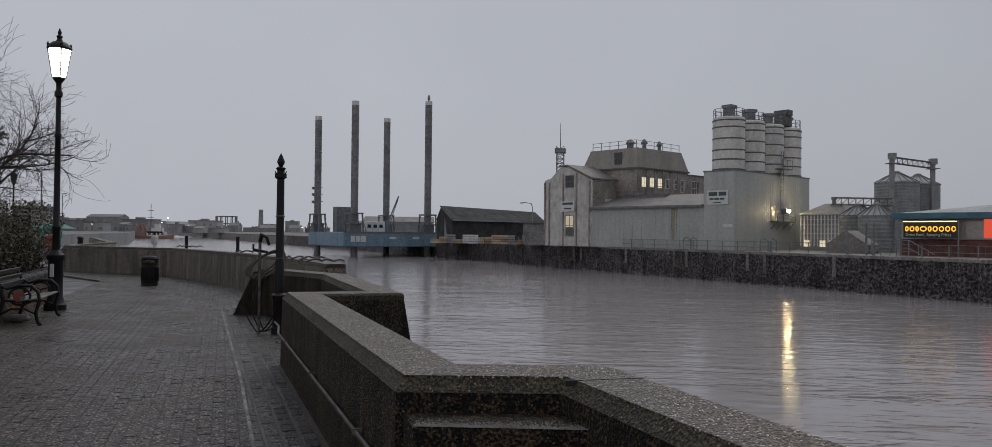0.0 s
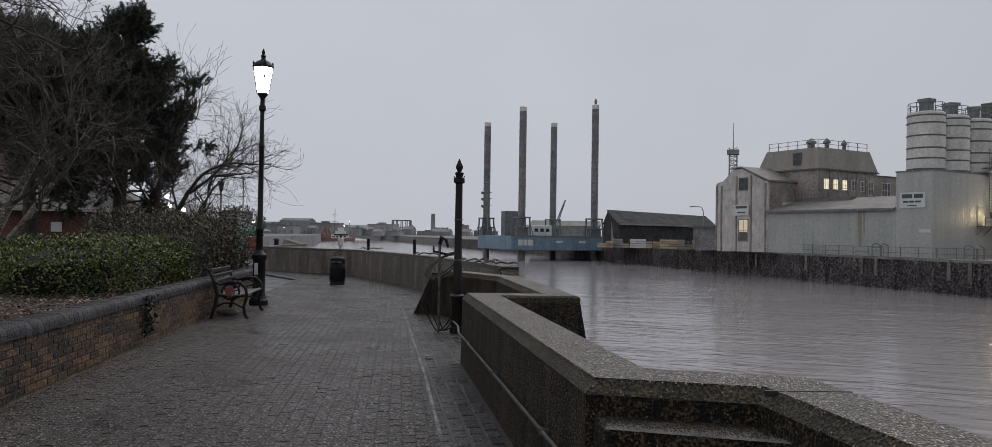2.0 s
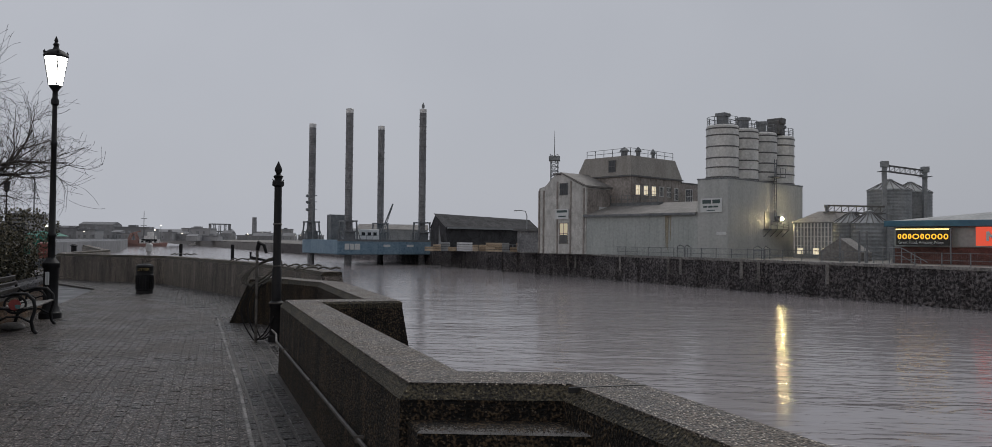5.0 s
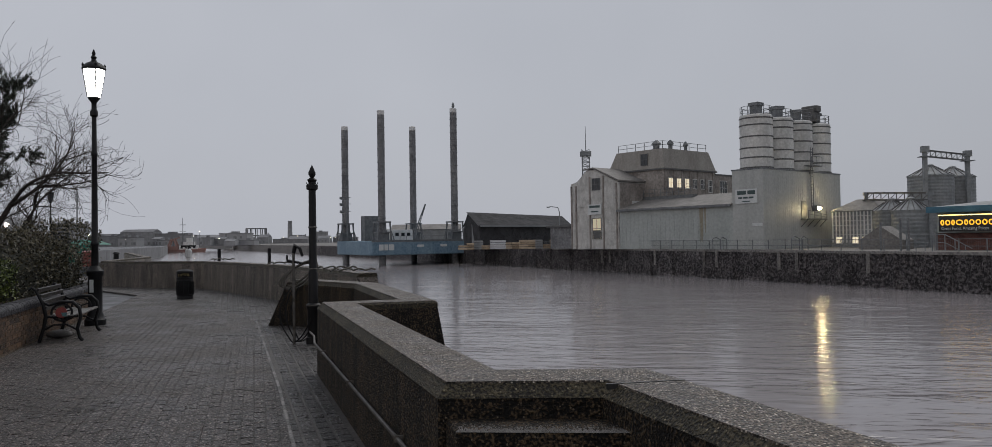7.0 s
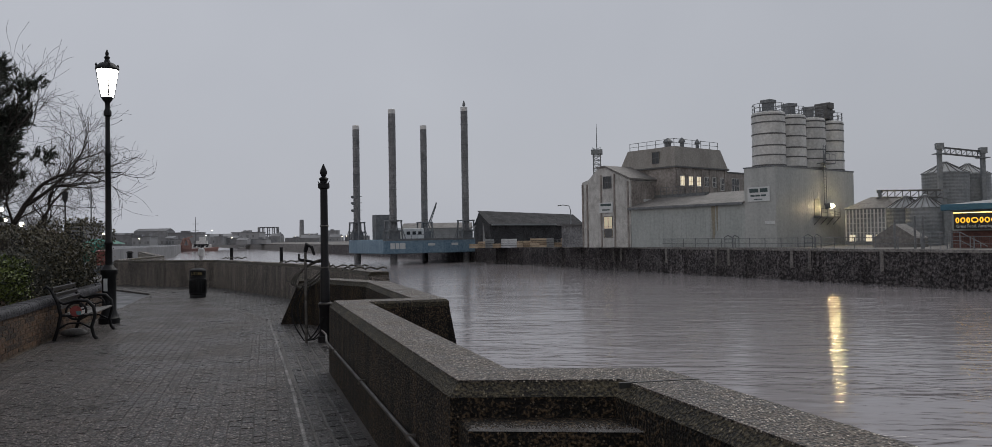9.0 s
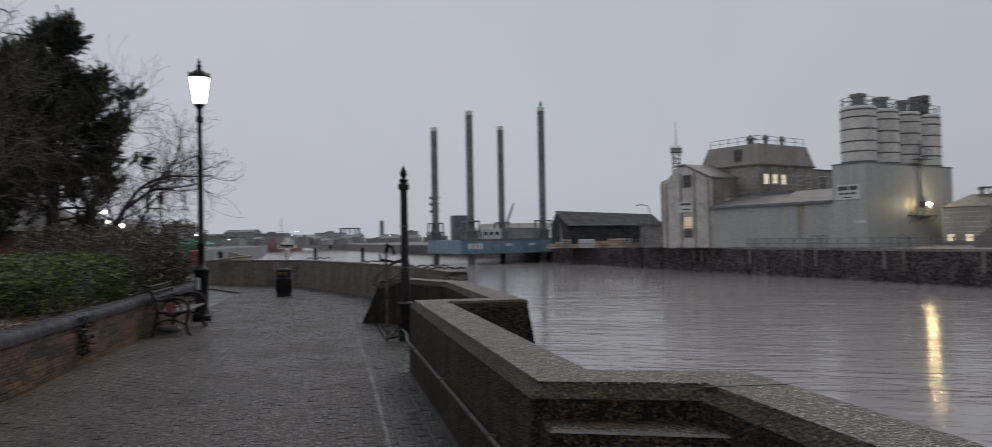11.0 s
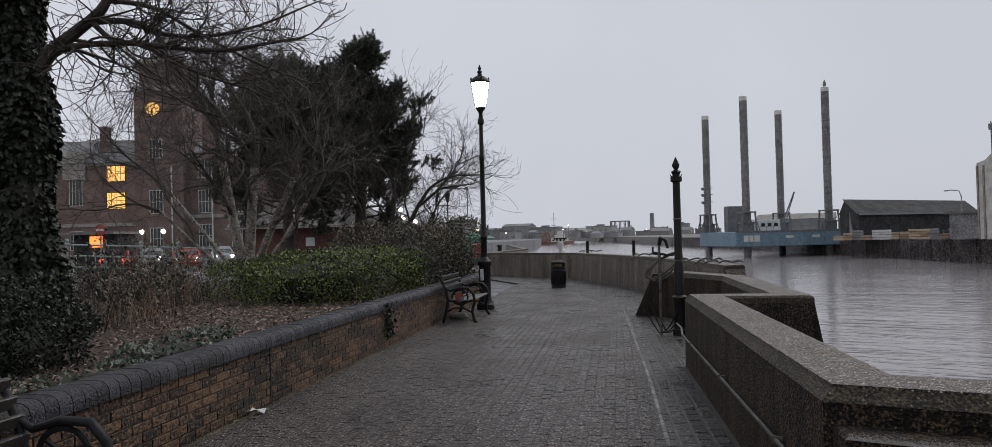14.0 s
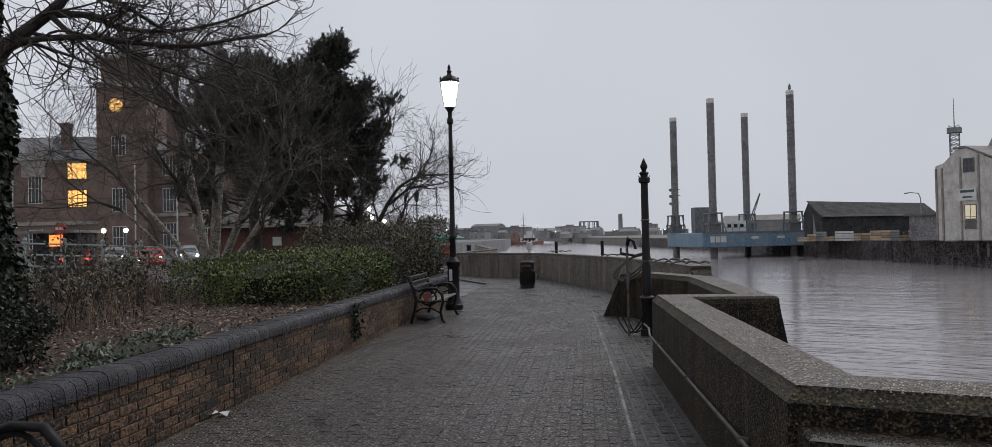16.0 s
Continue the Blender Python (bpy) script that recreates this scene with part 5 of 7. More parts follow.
UP = V3((0, 0, 1))
bare_tree((-14.7, 11.8, 0.5), 11, "multi-stemmed bare tree with pale lichened bark", [(UP - RIGHT * 0.2, 5.0, 0.11), (UP * 1.2 + RIGHT * 0.12 - AWAY * 0.1, 5.0, 0.115), (UP + RIGHT * 0.5 - AWAY * 0.2, 4.8, 0.085), (UP * 0.85 - RIGHT * 0.75 + AWAY * 0.2, 5.0, 0.045), (UP * 0.7 - RIGHT * 0.8 - AWAY * 0.2, 4.6, 0.036), (UP * 0.9 + RIGHT * 0.85 - AWAY * 0.3, 4.4, 0.065)], PALE_TWIG, kids=(5, 7), bend=0.42)
bare_tree((-17.5, 19.55, 0.4), 17, "low spreading bare tree with dark twigs", [(UP + RIGHT * 0.12, 4.7, 0.085), (UP + RIGHT * 0.5, 4.6, 0.08), (UP - RIGHT * 0.4, 3.8, 0.07), (UP * 0.85 + RIGHT * 0.95, 3.7, 0.06), (UP * 0.7 + RIGHT * 0.9 + AWAY * 0.3, 2.7, 0.05)], TWIG, kids=(5, 7), lift=0.05)


def pine(where, seed, height, crown_low, spread, lean, label):
    r = random.Random(seed)
    root = thing("pine_tree", label, "tree", Matrix.Translation(where), group="pines")
    trunk, wood, needles = M(), M(), M()
    path = [lean * (t * height) + V3((0, 0, t * height)) + unit(r) * 0.06 for t in (0, 0.2, 0.4, 0.6, 0.8, 1.0)]
    path[0] = V3((0, 0, -0.2))
    trunk.tube(path, [0.24, 0.2, 0.17, 0.13, 0.08, 0.03], 9)
    tips = []
    for i in range(54):
        t = crown_low + (0.98 - crown_low) * i / 53
        k = min(4, int(t * 5))
        base = path[k].lerp(path[k + 1], t * 5 - k)
        a = i * 2.4 + r.uniform(-0.4, 0.4)
        reach = spread * (1.05 - 0.85 * max(0, (t - 0.3) / 0.7)) * r.uniform(0.35, 1.2)
        d = V3((math.cos(a), math.sin(a), r.uniform(-0.1, 0.4) + 0.4 * t)).normalized()
        limb(wood, r, base, d, reach, 0.045, 2, 0.25, 0.05, (4, 6), 0.5, 0.3, tips, 0.006)
    for p, d in tips:
        # a bottle brush of needles round each shoot
        c = p
        for j in range(150):
            if j % 50 == 0:
                d2 = (d * 0.8 + unit(r) * 0.6 + UP * 0.55).normalized()
                length = r.uniform(0.3, 0.62)
                c = p - d2 * 0.1 + unit(r) * 0.16
            f = r.random()
            out = unit(r)
            out = (out - d2 * out.dot(d2)).normalized()
            w = (d2 * r.uniform(0.35, 1.0) + out * r.uniform(0.5, 1.0)).normalized()
            q = c + d2 * length * f
            e = q + w * r.uniform(0.1, 0.16) * (1.1 - 0.4 * f)
            k = w.cross(unit(r)).normalized() * 0.015
            needles.add([q - k, q + k, e], [(0, 1, 2)])
    part("trunk", trunk, BARK, root, smooth=60)
    part("branch_work", wood, BARK, root)
    tagged(part("needles", needles, NEEDLE, root, "dense dark needle tufts"), kind="stuff")
    return root


pine((-20.95, 18.4, 0.2), 31, 7.4, 0.28, 3.6, V3((-0.02, 0, 0)), "broad dark pine with low dense crown")
pine((-18.95, 19.85, 0.2), 32, 7.8, 0.27, 3.0, V3((0.0, 0.0, 0)), "tall dark pine with tufted crown")


# ---- shrubs ----
def leaf_mass(name, label, category, centre, axis, size, count, leaf, material, seed, twig=None, ragged=0.12, dense=True):
    """A mass of leaves over a dark solid body for the inner shade, or with gaps between them; axis: its long direction.
    """
    r = random.Random(seed)
    ax = V3((axis[0], axis[1], 0)).normalized()
    ay = V3((-ax.y, ax.x, 0))
    root = thing(name, label, category, Matrix.Translation(centre))
    sx, sy, sz = size
    body = M()
    k = 14
    prof = [(0.86, 0.0), (0.9, 0.3), (0.86, 0.6), (0.7, 0.8), (0.3, 0.9)]
    vs, fs = [], []
    for q, h in prof:
        for j in range(k):
            a = 2 * math.pi * j / k
            cx, cy = math.cos(a), math.sin(a)
            cx, cy = math.copysign(abs(cx) ** 0.6, cx), math.copysign(abs(cy) ** 0.6, cy)
            vs.append(ax * cx * sx * q * r.uniform(0.8, 0.95) + ay * cy * sy * q * r.uniform(0.8, 0.95) + UP * sz * h * r.uniform(0.88, 1))
    for i in range(len(prof) - 1):
        for j in range(k):
            a, b = i * k + j, i * k + (j + 1) % k
            fs.append((a, b, b + k, a + k))
    fs.append(tuple(range((len(prof) - 1) * k, len(prof) * k)))
    body.add(vs, fs)
    # solid dark core: shade inside the plant put in as a shape
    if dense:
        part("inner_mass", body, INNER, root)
    m = M()
    bumps = [(unit(r), r.uniform(0.0, ragged)) for _ in range(14)]
    for i in range(count):
        v = unit(r)
        cx, cy = math.copysign(abs(v.x) ** 0.6, v.x), math.copysign(abs(v.y) ** 0.6, v.y)
        h = 0.5 + 0.5 * v.z if v.z > 0 else r.random() * 0.55
        h = min(1.0, h ** 0.75)
        grow = 1 + sum(b * max(0, v.dot(w)) ** 3 for w, b in bumps) + (r.uniform(-0.12, 0.06) if dense else r.uniform(-0.7, 0.15))
        p = ax * cx * sx * grow + ay * cy * sy * grow + UP * sz * h * grow
        d = (v * 0.7 + unit(r) + UP * 0.3).normalized()
        leaf_quad(m, p, d, (v + unit(r) * 0.8).normalized(), leaf * r.uniform(0.7, 1.3), leaf * r.uniform(0.4, 0.7))
    tagged(part("leaves", m, material, root), kind="stuff")
    if twig:
        t = M()
        for i in range(twig):
            v = unit(r)
            b = ax * v.x * sx * 0.7 + ay * v.y * sy * 0.7 + UP * sz * 0.4
            limb(t, r, b, (v * 0.5 + UP).normalized(), sz * r.uniform(0.4, 0.8), 0.008, 1, 0.3, 0.03, (2, 4), 0.6, 0.3, None, 0.002)
        part("twig_growth", t, TWIG, root)
    return root


hd = bank(1, 0) - bank(0, 0)
leaf_mass("hedge", "clipped dense green hedge in the bed", "hedge", bank(7.5, 1.75, 0.5), hd, (1.95, 1.15, 0.8), 24000, 0.05, HEDGE, 41, ragged=0.1)
leaf_mass("hedge", "clipped dense green hedge in the bed", "hedge", bank(8.3, 3.1, 0.5), hd, (1.5, 0.8, 0.7), 8000, 0.05, HEDGE, 42, ragged=0.14)
leaf_mass("shrub", "tall mixed olive shrub with twiggy top", "shrub", bank(10.7, 1.35, 0.5), hd, (1.3, 1.0, 1.1), 7000, 0.06, SHRUB, 43, 130, 0.3)
leaf_mass("shrub", "tall mixed olive shrub with twiggy top", "shrub", bank(12.1, 1.3, 0.5), hd, (1.4, 0.95, 1.15), 7000, 0.06, SHRUB, 44, 130, 0.3)
leaf_mass("shrub", "low rusty brown shrub over the wall", "shrub", bank(12.2, 0.75, 0.5), hd, (1.0, 0.5, 0.75), 4000, 0.06, SHRUB, 45, 30, 0.2)
leaf_mass("shrub", "dark loose evergreen shrub under the ivy tree", "shrub", bank(-0.2, 1.75, 0.5), hd, (0.5, 0.5, 0.4), 7000, 0.04, IVY, 46, 30, 0.3)
leaf_mass("shrub", "dark loose evergreen shrub under the ivy tree", "shrub", bank(-1.3, 1.8, 0.5), hd, (0.75, 0.6, 0.6), 9000, 0.04, IVY, 47, 30, 0.3)
for s, d, h, k in ((3.2, 3.2, 0.85, 61), (4.2, 3.8, 0.75, 62), (5.4, 4.6, 0.6, 63), (6.8, 5.2, 0.5, 64), (6.2, 6.2, 0.65, 67)):
    leaf_mass("shrub", "loose leafy evergreen shrub with thin upright twigs", "shrub", bank(s, d, 0.5), hd, (0.7, 0.65, h), 620, 0.065, SHRUB if k % 2 else IVY, k, 28, 0.3, False)
leaf_mass("ground_cover", "low variegated ground-cover plant beside the coping", "plant", bank(0.7, 0.75, 0.5), hd, (0.6, 0.2, 0.13), 900, 0.055, VARIEGATED, 48, None, 0.3)
leaf_mass("ground_cover", "low variegated ground-cover plant beside the coping", "plant", bank(-0.6, 0.6, 0.5), hd, (0.5, 0.18, 0.1), 500, 0.045, VARIEGATED, 49, None, 0.3)
# dry stems and thin shrubs between the ivy tree and the hedge
r = random.Random(52)
for i in range(20):
    s = r.uniform(1.8, 9.5)
    d = r.uniform(2.6, 3.2) + max(0.0, s - 3.5) * r.uniform(0.3, 0.75)
    root = thing("dry_perennial", "clump of dry tan stems with sparse leaves", "plant", Matrix.Translation(bank(s, d, 0.5)), group="dry perennials")
    m, g = M(), M()
    for k in range(15):
        p = V3((r.gauss(0, 0.22), r.gauss(0, 0.22), 0))
        limb(m, r, p, (UP + unit(r) * 0.25).normalized(), r.uniform(0.3, 0.85) * (1.7 if i % 5 == 0 else 1.0), 0.007, 2, 0.25, 0.02, (1, 3), 0.5, 0.4, None, 0.002)
        for q in range(9):
            leaf_quad(g, p + unit(r) * 0.25 + UP * r.uniform(0.2, 0.95), unit(r), unit(r), 0.05, 0.026)
    tagged(part("stem_clump", m, REED if i % 2 else TWIG, root), kind="stuff")
    tagged(part("leaves", g, SHRUB if i % 3 else LITTER_LEAF, root), kind="stuff")
for i in range(8):
    s = r.uniform(3.8, 6.5)
    root = thing("dry_stalk", "bare pale stalk leaning beside the hedge", "plant", Matrix.Translation(bank(s, 0.55, 0.54)), group="dry stalks")
    limb(root_m := M(), r, V3((0, 0, 0)), (UP + unit(r) * 0.6).normalized(), r.uniform(0.25, 0.45), 0.006, 1, 0.1, 0.0, (1, 2), 0.4, 0.5, None, 0.002)
    part("stem", root_m, REED, root)
# creeper hanging over the wall
m = M()
for i in range(260):
    p = bank(4.85 + r.gauss(0, 0.12), -0.02 - 0.05 * r.random(), 0.64 - 0.5 * r.random() ** 1.2)
    leaf_quad(m, p, (unit(r) - UP).normalized(), unit(r), 0.05, 0.035)
solid("wall_creeper", m, IVY, "tuft of creeper hanging over the brick wall", "plant")


# ---- street furniture ----
def lantern_column(glass, label):
    """Heritage column with an urn lantern."""
    root = thing("lamp_post", label, "lamp")
    part("base", M().lathe([(0.19, 0), (0.19, 0.1), (0.155, 0.14), (0.145, 0.2), (0.125, 0.24), (0.125, 0.92), (0.15, 0.95), (0.15, 1.02), (0.11, 1.06), (0.07, 1.12)], 12), IRON, root, smooth=40)
    part("column", M().lathe([(0.065, 1.1), (0.06, 1.5), (0.075, 1.52), (0.075, 1.56), (0.058, 1.58), (0.048, 3.2), (0.06, 3.22), (0.06, 3.27), (0.046, 3.29), (0.04, 3.95), (0.07, 3.98), (0.07, 4.06), (0.045, 4.1), (0.045, 4.22), (0.1, 4.3), (0.11, 4.33)], 12), IRON, root, smooth=40)
    lan = part("lantern", M().lathe([(0.11, 4.33), (0.19, 4.84), (0.19, 4.86)], 12), glass, root, "tapered lantern glass", smooth=40)
    for i in range(4):
        a = math.pi / 4 + i * math.pi / 2
        part("glazing_bar", M().bar((0.113 * math.cos(a), 0.113 * math.sin(a), 4.33), (0.194 * math.cos(a), 0.194 * math.sin(a), 4.85), 0.014), IRON, lan)
    part("cap", M().lathe([(0.2, 4.85), (0.215, 4.88), (0.2, 4.92), (0.13, 4.98), (0.06, 5.01), (0.04, 5.06), (0.055, 5.1), (0.025, 5.14), (0.036, 5.17), (0.008, 5.25)], 12), IRON, root, smooth=40)
    for i in range(4):
        a = math.pi / 4 + i * math.pi / 2
        part("cap_finial", M().lathe([(0.018, 0), (0.024, 0.04), (0.004, 0.08)], 6, (0.19 * math.cos(a), 0.19 * math.sin(a), 4.905)), IRON, root)
    return root


lamp = lantern_column(LAMP_GLASS, "black heritage lamp post with lit urn lantern")
lamp.matrix_world = pose(-9.42, 13.85, 0)
part("label_plate", M().box(-0.02, -0.135, 0.62, 0.05, -0.115, 0.86), SIGN_WHITE, lamp)
far_lamp = lantern_column(WINDOW_DARK, "black heritage lamp post with unlit lantern")
far_lamp.matrix_world = pose(-35.4, 45.7, 0)

post = thing("capped_post", "tall black iron post with spiked finial", "post", pose(-4.13, 11.43, 0))
part("base", M().lathe([(0.112, 0), (0.112, 0.09), (0.094, 0.1), (0.09, 0.5), (0.106, 0.52), (0.106, 0.58), (0.08, 0.6)], 14), IRON, post, smooth=40)
part("shaft", M().lathe([(0.07, 0.58), (0.07, 1.05), (0.06, 1.07), (0.053, 2.28), (0.085, 2.3), (0.085, 2.36), (0.055, 2.38), (0.055, 2.42)], 14), IRON, post, smooth=40)
for z in (0.56, 1.72, 1.1):
    part("white_band", M().lathe([(0.106 if z < 1 else 0.062, z), (0.11 if z < 1 else 0.067, z + 0.006), (0.11 if z < 1 else 0.067, z + 0.016), (0.106 if z < 1 else 0.062, z + 0.022)], 14), WORN_IRON, post)
part("finial", M().lathe([(0.055, 2.4), (0.075, 2.44), (0.03, 2.47), (0.055, 2.52), (0.055, 2.55), (0.006, 2.66)], 10), IRON, post, smooth=40)
cap = M()
for i in range(8):
    a = i * math.pi / 4
    cap.tube([(0.06 * math.cos(a), 0.06 * math.sin(a), 2.34), (0.09 * math.cos(a), 0.09 * math.sin(a), 2.4)], [0.012, 0.004], 4)
part("spike_ring", cap, IRON, post)

# pump handle and hoses beside the post
pump = thing("standpipe", "iron standpipe with crank beside the post", "standpipe", pose(-4.38, 11.3, 0))
part("pipe", M().tube([(0, 0, 0), (0, 0, 1.35)], [0.022], 8), WORN_IRON, pump)
part("crank", M().tube([(0, 0, 1.35), (0.03, 0, 1.46), (0.1, 0, 1.42), (0.14, 0, 1.3)], [0.03, 0.04, 0.025, 0.02], 8).tube([(-0.1, 0, 1.24), (0.12, 0, 1.2)], [0.02], 6).tube([(-0.1, 0, 1.24), (-0.1, 0, 1.32)], [0.014], 6), IRON, pump)
for k, (dx, z0, sag) in enumerate(((-0.12, 0.85, 0.0), (-0.2, 0.9, 0.0), (-0.3, 0.85, 0.05))):
    hose = thing("hanging_hose", "dark looped hose hung beside the post", "hose", pose(-4.4 + dx * 0.4, 11.42, 0), group="hoses")
    pts = [V3((0.1 - 0.09 * math.sin(math.pi * i / 14) - abs(dx) * 0.35 * math.sin(math.pi * i / 14), -0.05 * k, z0 - (z0 - 0.03) * i / 14)) for i in range(15)]
    pts += [V3((0.1 + 0.3 * i / 8, -0.06 * k, 0.03 + 0.35 * (i / 8) ** 2)) for i in range(1, 9)]
    part("loop", M().tube(pts, [0.01], 6), IRON, hose)
coil = thing("rope_coil", "coiled dark rope slung over the flood wall", "rope", pose(-5.2, 13.55, 0.8))
for k in range(3):
    pts = [V3((0.32 * math.cos(a * math.pi / 9) - 0.05 * k, 0.02 * k, 0.12 + 0.2 * math.sin(a * math.pi / 9) * (1 - 0.15 * k) + 0.16 * math.cos(a * math.pi / 9))) for a in range(19)]
    part("turn", M().tube(pts, [0.017], 6), ROPE, coil)
rr = random.Random(77)
for (x, y, z) in ((-4.6, 14.6, 0.92), (-5.4, 15.9, 0.92), (-8.0, 19.2, 0.93), (-12.2, 24.0, 0.93)):
    rope = thing("mooring_rope", "loose grey rope lying in loops", "rope", pose(x, y, z), group="ropes")
    pts = [V3((-0.45 + 0.06 * i + rr.uniform(-0.03, 0.03), 0.08 * math.sin(i * 1.1), 0.02 + 0.05 * abs(math.sin(i * 0.8)))) for i in range(16)]
    part("strand", M().tube(pts, [0.018], 6), ROPE, rope)
# pipe along the foot of the flood wall
pipe = thing("wall_pipe", "thin grey conduit clipped along the flood wall", "pipe")
pp = [(-4.1, 11.2, 0.2), (-3.6, 10.1, 0.28), (-3.135, 8.93, 0.35), (-0.64, 4.08, 0.37), (-0.6, 3.98, 0.37)]
part("tube", M().tube(pp, [0.013], 8), WORN_IRON, pipe)
for f in (0.15, 0.5, 0.85):
    p = V3(pp[2]).lerp(V3(pp[3]), f)
    part("clip", M().box(p.x - 0.02, p.y - 0.012, p.z - 0.02, p.x + 0.04, p.y + 0.012, p.z + 0.02), WORN_IRON, pipe)

# litter bin
bin_ = thing("litter_bin", "round black litter bin with domed lid", "bin", pose(-11.25, 20.15, 0) @ Matrix.Diagonal((0.85, 0.85, 0.87, 1)))
part("body", M().lathe([(0.25, 0), (0.25, 0.06), (0.235, 0.08), (0.235, 0.1), (0.245, 0.12), (0.25, 0.66), (0.24, 0.68)], 20), IRON, bin_, smooth=40)
for z in (0.1, 0.55, 0.64):
    part("band", M().lathe([(0.25, z), (0.262, z + 0.01), (0.262, z + 0.03), (0.25, z + 0.04)], 20), IRON, bin_)
slats = M()
for i in range(20):
    a = i * math.pi / 10
    slats.bar((0.25 * math.cos(a), 0.25 * math.sin(a), 0.14), (0.255 * math.cos(a), 0.255 * math.sin(a), 0.54), 0.022)
part("fluting", slats, IRON, bin_)
lid = part("lid", M().lathe([(0.25, 0.68), (0.255, 0.7), (0.255, 0.82), (0.262, 0.84), (0.24, 0.88), (0.12, 0.92), (0.02, 0.93)], 20), IRON, bin_, "black domed lid", smooth=40)
word = bpy.data.curves.new("bin_word", "FONT")
word.body, word.size, word.extrude, word.align_x = "LITTER", 0.115, 0.004, "CENTER"
wo = new("lettering", word)
wo.data.materials.append(GOLD)
wo.parent, wo.matrix_local = lid, pose(0.1, -0.25, 0.715, 90, 0, 20)


def bench():
    """Cast-iron bench with scrolled ends; its back is on local -y, the seat faces +y."""
    root = thing("bench", "black cast-iron park bench with wooden slats", "bench", group="benches")
    for x in (-0.72, 0.72):
        e = M()
        e.tube([(x, -0.26, 0), (x, -0.2, 0.2), (x, -0.16, 0.4), (x, -0.2, 0.6), (x, -0.3, 0.82), (x, -0.36, 0.86), (x, -0.4, 0.82)], [0.028, 0.026, 0.03, 0.026, 0.024, 0.022, 0.016], 8)
        e.tube([(x, -0.22, 0.64), (x, -0.12, 0.58), (x, 0.05, 0.63), (x, 0.22, 0.62), (x, 0.31, 0.52), (x, 0.33, 0.38), (x, 0.28, 0.2), (x, 0.31, 0.06), (x, 0.36, 0.0)], [0.02, 0.022, 0.026, 0.028, 0.028, 0.026, 0.026, 0.026, 0.03], 8)
        e.tube([(x, -0.16, 0.4), (x, 0.05, 0.385), (x, 0.3, 0.4)], [0.022], 8)
        e.tube([(x, -0.22, 0.18), (x, -0.05, 0.27), (x, 0.12, 0.27), (x, 0.28, 0.18)], [0.016], 6)
        part("cast_end", e, IRON, root, smooth=50)
        c = M()
        c.tube([(x, 0.06 + 0.145 * math.cos(k * math.pi / 10), 0.46 + 0.13 * math.sin(k * math.pi / 10)) for k in range(21)], [0.018], 6)
        c.tube([(x, 0.06, 0.46), (x, 0.2, 0.5)], [0.012], 5).tube([(x, 0.06, 0.46), (x, -0.06, 0.53)], [0.012], 5).tube([(x, 0.06, 0.46), (x, 0.05, 0.33)], [0.012], 5)
        part("scroll_ring", c, IRON, root)
    for i in range(5):
        y = -0.1 + i * 0.09
        part("seat_slat", M().box(-0.74, y, 0.405 - 0.012 * (2 - abs(i - 2)), 0.74, y + 0.07, 0.435 - 0.012 * (2 - abs(i - 2))), PALE_SLAT, root, bevel=0.006)
    for i in range(4):
        z = 0.5 + i * 0.095
        y = -0.19 - 0.036 * i
        sl = M()
        sl.pose = pose(0, y, z, -14)
        sl.box(-0.74, 0, 0, 0.74, 0.03, 0.07)
        part("back_slat", sl, WOOD_SLAT, root, bevel=0.006)
    crest = part("crest", M().lathe([(0.0, 0), (0.085, 0), (0.085, 0.012), (0.0, 0.014)], 14), CREST_RED, root, "faded red and blue crest")
    crest.matrix_local = pose(0.745, 0.06, 0.46, 0, 90, 0)
    part("crest_half", M().prism([(0, 0.0), (0.06, 0.02), (0.06, 0.075), (0.0, 0.08)], 0.014, 0.02), CREST_BLUE, crest)
    return root


FACE = math.degrees(math.atan2(-ALONG.x, ALONG.y)) - 90
seat = bench()
bp = bank(8.55, -0.4)
seat.matrix_world = pose(bp.x, bp.y, 0, 0, 0, FACE)
bp = bank(-2.92, -0.36)
copy_thing(seat, pose(bp.x, bp.y, 0, 0, 0, FACE))
bag = solid("litter_bag", M().lathe([(0.02, 0), (0.13, 0.03), (0.15, 0.09), (0.1, 0.15), (0.03, 0.17)], 9), PALE_SLAT, "crumpled pale bag under the bench", "bag", smooth=60)
bag.matrix_world = pose(*bank(8.4, -0.3, 0.0), 0, 0, 20) @ Matrix.Diagonal((1.4, 0.8, 0.8, 1))
# dropped paper
pm = M()
pv = [(0.13 * (i - 1.5) + 0.02 * (j % 2), 0.1 * (j - 1), 0.012 + 0.02 * ((i * 7 + j * 5) % 3)) for j in range(3) for i in range(4)]
pm.add(pv + [(x, y, z - 0.004) for x, y, z in pv], [(j * 4 + i, j * 4 + i + 1, j * 4 + i + 5, j * 4 + i + 4) for j in range(2) for i in range(3)])
paper = solid("paper_scrap", pm, PAPER, "soggy white paper dropped on the paving", "litter")
paper.matrix_world = pose(-5.6, 4.87, 0.0, 0, 0, 35) @ Matrix.Diagonal((0.55, 0.55, 1, 1))

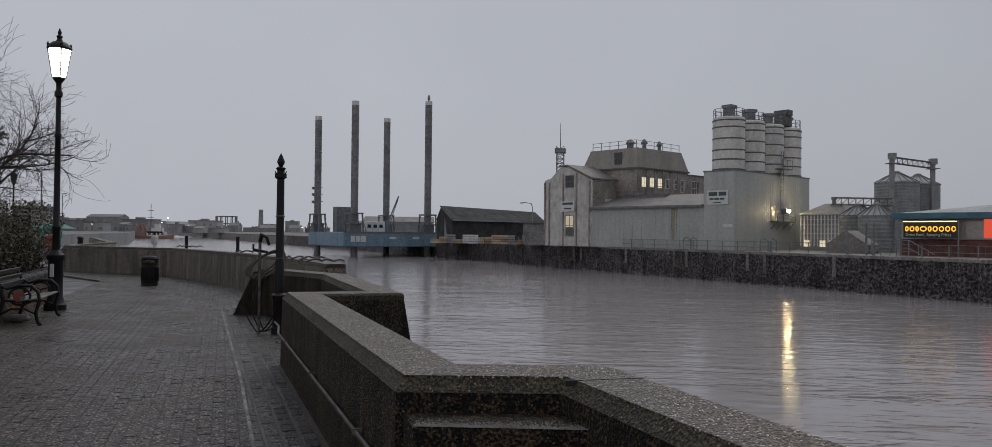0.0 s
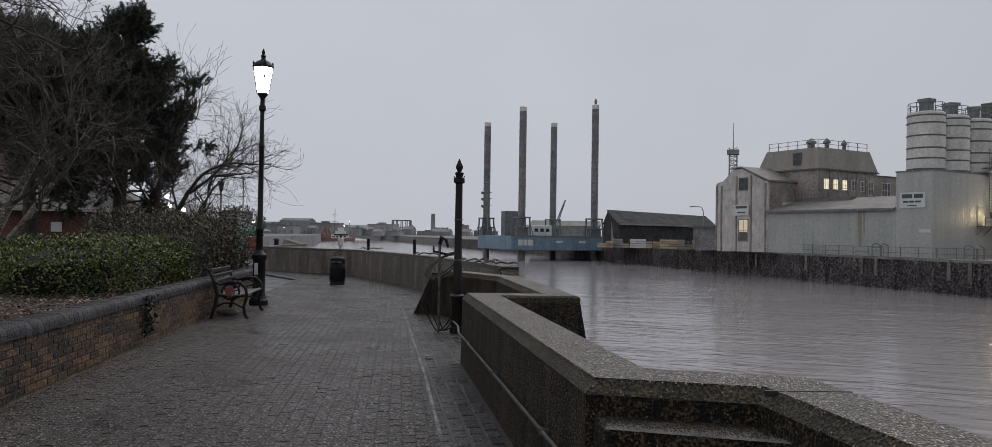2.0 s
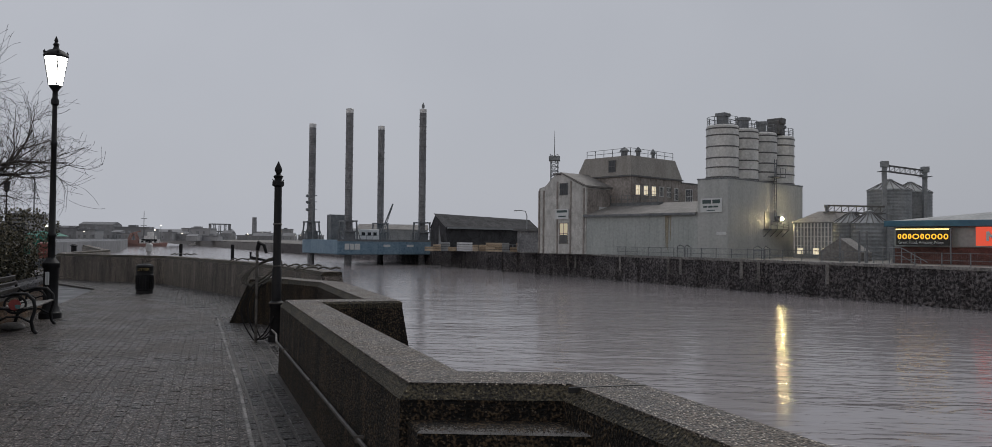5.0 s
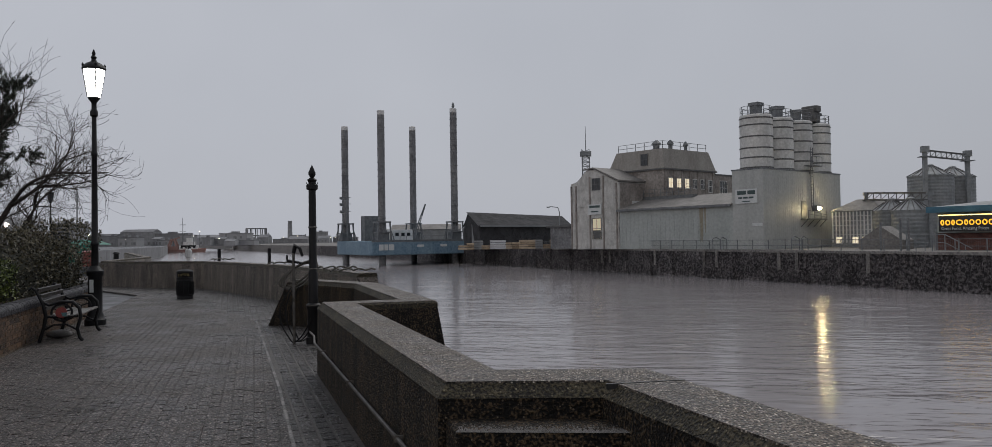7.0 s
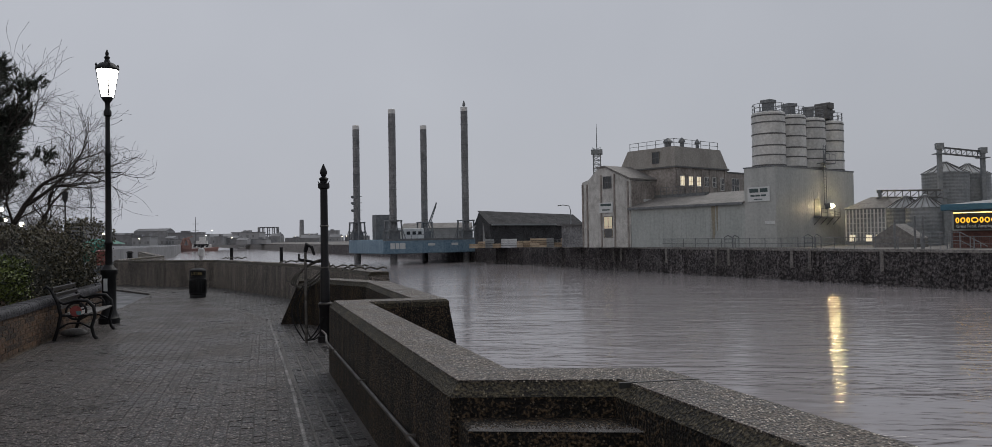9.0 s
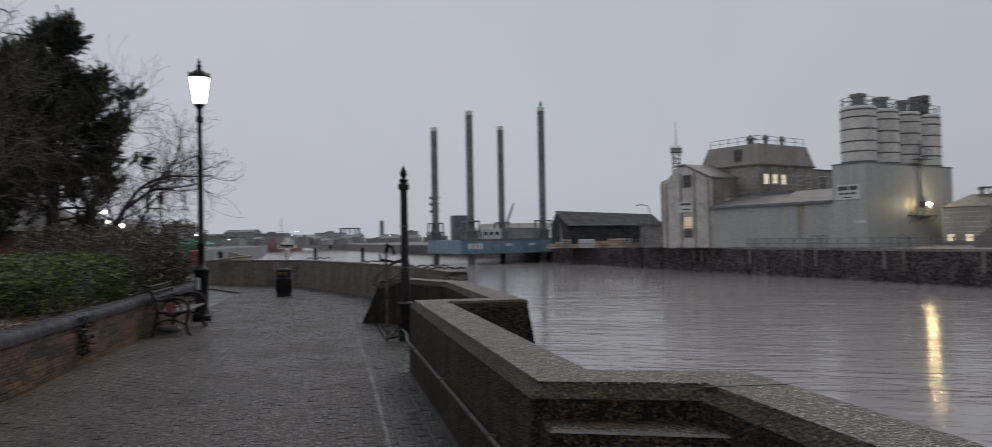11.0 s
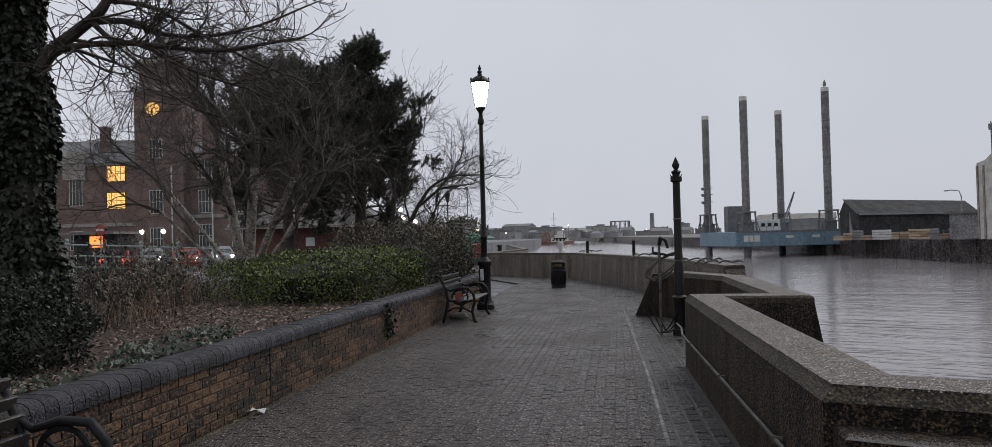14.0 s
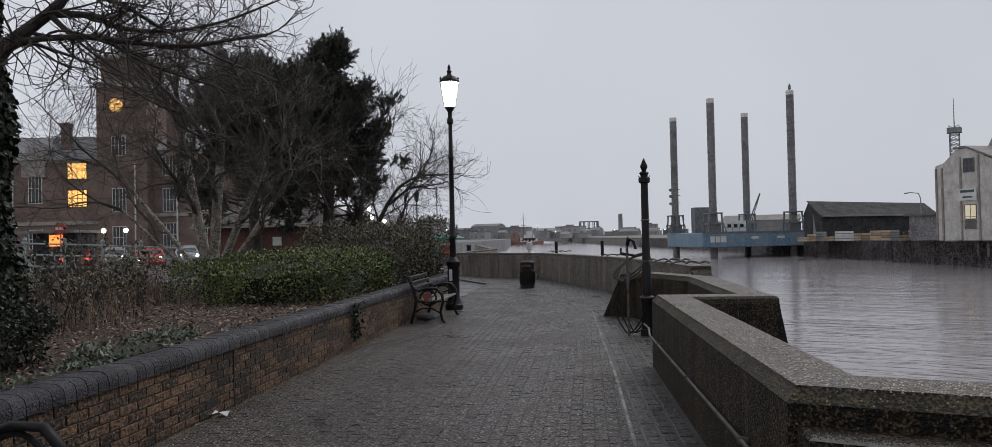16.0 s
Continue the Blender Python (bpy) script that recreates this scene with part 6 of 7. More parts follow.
# notice board, life ring post, bank marker lamps
nb = thing("slatted_sign", "dark slatted signboard on a thin post", "sign", pose(-15.56, 21.16, 0, 0, 0, 34))
part("pole", M().tube([(0, 0, 0), (0, 0, 2.25)], [0.045], 8), IRON, nb)
for i in range(6):
    part("slat", M().box(-0.42, -0.03, 1.5 + i * 0.11, -0.05, 0.03, 1.565 + i * 0.11), IRON, nb)
lr = thing("life_ring_post", "black post with red lifebuoy holder", "post", pose(-18.75, 26.75, 0))
part("pole", M().tube([(0, 0, 0), (0, 0, 2.1)], [0.045], 8), IRON, lr)
part("lifebuoy", M().lathe([(0.12, -0.3), (0.2, -0.28), (0.22, 0.25), (0.1, 0.3)], 10, (-0.22, 0, 1.0)), RED_PAINT, lr, "red lifebuoy case", smooth=40)
for i, p in enumerate(((-16.0, 31.0), (-13.4, 30.2))):
    d = thing("mooring_dolphin", "dark mooring post standing in the river", "post", pose(p[0], p[1], 0))
beacon = thing("river_beacon", "white-topped navigation beacon beyond the wall", "beacon", pose(-15.2, 27.2, 0))
part("stem", M().lathe([(0.07, -4.2), (0.07, 0.98), (0.12, 1.0), (0.12, 1.25), (0.05, 1.3)], 10), WHITE_PAINT, beacon)
part("crossbar", M().box(-0.28, -0.04, 1.38, 0.28, 0.04, 1.44).tube([(0, 0, 1.28), (0, 0, 1.4)], [0.03], 6), IRON, beacon)
for o in [o for o in scene.objects if o.name.startswith("mooring_dolphin")]:
    part("pile", M().tube([(0, 0, -5), (0, 0, 1.25)], [0.07], 8), IRON, o)
pont = thing("pontoon", "low dark timber pontoon moored beyond the wall", "pontoon", pose(-24.5, 36.5, 0, 0, 0, 40))
part("deck", M().box(-3.5, -1.0, -0.2, 3.5, 1.0, 0.55), STEEL_DARK, pont, bevel=0.05)
part("bollard", M().lathe([(0.14, 0.55), (0.12, 1.0), (0.18, 1.05), (0.1, 1.12)], 8), IRON, pont)


# ---- town side ----
def town(lat, dep, z=0.0):
    return Vector((0.16 + 0.847 * lat - 0.531 * dep, 0.45 + 0.531 * lat + 0.847 * dep, z))


TOWN = Matrix(((0.847, -0.531, 0, 0.16), (0.531, 0.847, 0, 0.45), (0, 0, 1, 0), (0, 0, 0, 1)))
hall = local(thing("town_hall", "brown brick town hall with clock tower and lit windows", "building"), TOWN)
Y = 110.0
part("wall", M().box(-76, Y, 0, -56.7, Y + 16, 13.9), TOWN_BRICK, hall)
part("wall", M().box(-56.7, Y + 0.5, 0, -36, Y + 16, 15.0), TOWN_BRICK, hall)
m = M().add([(-76.5, Y - 0.5, 13.9), (-56.5, Y - 0.5, 13.9), (-56.5, Y + 16, 13.9), (-76.5, Y + 16, 13.9), (-74, Y + 5, 17.9), (-58, Y + 5, 17.9), (-58, Y + 11, 17.9), (-74, Y + 11, 17.9)],
            [(3, 2, 1, 0), (4, 5, 6, 7), (0, 1, 5, 4), (1, 2, 6, 5), (2, 3, 7, 6), (3, 0, 4, 7)])
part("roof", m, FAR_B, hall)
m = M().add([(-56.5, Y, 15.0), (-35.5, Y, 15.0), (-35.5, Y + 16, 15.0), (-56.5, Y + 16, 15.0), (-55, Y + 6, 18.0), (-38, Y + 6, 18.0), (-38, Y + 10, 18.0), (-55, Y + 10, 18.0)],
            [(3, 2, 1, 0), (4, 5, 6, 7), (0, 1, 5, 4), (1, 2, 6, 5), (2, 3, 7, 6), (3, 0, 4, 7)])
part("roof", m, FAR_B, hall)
for z in (4.6, 13.5):
    part("stone_band", M().box(-76, Y - 0.2, z, -56.7, Y, z + 0.5), STONE, hall)
    part("stone_band", M().box(-56.6, Y + 0.3, z + 0.9, -36, Y + 0.5, z + 1.4), STONE, hall)
part("chimney", M().box(-63.8, Y + 2, 13.9, -62.8, Y + 3.4, 19.2).box(-63.95, Y + 1.8, 19.2, -62.65, Y + 3.6, 19.6), TOWN_BRICK, hall)
part("dormer", M().box(-68.2, Y - 0.3, 11.5, -64.8, Y + 2, 15.0).box(-67.6, Y - 0.3, 15.0, -65.4, Y + 1, 15.7), STONE, hall)
tw = part("clock_tower", M().box(-56.7, Y - 1.5, 0, -49.6, Y + 5.5, 24.6).box(-56.2, Y - 1.0, 24.6, -50.1, Y + 5.0, 28.3), TOWN_BRICK, hall, "square brick clock tower")
part("cornice", M().box(-57.0, Y - 1.8, 23.9, -49.3, Y + 5.8, 24.7).box(-56.5, Y - 1.3, 28.1, -49.8, Y + 5.3, 28.6), STONE, tw)
part("cupola", M().lathe([(2.3, 28.6), (2.3, 30.3), (2.5, 30.5), (2.0, 31.8), (1.0, 32.6), (0.3, 33.0), (0.1, 34.2)], 12, (-53.1, Y + 2, 0)), FAR_B, tw, smooth=40)
part("clock_face", M().tube([(-53.9, Y - 1.75, 21.3), (-53.9, Y - 1.5, 21.3)], [0.95], 20), WARM_WINDOW, tw, "glowing amber clock face")
ck = M()
for k in range(12):
    a = k * math.pi / 6
    ck.bar((-53.9 + 0.75 * math.cos(a), Y - 1.8, 21.3 + 0.75 * math.sin(a)), (-53.9 + 0.92 * math.cos(a), Y - 1.8, 21.3 + 0.92 * math.sin(a)), 0.09)
ck.bar((-53.9, Y - 1.82, 21.3), (-53.4, Y - 1.82, 21.6), 0.12).bar((-53.9, Y - 1.82, 21.3), (-54.0, Y - 1.82, 20.6), 0.1)
part("clock_hand", ck, IRON, tw)
part("turret", M().box(-47.2, Y - 0.5, 14, -45.4, Y + 1.5, 20.5).lathe([(0.9, 20.5), (1.1, 20.9), (0.05, 23.4)], 8, (-46.3, Y + 0.5, 0)), TOWN_BRICK, hall)
window(hall, -61.8, Y, 11.1, -58.9, 13.5, WARM_WINDOW, 3, frame_mat=IRON)
window(hall, -61.8, Y, 7.1, -58.9, 9.6, WARM_WINDOW, 3, frame_mat=IRON)
for x, z0, z1, yy in ((-67.4, 7.7, 12.2, Y), (-73.6, 7.7, 12.2, Y), (-67.4, 1.2, 4.0, Y), (-54.6, 6.2, 9.6, Y - 1.5), (-54.6, 14.2, 17.0, Y - 1.5), (-48.3, 6.2, 9.6, Y + 0.5), (-48.3, 11.4, 14.2, Y + 0.5), (-48.3, 1.2, 4.6, Y + 0.5), (-43.4, 6.2, 9.6, Y + 0.5), (-43.4, 1.2, 4.6, Y + 0.5), (-39.0, 1.2, 4.6, Y + 0.5), (-54.6, 1.0, 4.2, Y - 1.5)):
    window(hall, x, yy, z0, x + 2.0, z1, WINDOW_DARK, 3)
for x in (-51.3, -46.0, -69.6):
    part("downpipe", M().bar((x, Y - 1.6 if x > -56 and x < -50 else Y - 0.1, 0), (x, Y - 1.6 if x > -56 and x < -50 else Y - 0.1, 13), 0.16), WHITE_PAINT, hall)
side = local(thing("town_building", "grey stone-fronted offices beside the town hall", "building"), TOWN)
part("wall", M().box(-112, Y + 4, 0, -77, Y + 18, 12.2), TOWN_BRICK, side)
part("roof", M().add([(-112.5, Y + 3.5, 12.2), (-76.5, Y + 3.5, 12.2), (-76.5, Y + 18, 12.2), (-112.5, Y + 18, 12.2), (-110, Y + 9, 15.6), (-79, Y + 9, 15.6), (-79, Y + 12, 15.6), (-110, Y + 12, 15.6)],
                     [(3, 2, 1, 0), (4, 5, 6, 7), (0, 1, 5, 4), (1, 2, 6, 5), (2, 3, 7, 6), (3, 0, 4, 7)]), FAR_B, side)
for i in range(8):
    for z0 in (1.5, 7.0):
        window(side, -110 + i * 4.1, Y + 4, z0, -108.2 + i * 4.1, z0 + 2.8, WINDOW_DARK, 2)
row = local(thing("quayside_houses", "row of brown brick quayside houses", "building"), TOWN)
part("wall", M().box(-35.8, Y + 2, 0, -14, Y + 14, 3.4), TOWN_BRICK, row)
part("roof", M().add([(-36, Y + 1.6, 3.4), (-13.6, Y + 1.6, 3.4), (-13.6, Y + 14, 3.4), (-36, Y + 14, 3.4), (-36, Y + 7, 5.2), (-13.6, Y + 7, 5.2), (-13.6, Y + 9, 5.2), (-36, Y + 9, 5.2)],
                     [(3, 2, 1, 0), (4, 5, 6, 7), (0, 1, 5, 4), (1, 2, 6, 5), (2, 3, 7, 6), (3, 0, 4, 7)]), FAR_B, row)
for i in range(5):
    for z0 in (0.9,):
        window(row, -34.6 + i * 4.1, Y + 2, z0, -33.0 + i * 4.1, z0 + 2.2, WINDOW_DARK, 2)

# small brick pavilion under the pines
HUT = Matrix(((0.807, -0.59, 0, -29.9), (0.59, 0.807, 0, 23.0), (0, 0, 1, 0), (0, 0, 0, 1)))
pav = local(thing("brick_pavilion", "small red-brick pavilion with slate hipped roof", "building"), HUT)
part("wall", M().box(0.2, 0, 0, 6.3, 5, 2.3), RED_BRICK, pav)
m = M().add([(-0.4, -0.5, 2.25), (6.9, -0.5, 2.25), (6.9, 5.5, 2.25), (-0.4, 5.5, 2.25), (2.0, 2.4, 3.9), (4.6, 2.4, 3.9), (4.6, 2.6, 3.9), (2.0, 2.6, 3.9)],
            [(3, 2, 1, 0), (4, 5, 6, 7), (0, 1, 5, 4), (1, 2, 6, 5), (2, 3, 7, 6), (3, 0, 4, 7)])
part("hip_roof", m, DARK_SLATE, pav)
part("gutter", M().box(-0.45, -0.58, 2.19, 6.95, -0.5, 2.27), STONE, pav)
part("notice", M().box(3.1, -0.06, 1.35, 3.5, 0, 1.75), SIGN_WHITE, pav)
part("door", M().box(4.7, -0.05, 0, 5.6, 0, 2.0), IRON, pav)
rs = random.Random(3)
for i in range(11):
    t0 = i / 11
    for j in range(int(26 * (1 - t0 * 0.62))):
        w = 7.3 - 4.7 * t0
        x0 = -0.4 + 2.4 * t0 + j * 0.28 + (0.14 if i % 2 else 0)
        if x0 > -0.4 + 2.4 * t0 + w - 0.28:
            continue
        sm = M()
        y0, z0 = -0.52 + 2.9 * t0, 2.27 + 1.65 * t0
        sm.add([(x0, y0, z0), (x0 + 0.27, y0, z0), (x0 + 0.27, y0 + 0.29, z0 + 0.175), (x0, y0 + 0.29, z0 + 0.175), (x0, y0, z0 + 0.02), (x0 + 0.27, y0, z0 + 0.02), (x0 + 0.27, y0 + 0.29, z0 + 0.18), (x0, y0 + 0.29, z0 + 0.18)],
               [(3, 2, 1, 0), (4, 5, 6, 7), (0, 1, 5, 4), (1, 2, 6, 5), (2, 3, 7, 6), (3, 0, 4, 7)])
        part("slate", sm, DARK_SLATE, pav)

# painted railings at the back of the bed
rail_line = [(Vector((-28.6, 11.0, 0.3)), 1.8), (Vector((-24.55, 13.8, 0.3)), 1.6), (Vector((-21.58, 15.83, 0.3)), 1.4), (Vector((-20.93, 16.28, 0.3)), 1.18)]
railing = thing("railing", "pale green painted cast-iron railings", "railing")
for (a, top_a), (b, top_b) in zip(rail_line, rail_line[1:]):
    count = max(1, round((b - a).length / 1.2))
    for i in range(count + 1):
        p, top = a.lerp(b, i / count), top_a + (top_b - top_a) * i / count
        part("post", M().lathe([(0.07, 0), (0.07, 0.15), (0.05, 0.17), (0.045, top - 0.32), (0.075, top - 0.3), (0.075, top - 0.26), (0.05, top - 0.24), (0.075, top - 0.18), (0.05, top - 0.12), (0.01, top - 0.1)], 8, p), TEAL_RAIL, railing)
    for drop in (0.0, 0.36, 0.72):
        part("rail", M().tube([a + UP * (top_a - 0.3 - drop), b + UP * (top_b - 0.3 - drop)], [0.032], 6), TEAL_RAIL, railing)
    for i in range(count * 4):
        p, top = a.lerp(b, i / (count * 4)), top_a + (top_b - top_a) * i / (count * 4)
        part("baluster", M().bar(p + UP * (top - 1.02), p + UP * (top - 0.66), 0.022), TEAL_RAIL, railing)


def car(where, turn, paint, label, lamps, van=False):
    root = thing("car", label, "car", Matrix.Translation(where) @ pose(0, 0, 0, 0, 0, turn))
    h = 2.0 if van else 1.45
    side_profile = [(-2.1, 0.35), (-2.15, 0.75), (-1.95, 0.95 if not van else 1.9), (-1.4, h - 0.05), (0.35, h), (1.1, 0.98 if not van else 1.25), (2.0, 0.82), (2.12, 0.5), (2.05, 0.3)]
    n = len(side_profile)
    m = M().add([(x, -0.82 if z < 1.05 else -0.66, z) for x, z in side_profile] + [(x, 0.82 if z < 1.05 else 0.66, z) for x, z in side_profile],
                [tuple(range(n - 1, -1, -1)), tuple(range(n, 2 * n))] + [(i, (i + 1) % n, (i + 1) % n + n, i + n) for i in range(n)])
    part("body", m, paint, root, bevel=0.05)
    part("windscreen", M().add([(0.42, -0.6, h - 0.06), (0.42, 0.6, h - 0.06), (1.08, 0.66, 1.02), (1.08, -0.66, 1.02)], [(0, 1, 2, 3)]), WINDOW_DARK, root)
    part("side_window", M().box(-1.4, -0.76, 0.98, 0.5, -0.7, h - 0.14), WINDOW_DARK, root)
    part("side_window", M().box(-1.4, 0.7, 0.98, 0.5, 0.76, h - 0.14), WINDOW_DARK, root)
    for x in (-1.3, 1.3):
        for y in (-0.78, 0.78):
            w = part("wheel", M().tube([(x, y - 0.1, 0.31), (x, y + 0.1, 0.31)], [0.31], 16), RUBBER, root)
            part("rim", M().tube([(x, y - 0.11, 0.31), (x, y + 0.11, 0.31)], [0.18], 12), GALV, w)
    for y in (-0.6, 0.6):
        part("headlight", M().lathe([(0.02, -0.13), (0.14, 0), (0.02, 0.13)], 10, (2.1, y, 0.72)), STREET_GLOW if lamps == "white" else WINDOW_DARK, root)
        part("tail_light", M().box(-2.18, y - 0.14, 0.75, -2.1, y + 0.14, 0.9), RED_GLOW if lamps == "red" else CAR_RED, root)
    return root


TH = math.degrees(math.atan2(0.531, 0.847))
car(V3((-44.9, 30.2, -0.06)), -33, CAR_RED, "dull red car with bright headlights on the road", "white")
car(V3((-52.3, 32.4, -0.06)), -36, CAR_GREY, "silver car with headlights behind the red car", "white")
car(V3((-45.6, 26.2, -0.06)), 140, CAR_RED, "red car with lit tail lights at the junction", "red")
car(V3((-50.4, 41.0, -0.06)), TH + 70, CAR_GREY, "grey car with tail lights beyond the pavilion", "red")
car(V3((-51.7, 37.7, -0.06)), -30, CAR_GREY, "grey car with headlights under the trees", "white")
car(town(-27.5, 40, -0.06), TH - 95, CAR_GREY, "grey car with headlights near the junction", "white")

ne = thing("no_entry_sign", "round red no-entry sign on a grey post", "sign", Matrix.Translation((-39.54, 21.69, 0)) @ pose(0, 0, 0, 0, 0, TH))
part("pole", M().tube([(0, 0.06, 0), (0, 0.06, 2.75)], [0.04], 8), GALV, ne)
part("disc", M().tube([(0, 0, 2.45), (0, 0.03, 2.45)], [0.3], 24), CAR_RED, ne, "red disc")
part("bar", M().box(-0.22, -0.02, 2.39, 0.22, -0.004, 2.51), SIGN_WHITE, ne)
kiosk = thing("lit_kiosk", "small dark kiosk with glowing amber window", "kiosk", Matrix.Translation((-44.7, 24.2, 0)) @ pose(0, 0, 0, 0, 0, TH))
part("wall", M().box(-1.3, 0, 0, 1.3, 2, 2.3), DARK_SHEET, kiosk)
part("canopy", M().box(-1.8, -0.8, 2.3, 1.5, 2.2, 2.45), SLATE, kiosk)
part("lit_window", M().box(-0.35, -0.05, 1.55, 0.4, 0.0, 2.2), ORANGE_GLOW, kiosk)
sg = thing("traffic_signal", "traffic light showing green", "signal", Matrix.Translation(town(-30.5, 42, 0)) @ pose(0, 0, 0, 0, 0, TH))
part("pole", M().tube([(0, 0.1, 0), (0, 0.1, 3.2)], [0.06], 8), STEEL_DARK, sg)
part("head", M().box(-0.17, -0.1, 2.2, 0.17, 0.1, 3.2), IRON, sg, bevel=0.02)
part("green_lens", M().lathe([(0.02, -0.11), (0.11, 0), (0.02, 0.11)], 10, (0, -0.12, 2.4)), GREEN_GLOW, sg)


def street_light(where, h, label="lit globe street lamp on a slim column"):
    root = thing("street_lamp", label, "lamp", Matrix.Translation(where), group="lit street lamps")
    part("column", M().lathe([(0.09, 0), (0.06, 0.8), (0.045, h - 0.2), (0.07, h - 0.15)], 8), STEEL_DARK, root)
    part("globe", M().lathe([(0.03, -0.14), (0.12, -0.08), (0.14, 0.0), (0.12, 0.08), (0.03, 0.14)], 10, (0, 0, h)), STREET_GLOW, root)
    return root


for x, y, h in ((-45.34, 27.42, 2.44), (-44.23, 28.18, 2.44), (-49.7, 24.4, 2.8), (-36.64, 41.83, 3.7), (-36.5, 41.93, 3.1), (-35.8, 42.44, 2.8), (-66.0, 91.6, 2.75)):
    street_light(V3((x, y, 0)), h)
pl = thing("lamp_column", "slim unlit lighting column", "lamp", Matrix.Translation((-78.05, 110, 0)))
part("column", M().tube([(0, 0, 0), (0, 0, 6.6), (0.25, 0, 6.8), (0.7, 0, 6.8)], [0.07, 0.05, 0.045, 0.04], 6), STEEL_DARK, pl)

# boats, hoarding and the skyline down the river
hoard = thing("green_hoarding", "green sheeted hoarding beyond the wall", "hoarding", Matrix.Translation(far(-32.6, 60)))
part("sheet", M().box(-1.5, 0, -0.1, 1.3, 0.2, 1.5).add([(-1.5, 0, 1.5), (1.3, 0, 1.5), (1.3, 2, 1.5), (-1.5, 2, 1.5), (-0.8, 1, 1.9), (0.7, 1, 1.9)], [(0, 1, 5, 4), (2, 3, 4, 5), (1, 2, 5), (3, 0, 4)]), GREEN_TARP, hoard)


def boat(where, turn, length, hull_mat, label, mast):
    root = thing("boat", label, "boat", Matrix.Translation(where) @ pose(0, 0, 0, 0, 0, turn), group="moored boats")
    k = length / 2
    m = M()
    ring = [(-k, -0.16 * k), (-k, 0.16 * k), (0.4 * k, 0.22 * k), (k, 0), (0.4 * k, -0.22 * k)]
    m.add([(x * 0.92, y * 0.75, -0.3) for x, y in ring] + [(x, y, 0.14 * k + (0.06 * k if x > 0.5 * k else 0)) for x, y in ring],
          [tuple(range(4, -1, -1)), tuple(range(5, 10))] + [(i, (i + 1) % 5, (i + 1) % 5 + 5, i + 5) for i in range(5)])
    part("hull", m, hull_mat, root)
    cab = part("wheelhouse", M().box(-0.3 * k, -0.14 * k, 0.13 * k, 0.6 * k, 0.14 * k, 0.34 * k).box(-0.1 * k, -0.12 * k, 0.34 * k, 0.42 * k, 0.12 * k, 0.52 * k).box(0.05 * k, -0.1 * k, 0.52 * k, 0.34 * k, 0.1 * k, 0.7 * k), WHITE_PAINT, root, bevel=0.04)
    for i in range(4):
        part("cabin_window", M().box((-0.22 + i * 0.2) * k, -0.145 * k, 0.19 * k, (-0.1 + i * 0.2) * k, -0.14 * k, 0.26 * k), WINDOW_DARK, cab)
    ms = M().tube([(-0.15 * k, 0, 0.45 * k), (-0.15 * k, 0, mast)], [0.02 * k, 0.012 * k], 6)
    for f in (0.6, 0.8):
        ms.bar((-0.15 * k, -0.1 * k, mast * f), (-0.15 * k, 0.1 * k, mast * f), 0.02 * k)
        ms.bar((-0.3 * k, 0, mast * f), (0.0, 0, mast * f), 0.02 * k)
    part("mast", ms, STEEL_DARK, root)
    if hull_mat is not WHITE_PAINT:
        gantry = M()
        for y in (-0.14 * k, 0.14 * k):
            gantry.bar((-0.9 * k, y, 0.13 * k), (-0.7 * k, y, 0.62 * k), 0.06 * k)
            gantry.bar((-0.35 * k, y, 0.13 * k), (-0.55 * k, y, 0.66 * k), 0.06 * k)
        gantry.bar((-0.7 * k, -0.14 * k, 0.62 * k), (-0.7 * k, 0.14 * k, 0.62 * k), 0.06 * k)
        gantry.bar((-0.74 * k, 0, 0.62 * k), (-0.3 * k, 0, 0.74 * k), 0.05 * k)
        gantry.box(-0.85 * k, -0.1 * k, 0.13 * k, -0.4 * k, 0.1 * k, 0.3 * k)
        part("gantry", gantry, hull_mat, root, "haze-muted red deck gantry")
    return root


boat(far(-186.5, 460, -4.0), 12, 24, FAR_RED, "haze-muted red-hulled white workboat moored at the quay", 20.5)
boat(far(-193, 565, -4.0), 5, 13, WHITE_PAINT, "white motor yacht moored down the river", 7)
boat(V3((-54.0, 73.1, -4.0)), 130, 9, RED_PAINT, "red fishing boat with tall mast", 11.6)
for lat, dep, z in ((-149, 384, 4.5), (-152, 384, 2.3), (-178, 640, 2.2), (-182, 700, 4.0), (-170, 470, 1.2), (-213, 440, 1.5), (-235, 470, 2.0), (-131, 620, 1.5), (-117, 600, 1.5), (-139, 640, 1.6), (-221, 460, 1.4)):
    street_light(far(lat, dep, -0.4), z + 3.0, "distant lit quay lamp") .scale = (2.2, 2.2, 1)

rb = random.Random(14)


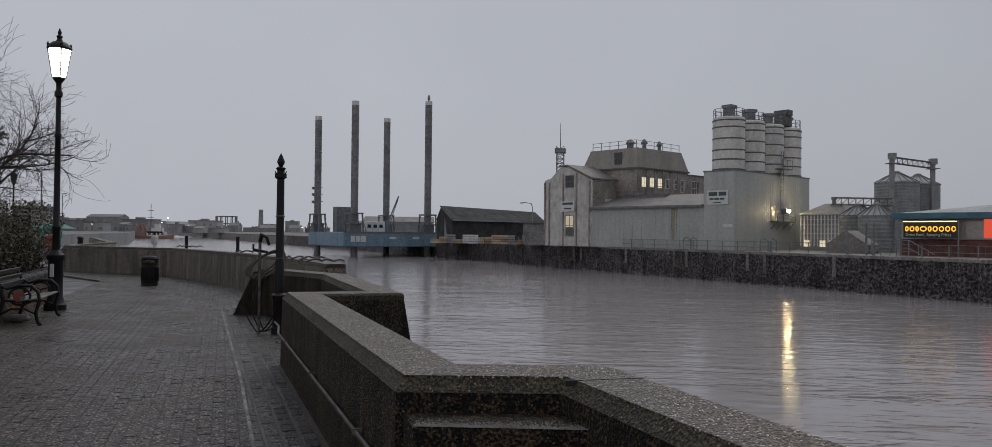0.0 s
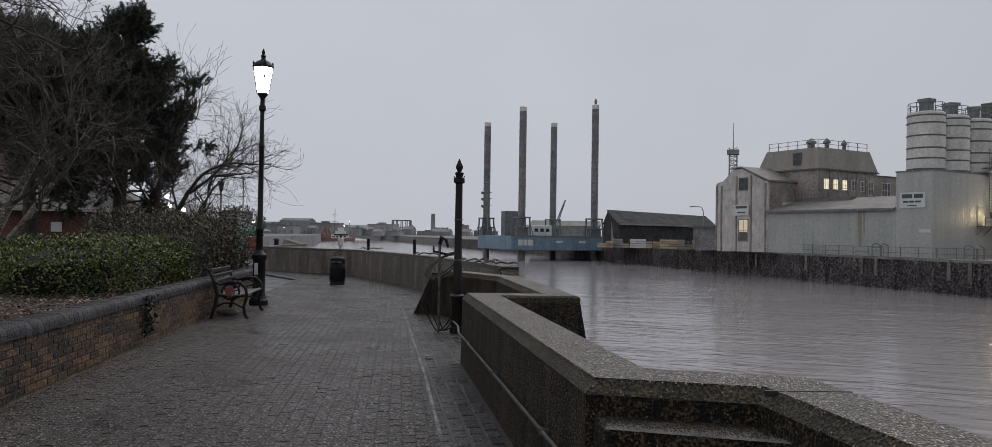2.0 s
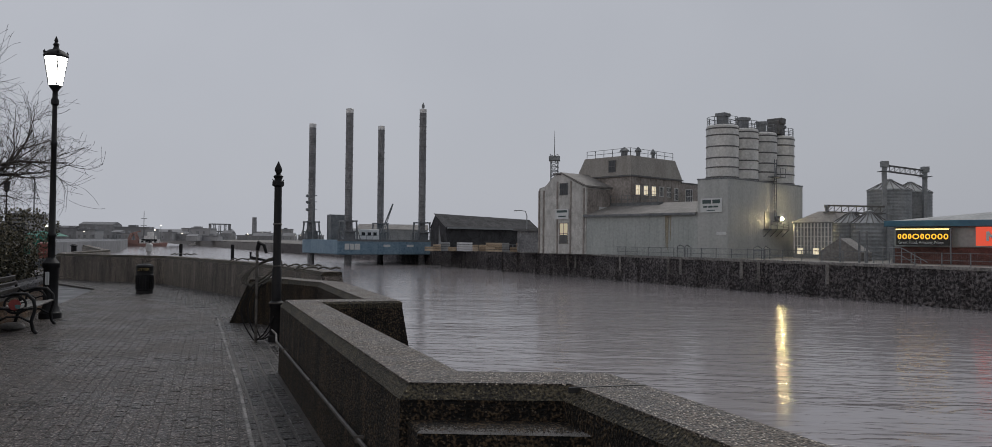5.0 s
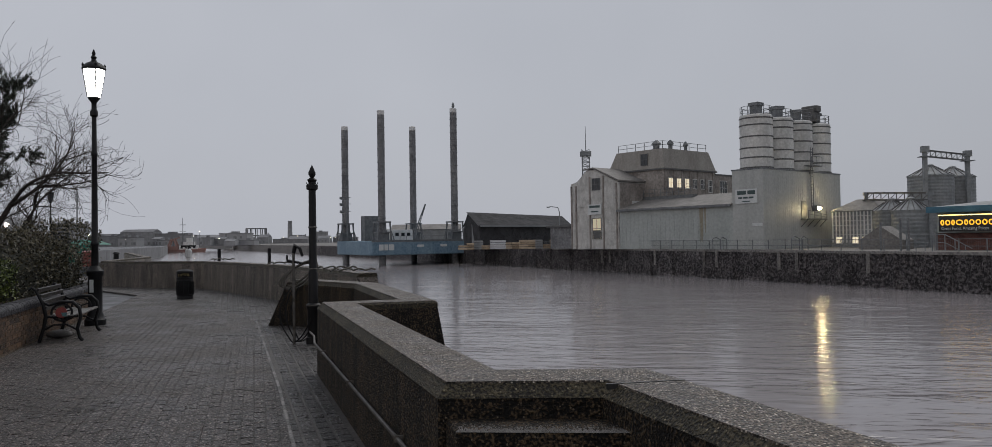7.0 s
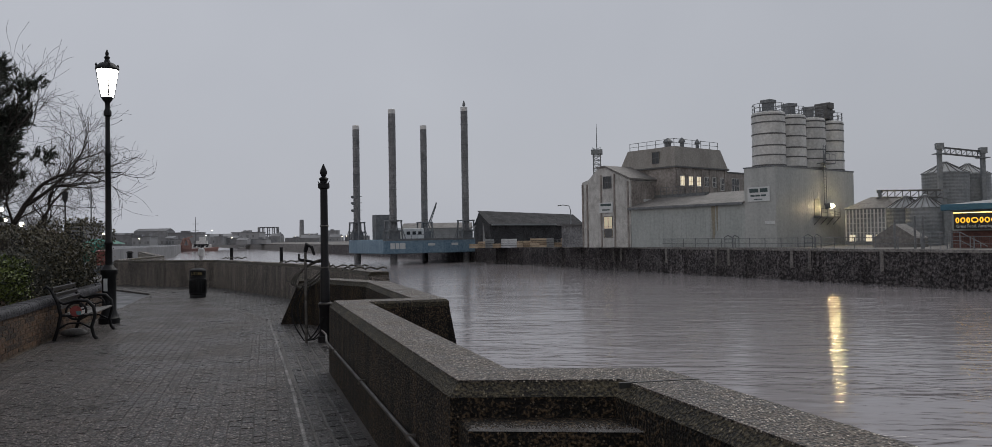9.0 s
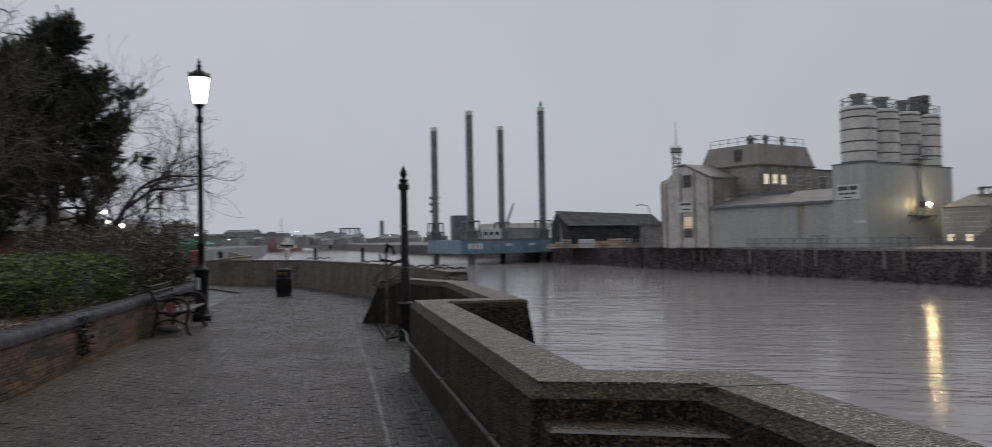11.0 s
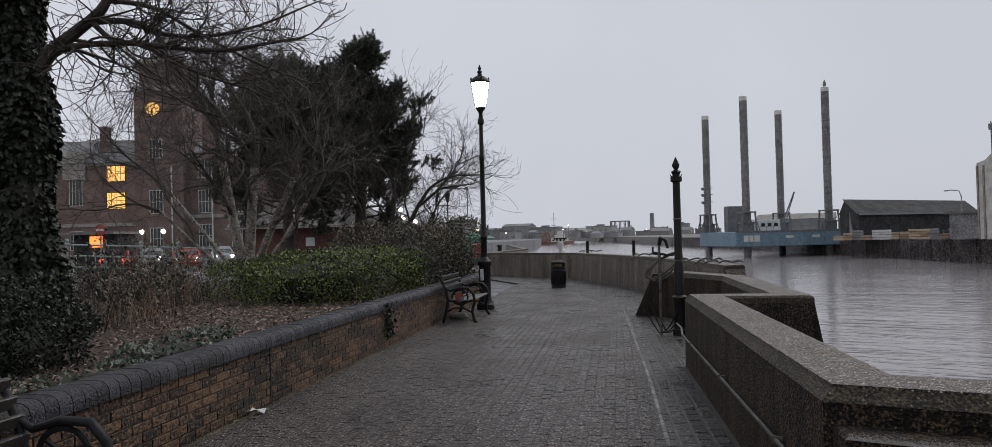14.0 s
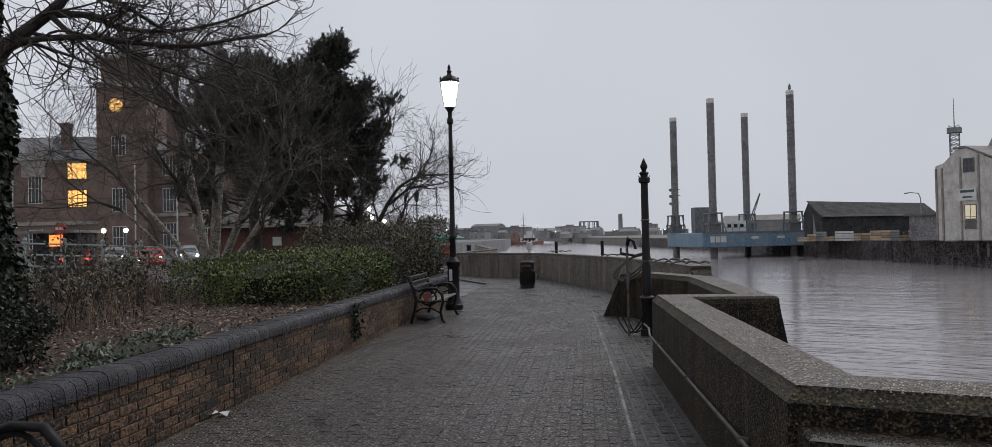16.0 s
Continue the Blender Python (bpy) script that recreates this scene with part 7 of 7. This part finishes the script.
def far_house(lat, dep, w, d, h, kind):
    root = thing("far_building", "distant building with haze mixed into its pale colours", "building", Matrix.Translation(far(lat, dep, 0)) @ pose(0, 0, -0.5, 0, 0, 8), group="distant buildings")
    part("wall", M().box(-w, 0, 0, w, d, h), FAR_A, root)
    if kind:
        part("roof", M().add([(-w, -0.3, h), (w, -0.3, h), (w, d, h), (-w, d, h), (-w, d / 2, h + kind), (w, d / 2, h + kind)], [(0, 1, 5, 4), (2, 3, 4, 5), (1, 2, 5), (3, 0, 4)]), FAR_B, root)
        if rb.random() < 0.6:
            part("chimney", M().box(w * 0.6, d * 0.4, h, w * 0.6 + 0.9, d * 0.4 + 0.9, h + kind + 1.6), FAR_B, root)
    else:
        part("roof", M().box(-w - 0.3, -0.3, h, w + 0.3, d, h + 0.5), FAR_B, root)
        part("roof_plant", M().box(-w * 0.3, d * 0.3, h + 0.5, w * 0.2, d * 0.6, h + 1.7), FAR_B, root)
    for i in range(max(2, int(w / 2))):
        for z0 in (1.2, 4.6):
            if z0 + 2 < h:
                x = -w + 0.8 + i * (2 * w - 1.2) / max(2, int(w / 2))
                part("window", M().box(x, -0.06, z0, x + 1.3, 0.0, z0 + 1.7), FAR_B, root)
    return root


lat = -262.0
while lat < -160:
    w = rb.uniform(2.0, 5.0)
    far_house(lat + w, 455 + rb.uniform(0, 25), w, 10, rb.uniform(3.2, 7.2) * (1.0 if lat < -185 else 0.8), rb.choice((0, 0, 0, 1.4)))
    lat += 2 * w + rb.choice((0.0, 0.0, 2.0))
lat = -290.0
while lat < -95:
    w = rb.uniform(5, 11)
    far_house(lat + w, 760 + rb.uniform(0, 60), w, 14, rb.uniform(3.5, 6.5), rb.choice((0, 2.0, 3.0)))
    lat += 2 * w + rb.choice((0.0, 1.0, 4.0))
lat = -330.0
while lat < -190:
    w = rb.uniform(6, 13)
    far_house(lat + w, 540 + rb.uniform(0, 20), w, 14, rb.uniform(7.0, 10.5) * (1.0 if lat < -235 else 0.8), rb.choice((0, 0, 2.0)))
    lat += 2 * w + rb.choice((0.0, 0.0, 3.0))
far_house(-169.2, 298, 4.6, 12, 10.0, 0)
far_house(-209.5, 600, 6.6, 14, 8.0, 0)
far_house(-208, 900, 7, 12, 12.5, 0)
holder = thing("gasholder_frame", "distant gasholder guide frame", "gasholder", Matrix.Translation(far(-251, 800, 0)))
m = M()
for i in range(12):
    a = i * math.pi / 6
    m.bar((10.3 * math.cos(a), 10.3 * math.sin(a), -0.5), (10.3 * math.cos(a), 10.3 * math.sin(a), 15.6), 0.75)
for z in (8.0, 15.4):
    m.tube([(10.3 * math.cos(i * math.pi / 6), 10.3 * math.sin(i * math.pi / 6), z) for i in range(13)], [0.45], 5)
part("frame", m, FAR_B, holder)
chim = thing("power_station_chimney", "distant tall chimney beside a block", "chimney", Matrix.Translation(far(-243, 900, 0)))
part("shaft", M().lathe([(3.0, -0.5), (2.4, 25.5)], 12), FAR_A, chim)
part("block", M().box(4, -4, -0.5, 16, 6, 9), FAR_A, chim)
# far quay edge along the town bank, in the haze-tinted far grey
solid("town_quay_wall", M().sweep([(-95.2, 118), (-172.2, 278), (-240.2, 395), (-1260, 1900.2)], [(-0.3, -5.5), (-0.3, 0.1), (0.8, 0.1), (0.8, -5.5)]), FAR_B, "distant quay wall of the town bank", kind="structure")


# ---- pieces of walls and pavements ----
def inside(x, y, poly):
    hit, n = False, len(poly)
    for i in range(n):
        (x0, y0), (x1, y1) = poly[i], poly[(i + 1) % n]
        if (y0 > y) != (y1 > y) and x < (x1 - x0) * (y - y0) / (y1 - y0) + x0:
            hit = not hit
    return hit


def block_mesh(name, lx, ly, h, bevel, material):
    a, b = lx / 2, ly / 2
    m = M().add([(-a, -b, 0), (a, -b, 0), (a, b, 0), (-a, b, 0), (-a, -b, h - bevel), (a, -b, h - bevel), (a, b, h - bevel), (-a, b, h - bevel),
                 (-a + bevel, -b + bevel, h), (a - bevel, -b + bevel, h), (a - bevel, b - bevel, h), (-a + bevel, b - bevel, h)],
                [(0, 1, 5, 4), (1, 2, 6, 5), (2, 3, 7, 6), (3, 0, 4, 7), (4, 5, 9, 8), (5, 6, 10, 9), (6, 7, 11, 10), (7, 4, 8, 11), (8, 9, 10, 11)])
    me = m.mesh(name)
    me.materials.append(material)
    return me


def lay(name, me, matrix, parent):
    ob = new(name, me)
    ob.parent = parent
    ob.matrix_local = matrix
    return ob


# bricks of the low wall
rk = random.Random(60)
turn = math.degrees(math.atan2(ALONG.y, ALONG.x))
brick_me = block_mesh("brick", 0.213, 0.064, 0.018, 0.003, BRICK)
rest, made = M(), 0
for course in range(7):
    s = S0 + (0.112 if course % 2 else 0)
    while s < S1 - 0.1:
        if s > S0:
            p = bank(s + 0.107, 0.012 - rk.uniform(0, 0.003), 0.012 + 0.032 + course * 0.075)
            q = Matrix.Translation(p) @ pose(0, 0, 0, 90, 0, turn) @ pose(0, 0, -0.002)
            if made < 300 and -2.4 < s < 7.6:
                lay("brick", brick_me, q, brick_wall)
                made += 1
            else:
                rest.pose = q
                rest.add([v.co for v in brick_me.vertices], [tuple(f.vertices) for f in brick_me.polygons])
        s += 0.225
rest.pose = Matrix()
tagged(part("brickwork", rest, BRICK, brick_wall), kind="stuff")
part("movement_joint", M().sweep([bank(1.085, -0.012), bank(1.105, -0.012)], [(0, 0.0), (0, 0.54), (-0.02, 0.54), (-0.02, 0.0)]), SIGN_BLACK, brick_wall)
# bullnose coping
cs = [(0.035, 0), (0.035, 0.06), (0.02, 0.1), (-0.015, 0.125), (-0.06, 0.13), (-0.2, 0.13), (-0.2, 0)]
cm = M().sweep([(0, -0.053), (0, 0.053)], cs)
cope_me = cm.mesh("coping_brick", smooth=50)
cope_me.materials.append(BLUE_BRICK)
s = S0
while s < S1:
    p = bank(s, 0.0, 0.535 + rk.uniform(-0.002, 0.003))
    lay("coping_brick", cope_me, Matrix.Translation(p) @ pose(0, 0, 0, 0, 0, turn - 90 + rk.uniform(-0.5, 0.5)), brick_wall)
    s += 0.1125
part("coping_end", M().sweep(core[1:], [(x, z + 0.535) for x, z in cs]), BLUE_BRICK, brick_wall)

# paving blocks, in courses across the path
KP = [(x, y) for x, y in KERB_LINE]
path_poly = [tuple(bank(s, -0.03)[:2]) for s in (S1 + 9, S1, -9.0)] + [(2.2, -4.5)] + KP + [(-20, 27.0), (-24, 33)]
band_poly = KP[::-1] + [(3.6, -3.2), (1.05, 2.2), (0.2, 4.0), (-0.66, 3.95), (-3.2, 8.95), (-2.4, 9.4), (-3.9, 12.3), (-5.6, 13.8), (-4.9, 15.0), (-5.8, 16.2), (-8.45, 19.65), (-13.2, 24.5), (-15.7, 25.2), (-18.2, 26.4)]
pave_me = block_mesh("paving_block", 0.193, 0.093, 0.016, 0.004, PAVING)
sett_me = block_mesh("sett", 0.19, 0.104, 0.016, 0.008, SETT)
kerb_me = block_mesh("edging_stone", 0.196, 0.035, 0.018, 0.004, KERB)
pv, pf = [v.co.copy() for v in pave_me.vertices], [tuple(f.vertices) for f in pave_me.polygons]
rest, made = M(), 0
row_i, d = 0, -9.5
while d < -0.05:
    s = -9.0 + (0.1 if row_i % 2 else 0)
    while s < 19.0:
        p = bank(s, d)
        if inside(p.x, p.y, path_poly):
            q = Matrix.Translation((p.x, p.y, -0.0155 + rk.uniform(-0.002, 0.0015))) @ pose(0, 0, 0, rk.uniform(-1.3, 1.3), rk.uniform(-1.3, 1.3), turn + rk.uniform(-0.8, 0.8))
            if made < 300 and -0.6 < s < 1.4 and -4.2 < d < -1.2:
                lay("paving_block", pave_me, q, pavement)
                made += 1
            else:
                rest.pose = q
                rest.add(pv, pf)
        s += 0.2
    d += 0.1
    row_i += 1
rest.pose = Matrix()
tagged(part("block_paving", rest, PAVING, pavement), kind="stuff")
# setts between the edging and the flood wall
rest, made = M(), 0
bdir = Vector((-0.456, 0.89, 0))
bturn = math.degrees(math.atan2(bdir.y, bdir.x))
sv, sf = [v.co.copy() for v in sett_me.vertices], [tuple(f.vertices) for f in sett_me.polygons]
for i in range(-104, 32):
    for j in range(-30, 150):
        p = Vector((0.75, 0.2, 0)) + Vector((bdir.y, -bdir.x, 0)) * (i * 0.125 + 0.08) + bdir * (j * 0.2 + (0.1 if i % 2 else 0))
        if inside(p.x, p.y, band_poly):
            q = Matrix.Translation((p.x, p.y, -0.0165 + rk.uniform(-0.003, 0.002))) @ pose(0, 0, 0, rk.uniform(-1, 1), rk.uniform(-1, 1), bturn + rk.uniform(-1.2, 1.2))
            if made < 300 and 12 < j < 45:
                lay("sett", sett_me, q, pavement)
                made += 1
            else:
                rest.pose = q
                rest.add(sv, sf)
rest.pose = Matrix()
tagged(part("sett_paving", rest, SETT, pavement), kind="stuff")
for a, b in zip(KERB_LINE, KERB_LINE[1:]):
    a, b = Vector((*a, 0)), Vector((*b, 0))
    length, w = (b - a).length, (b - a).normalized()
    k = 0.1
    while k < length - 0.05:
        p = a + w * k
        lay("edging_stone", kerb_me, Matrix.Translation((p.x, p.y, -0.0145)) @ pose(0, 0, 0, 0, 0, math.degrees(math.atan2(w.y, w.x))), pavement)
        k += 0.2
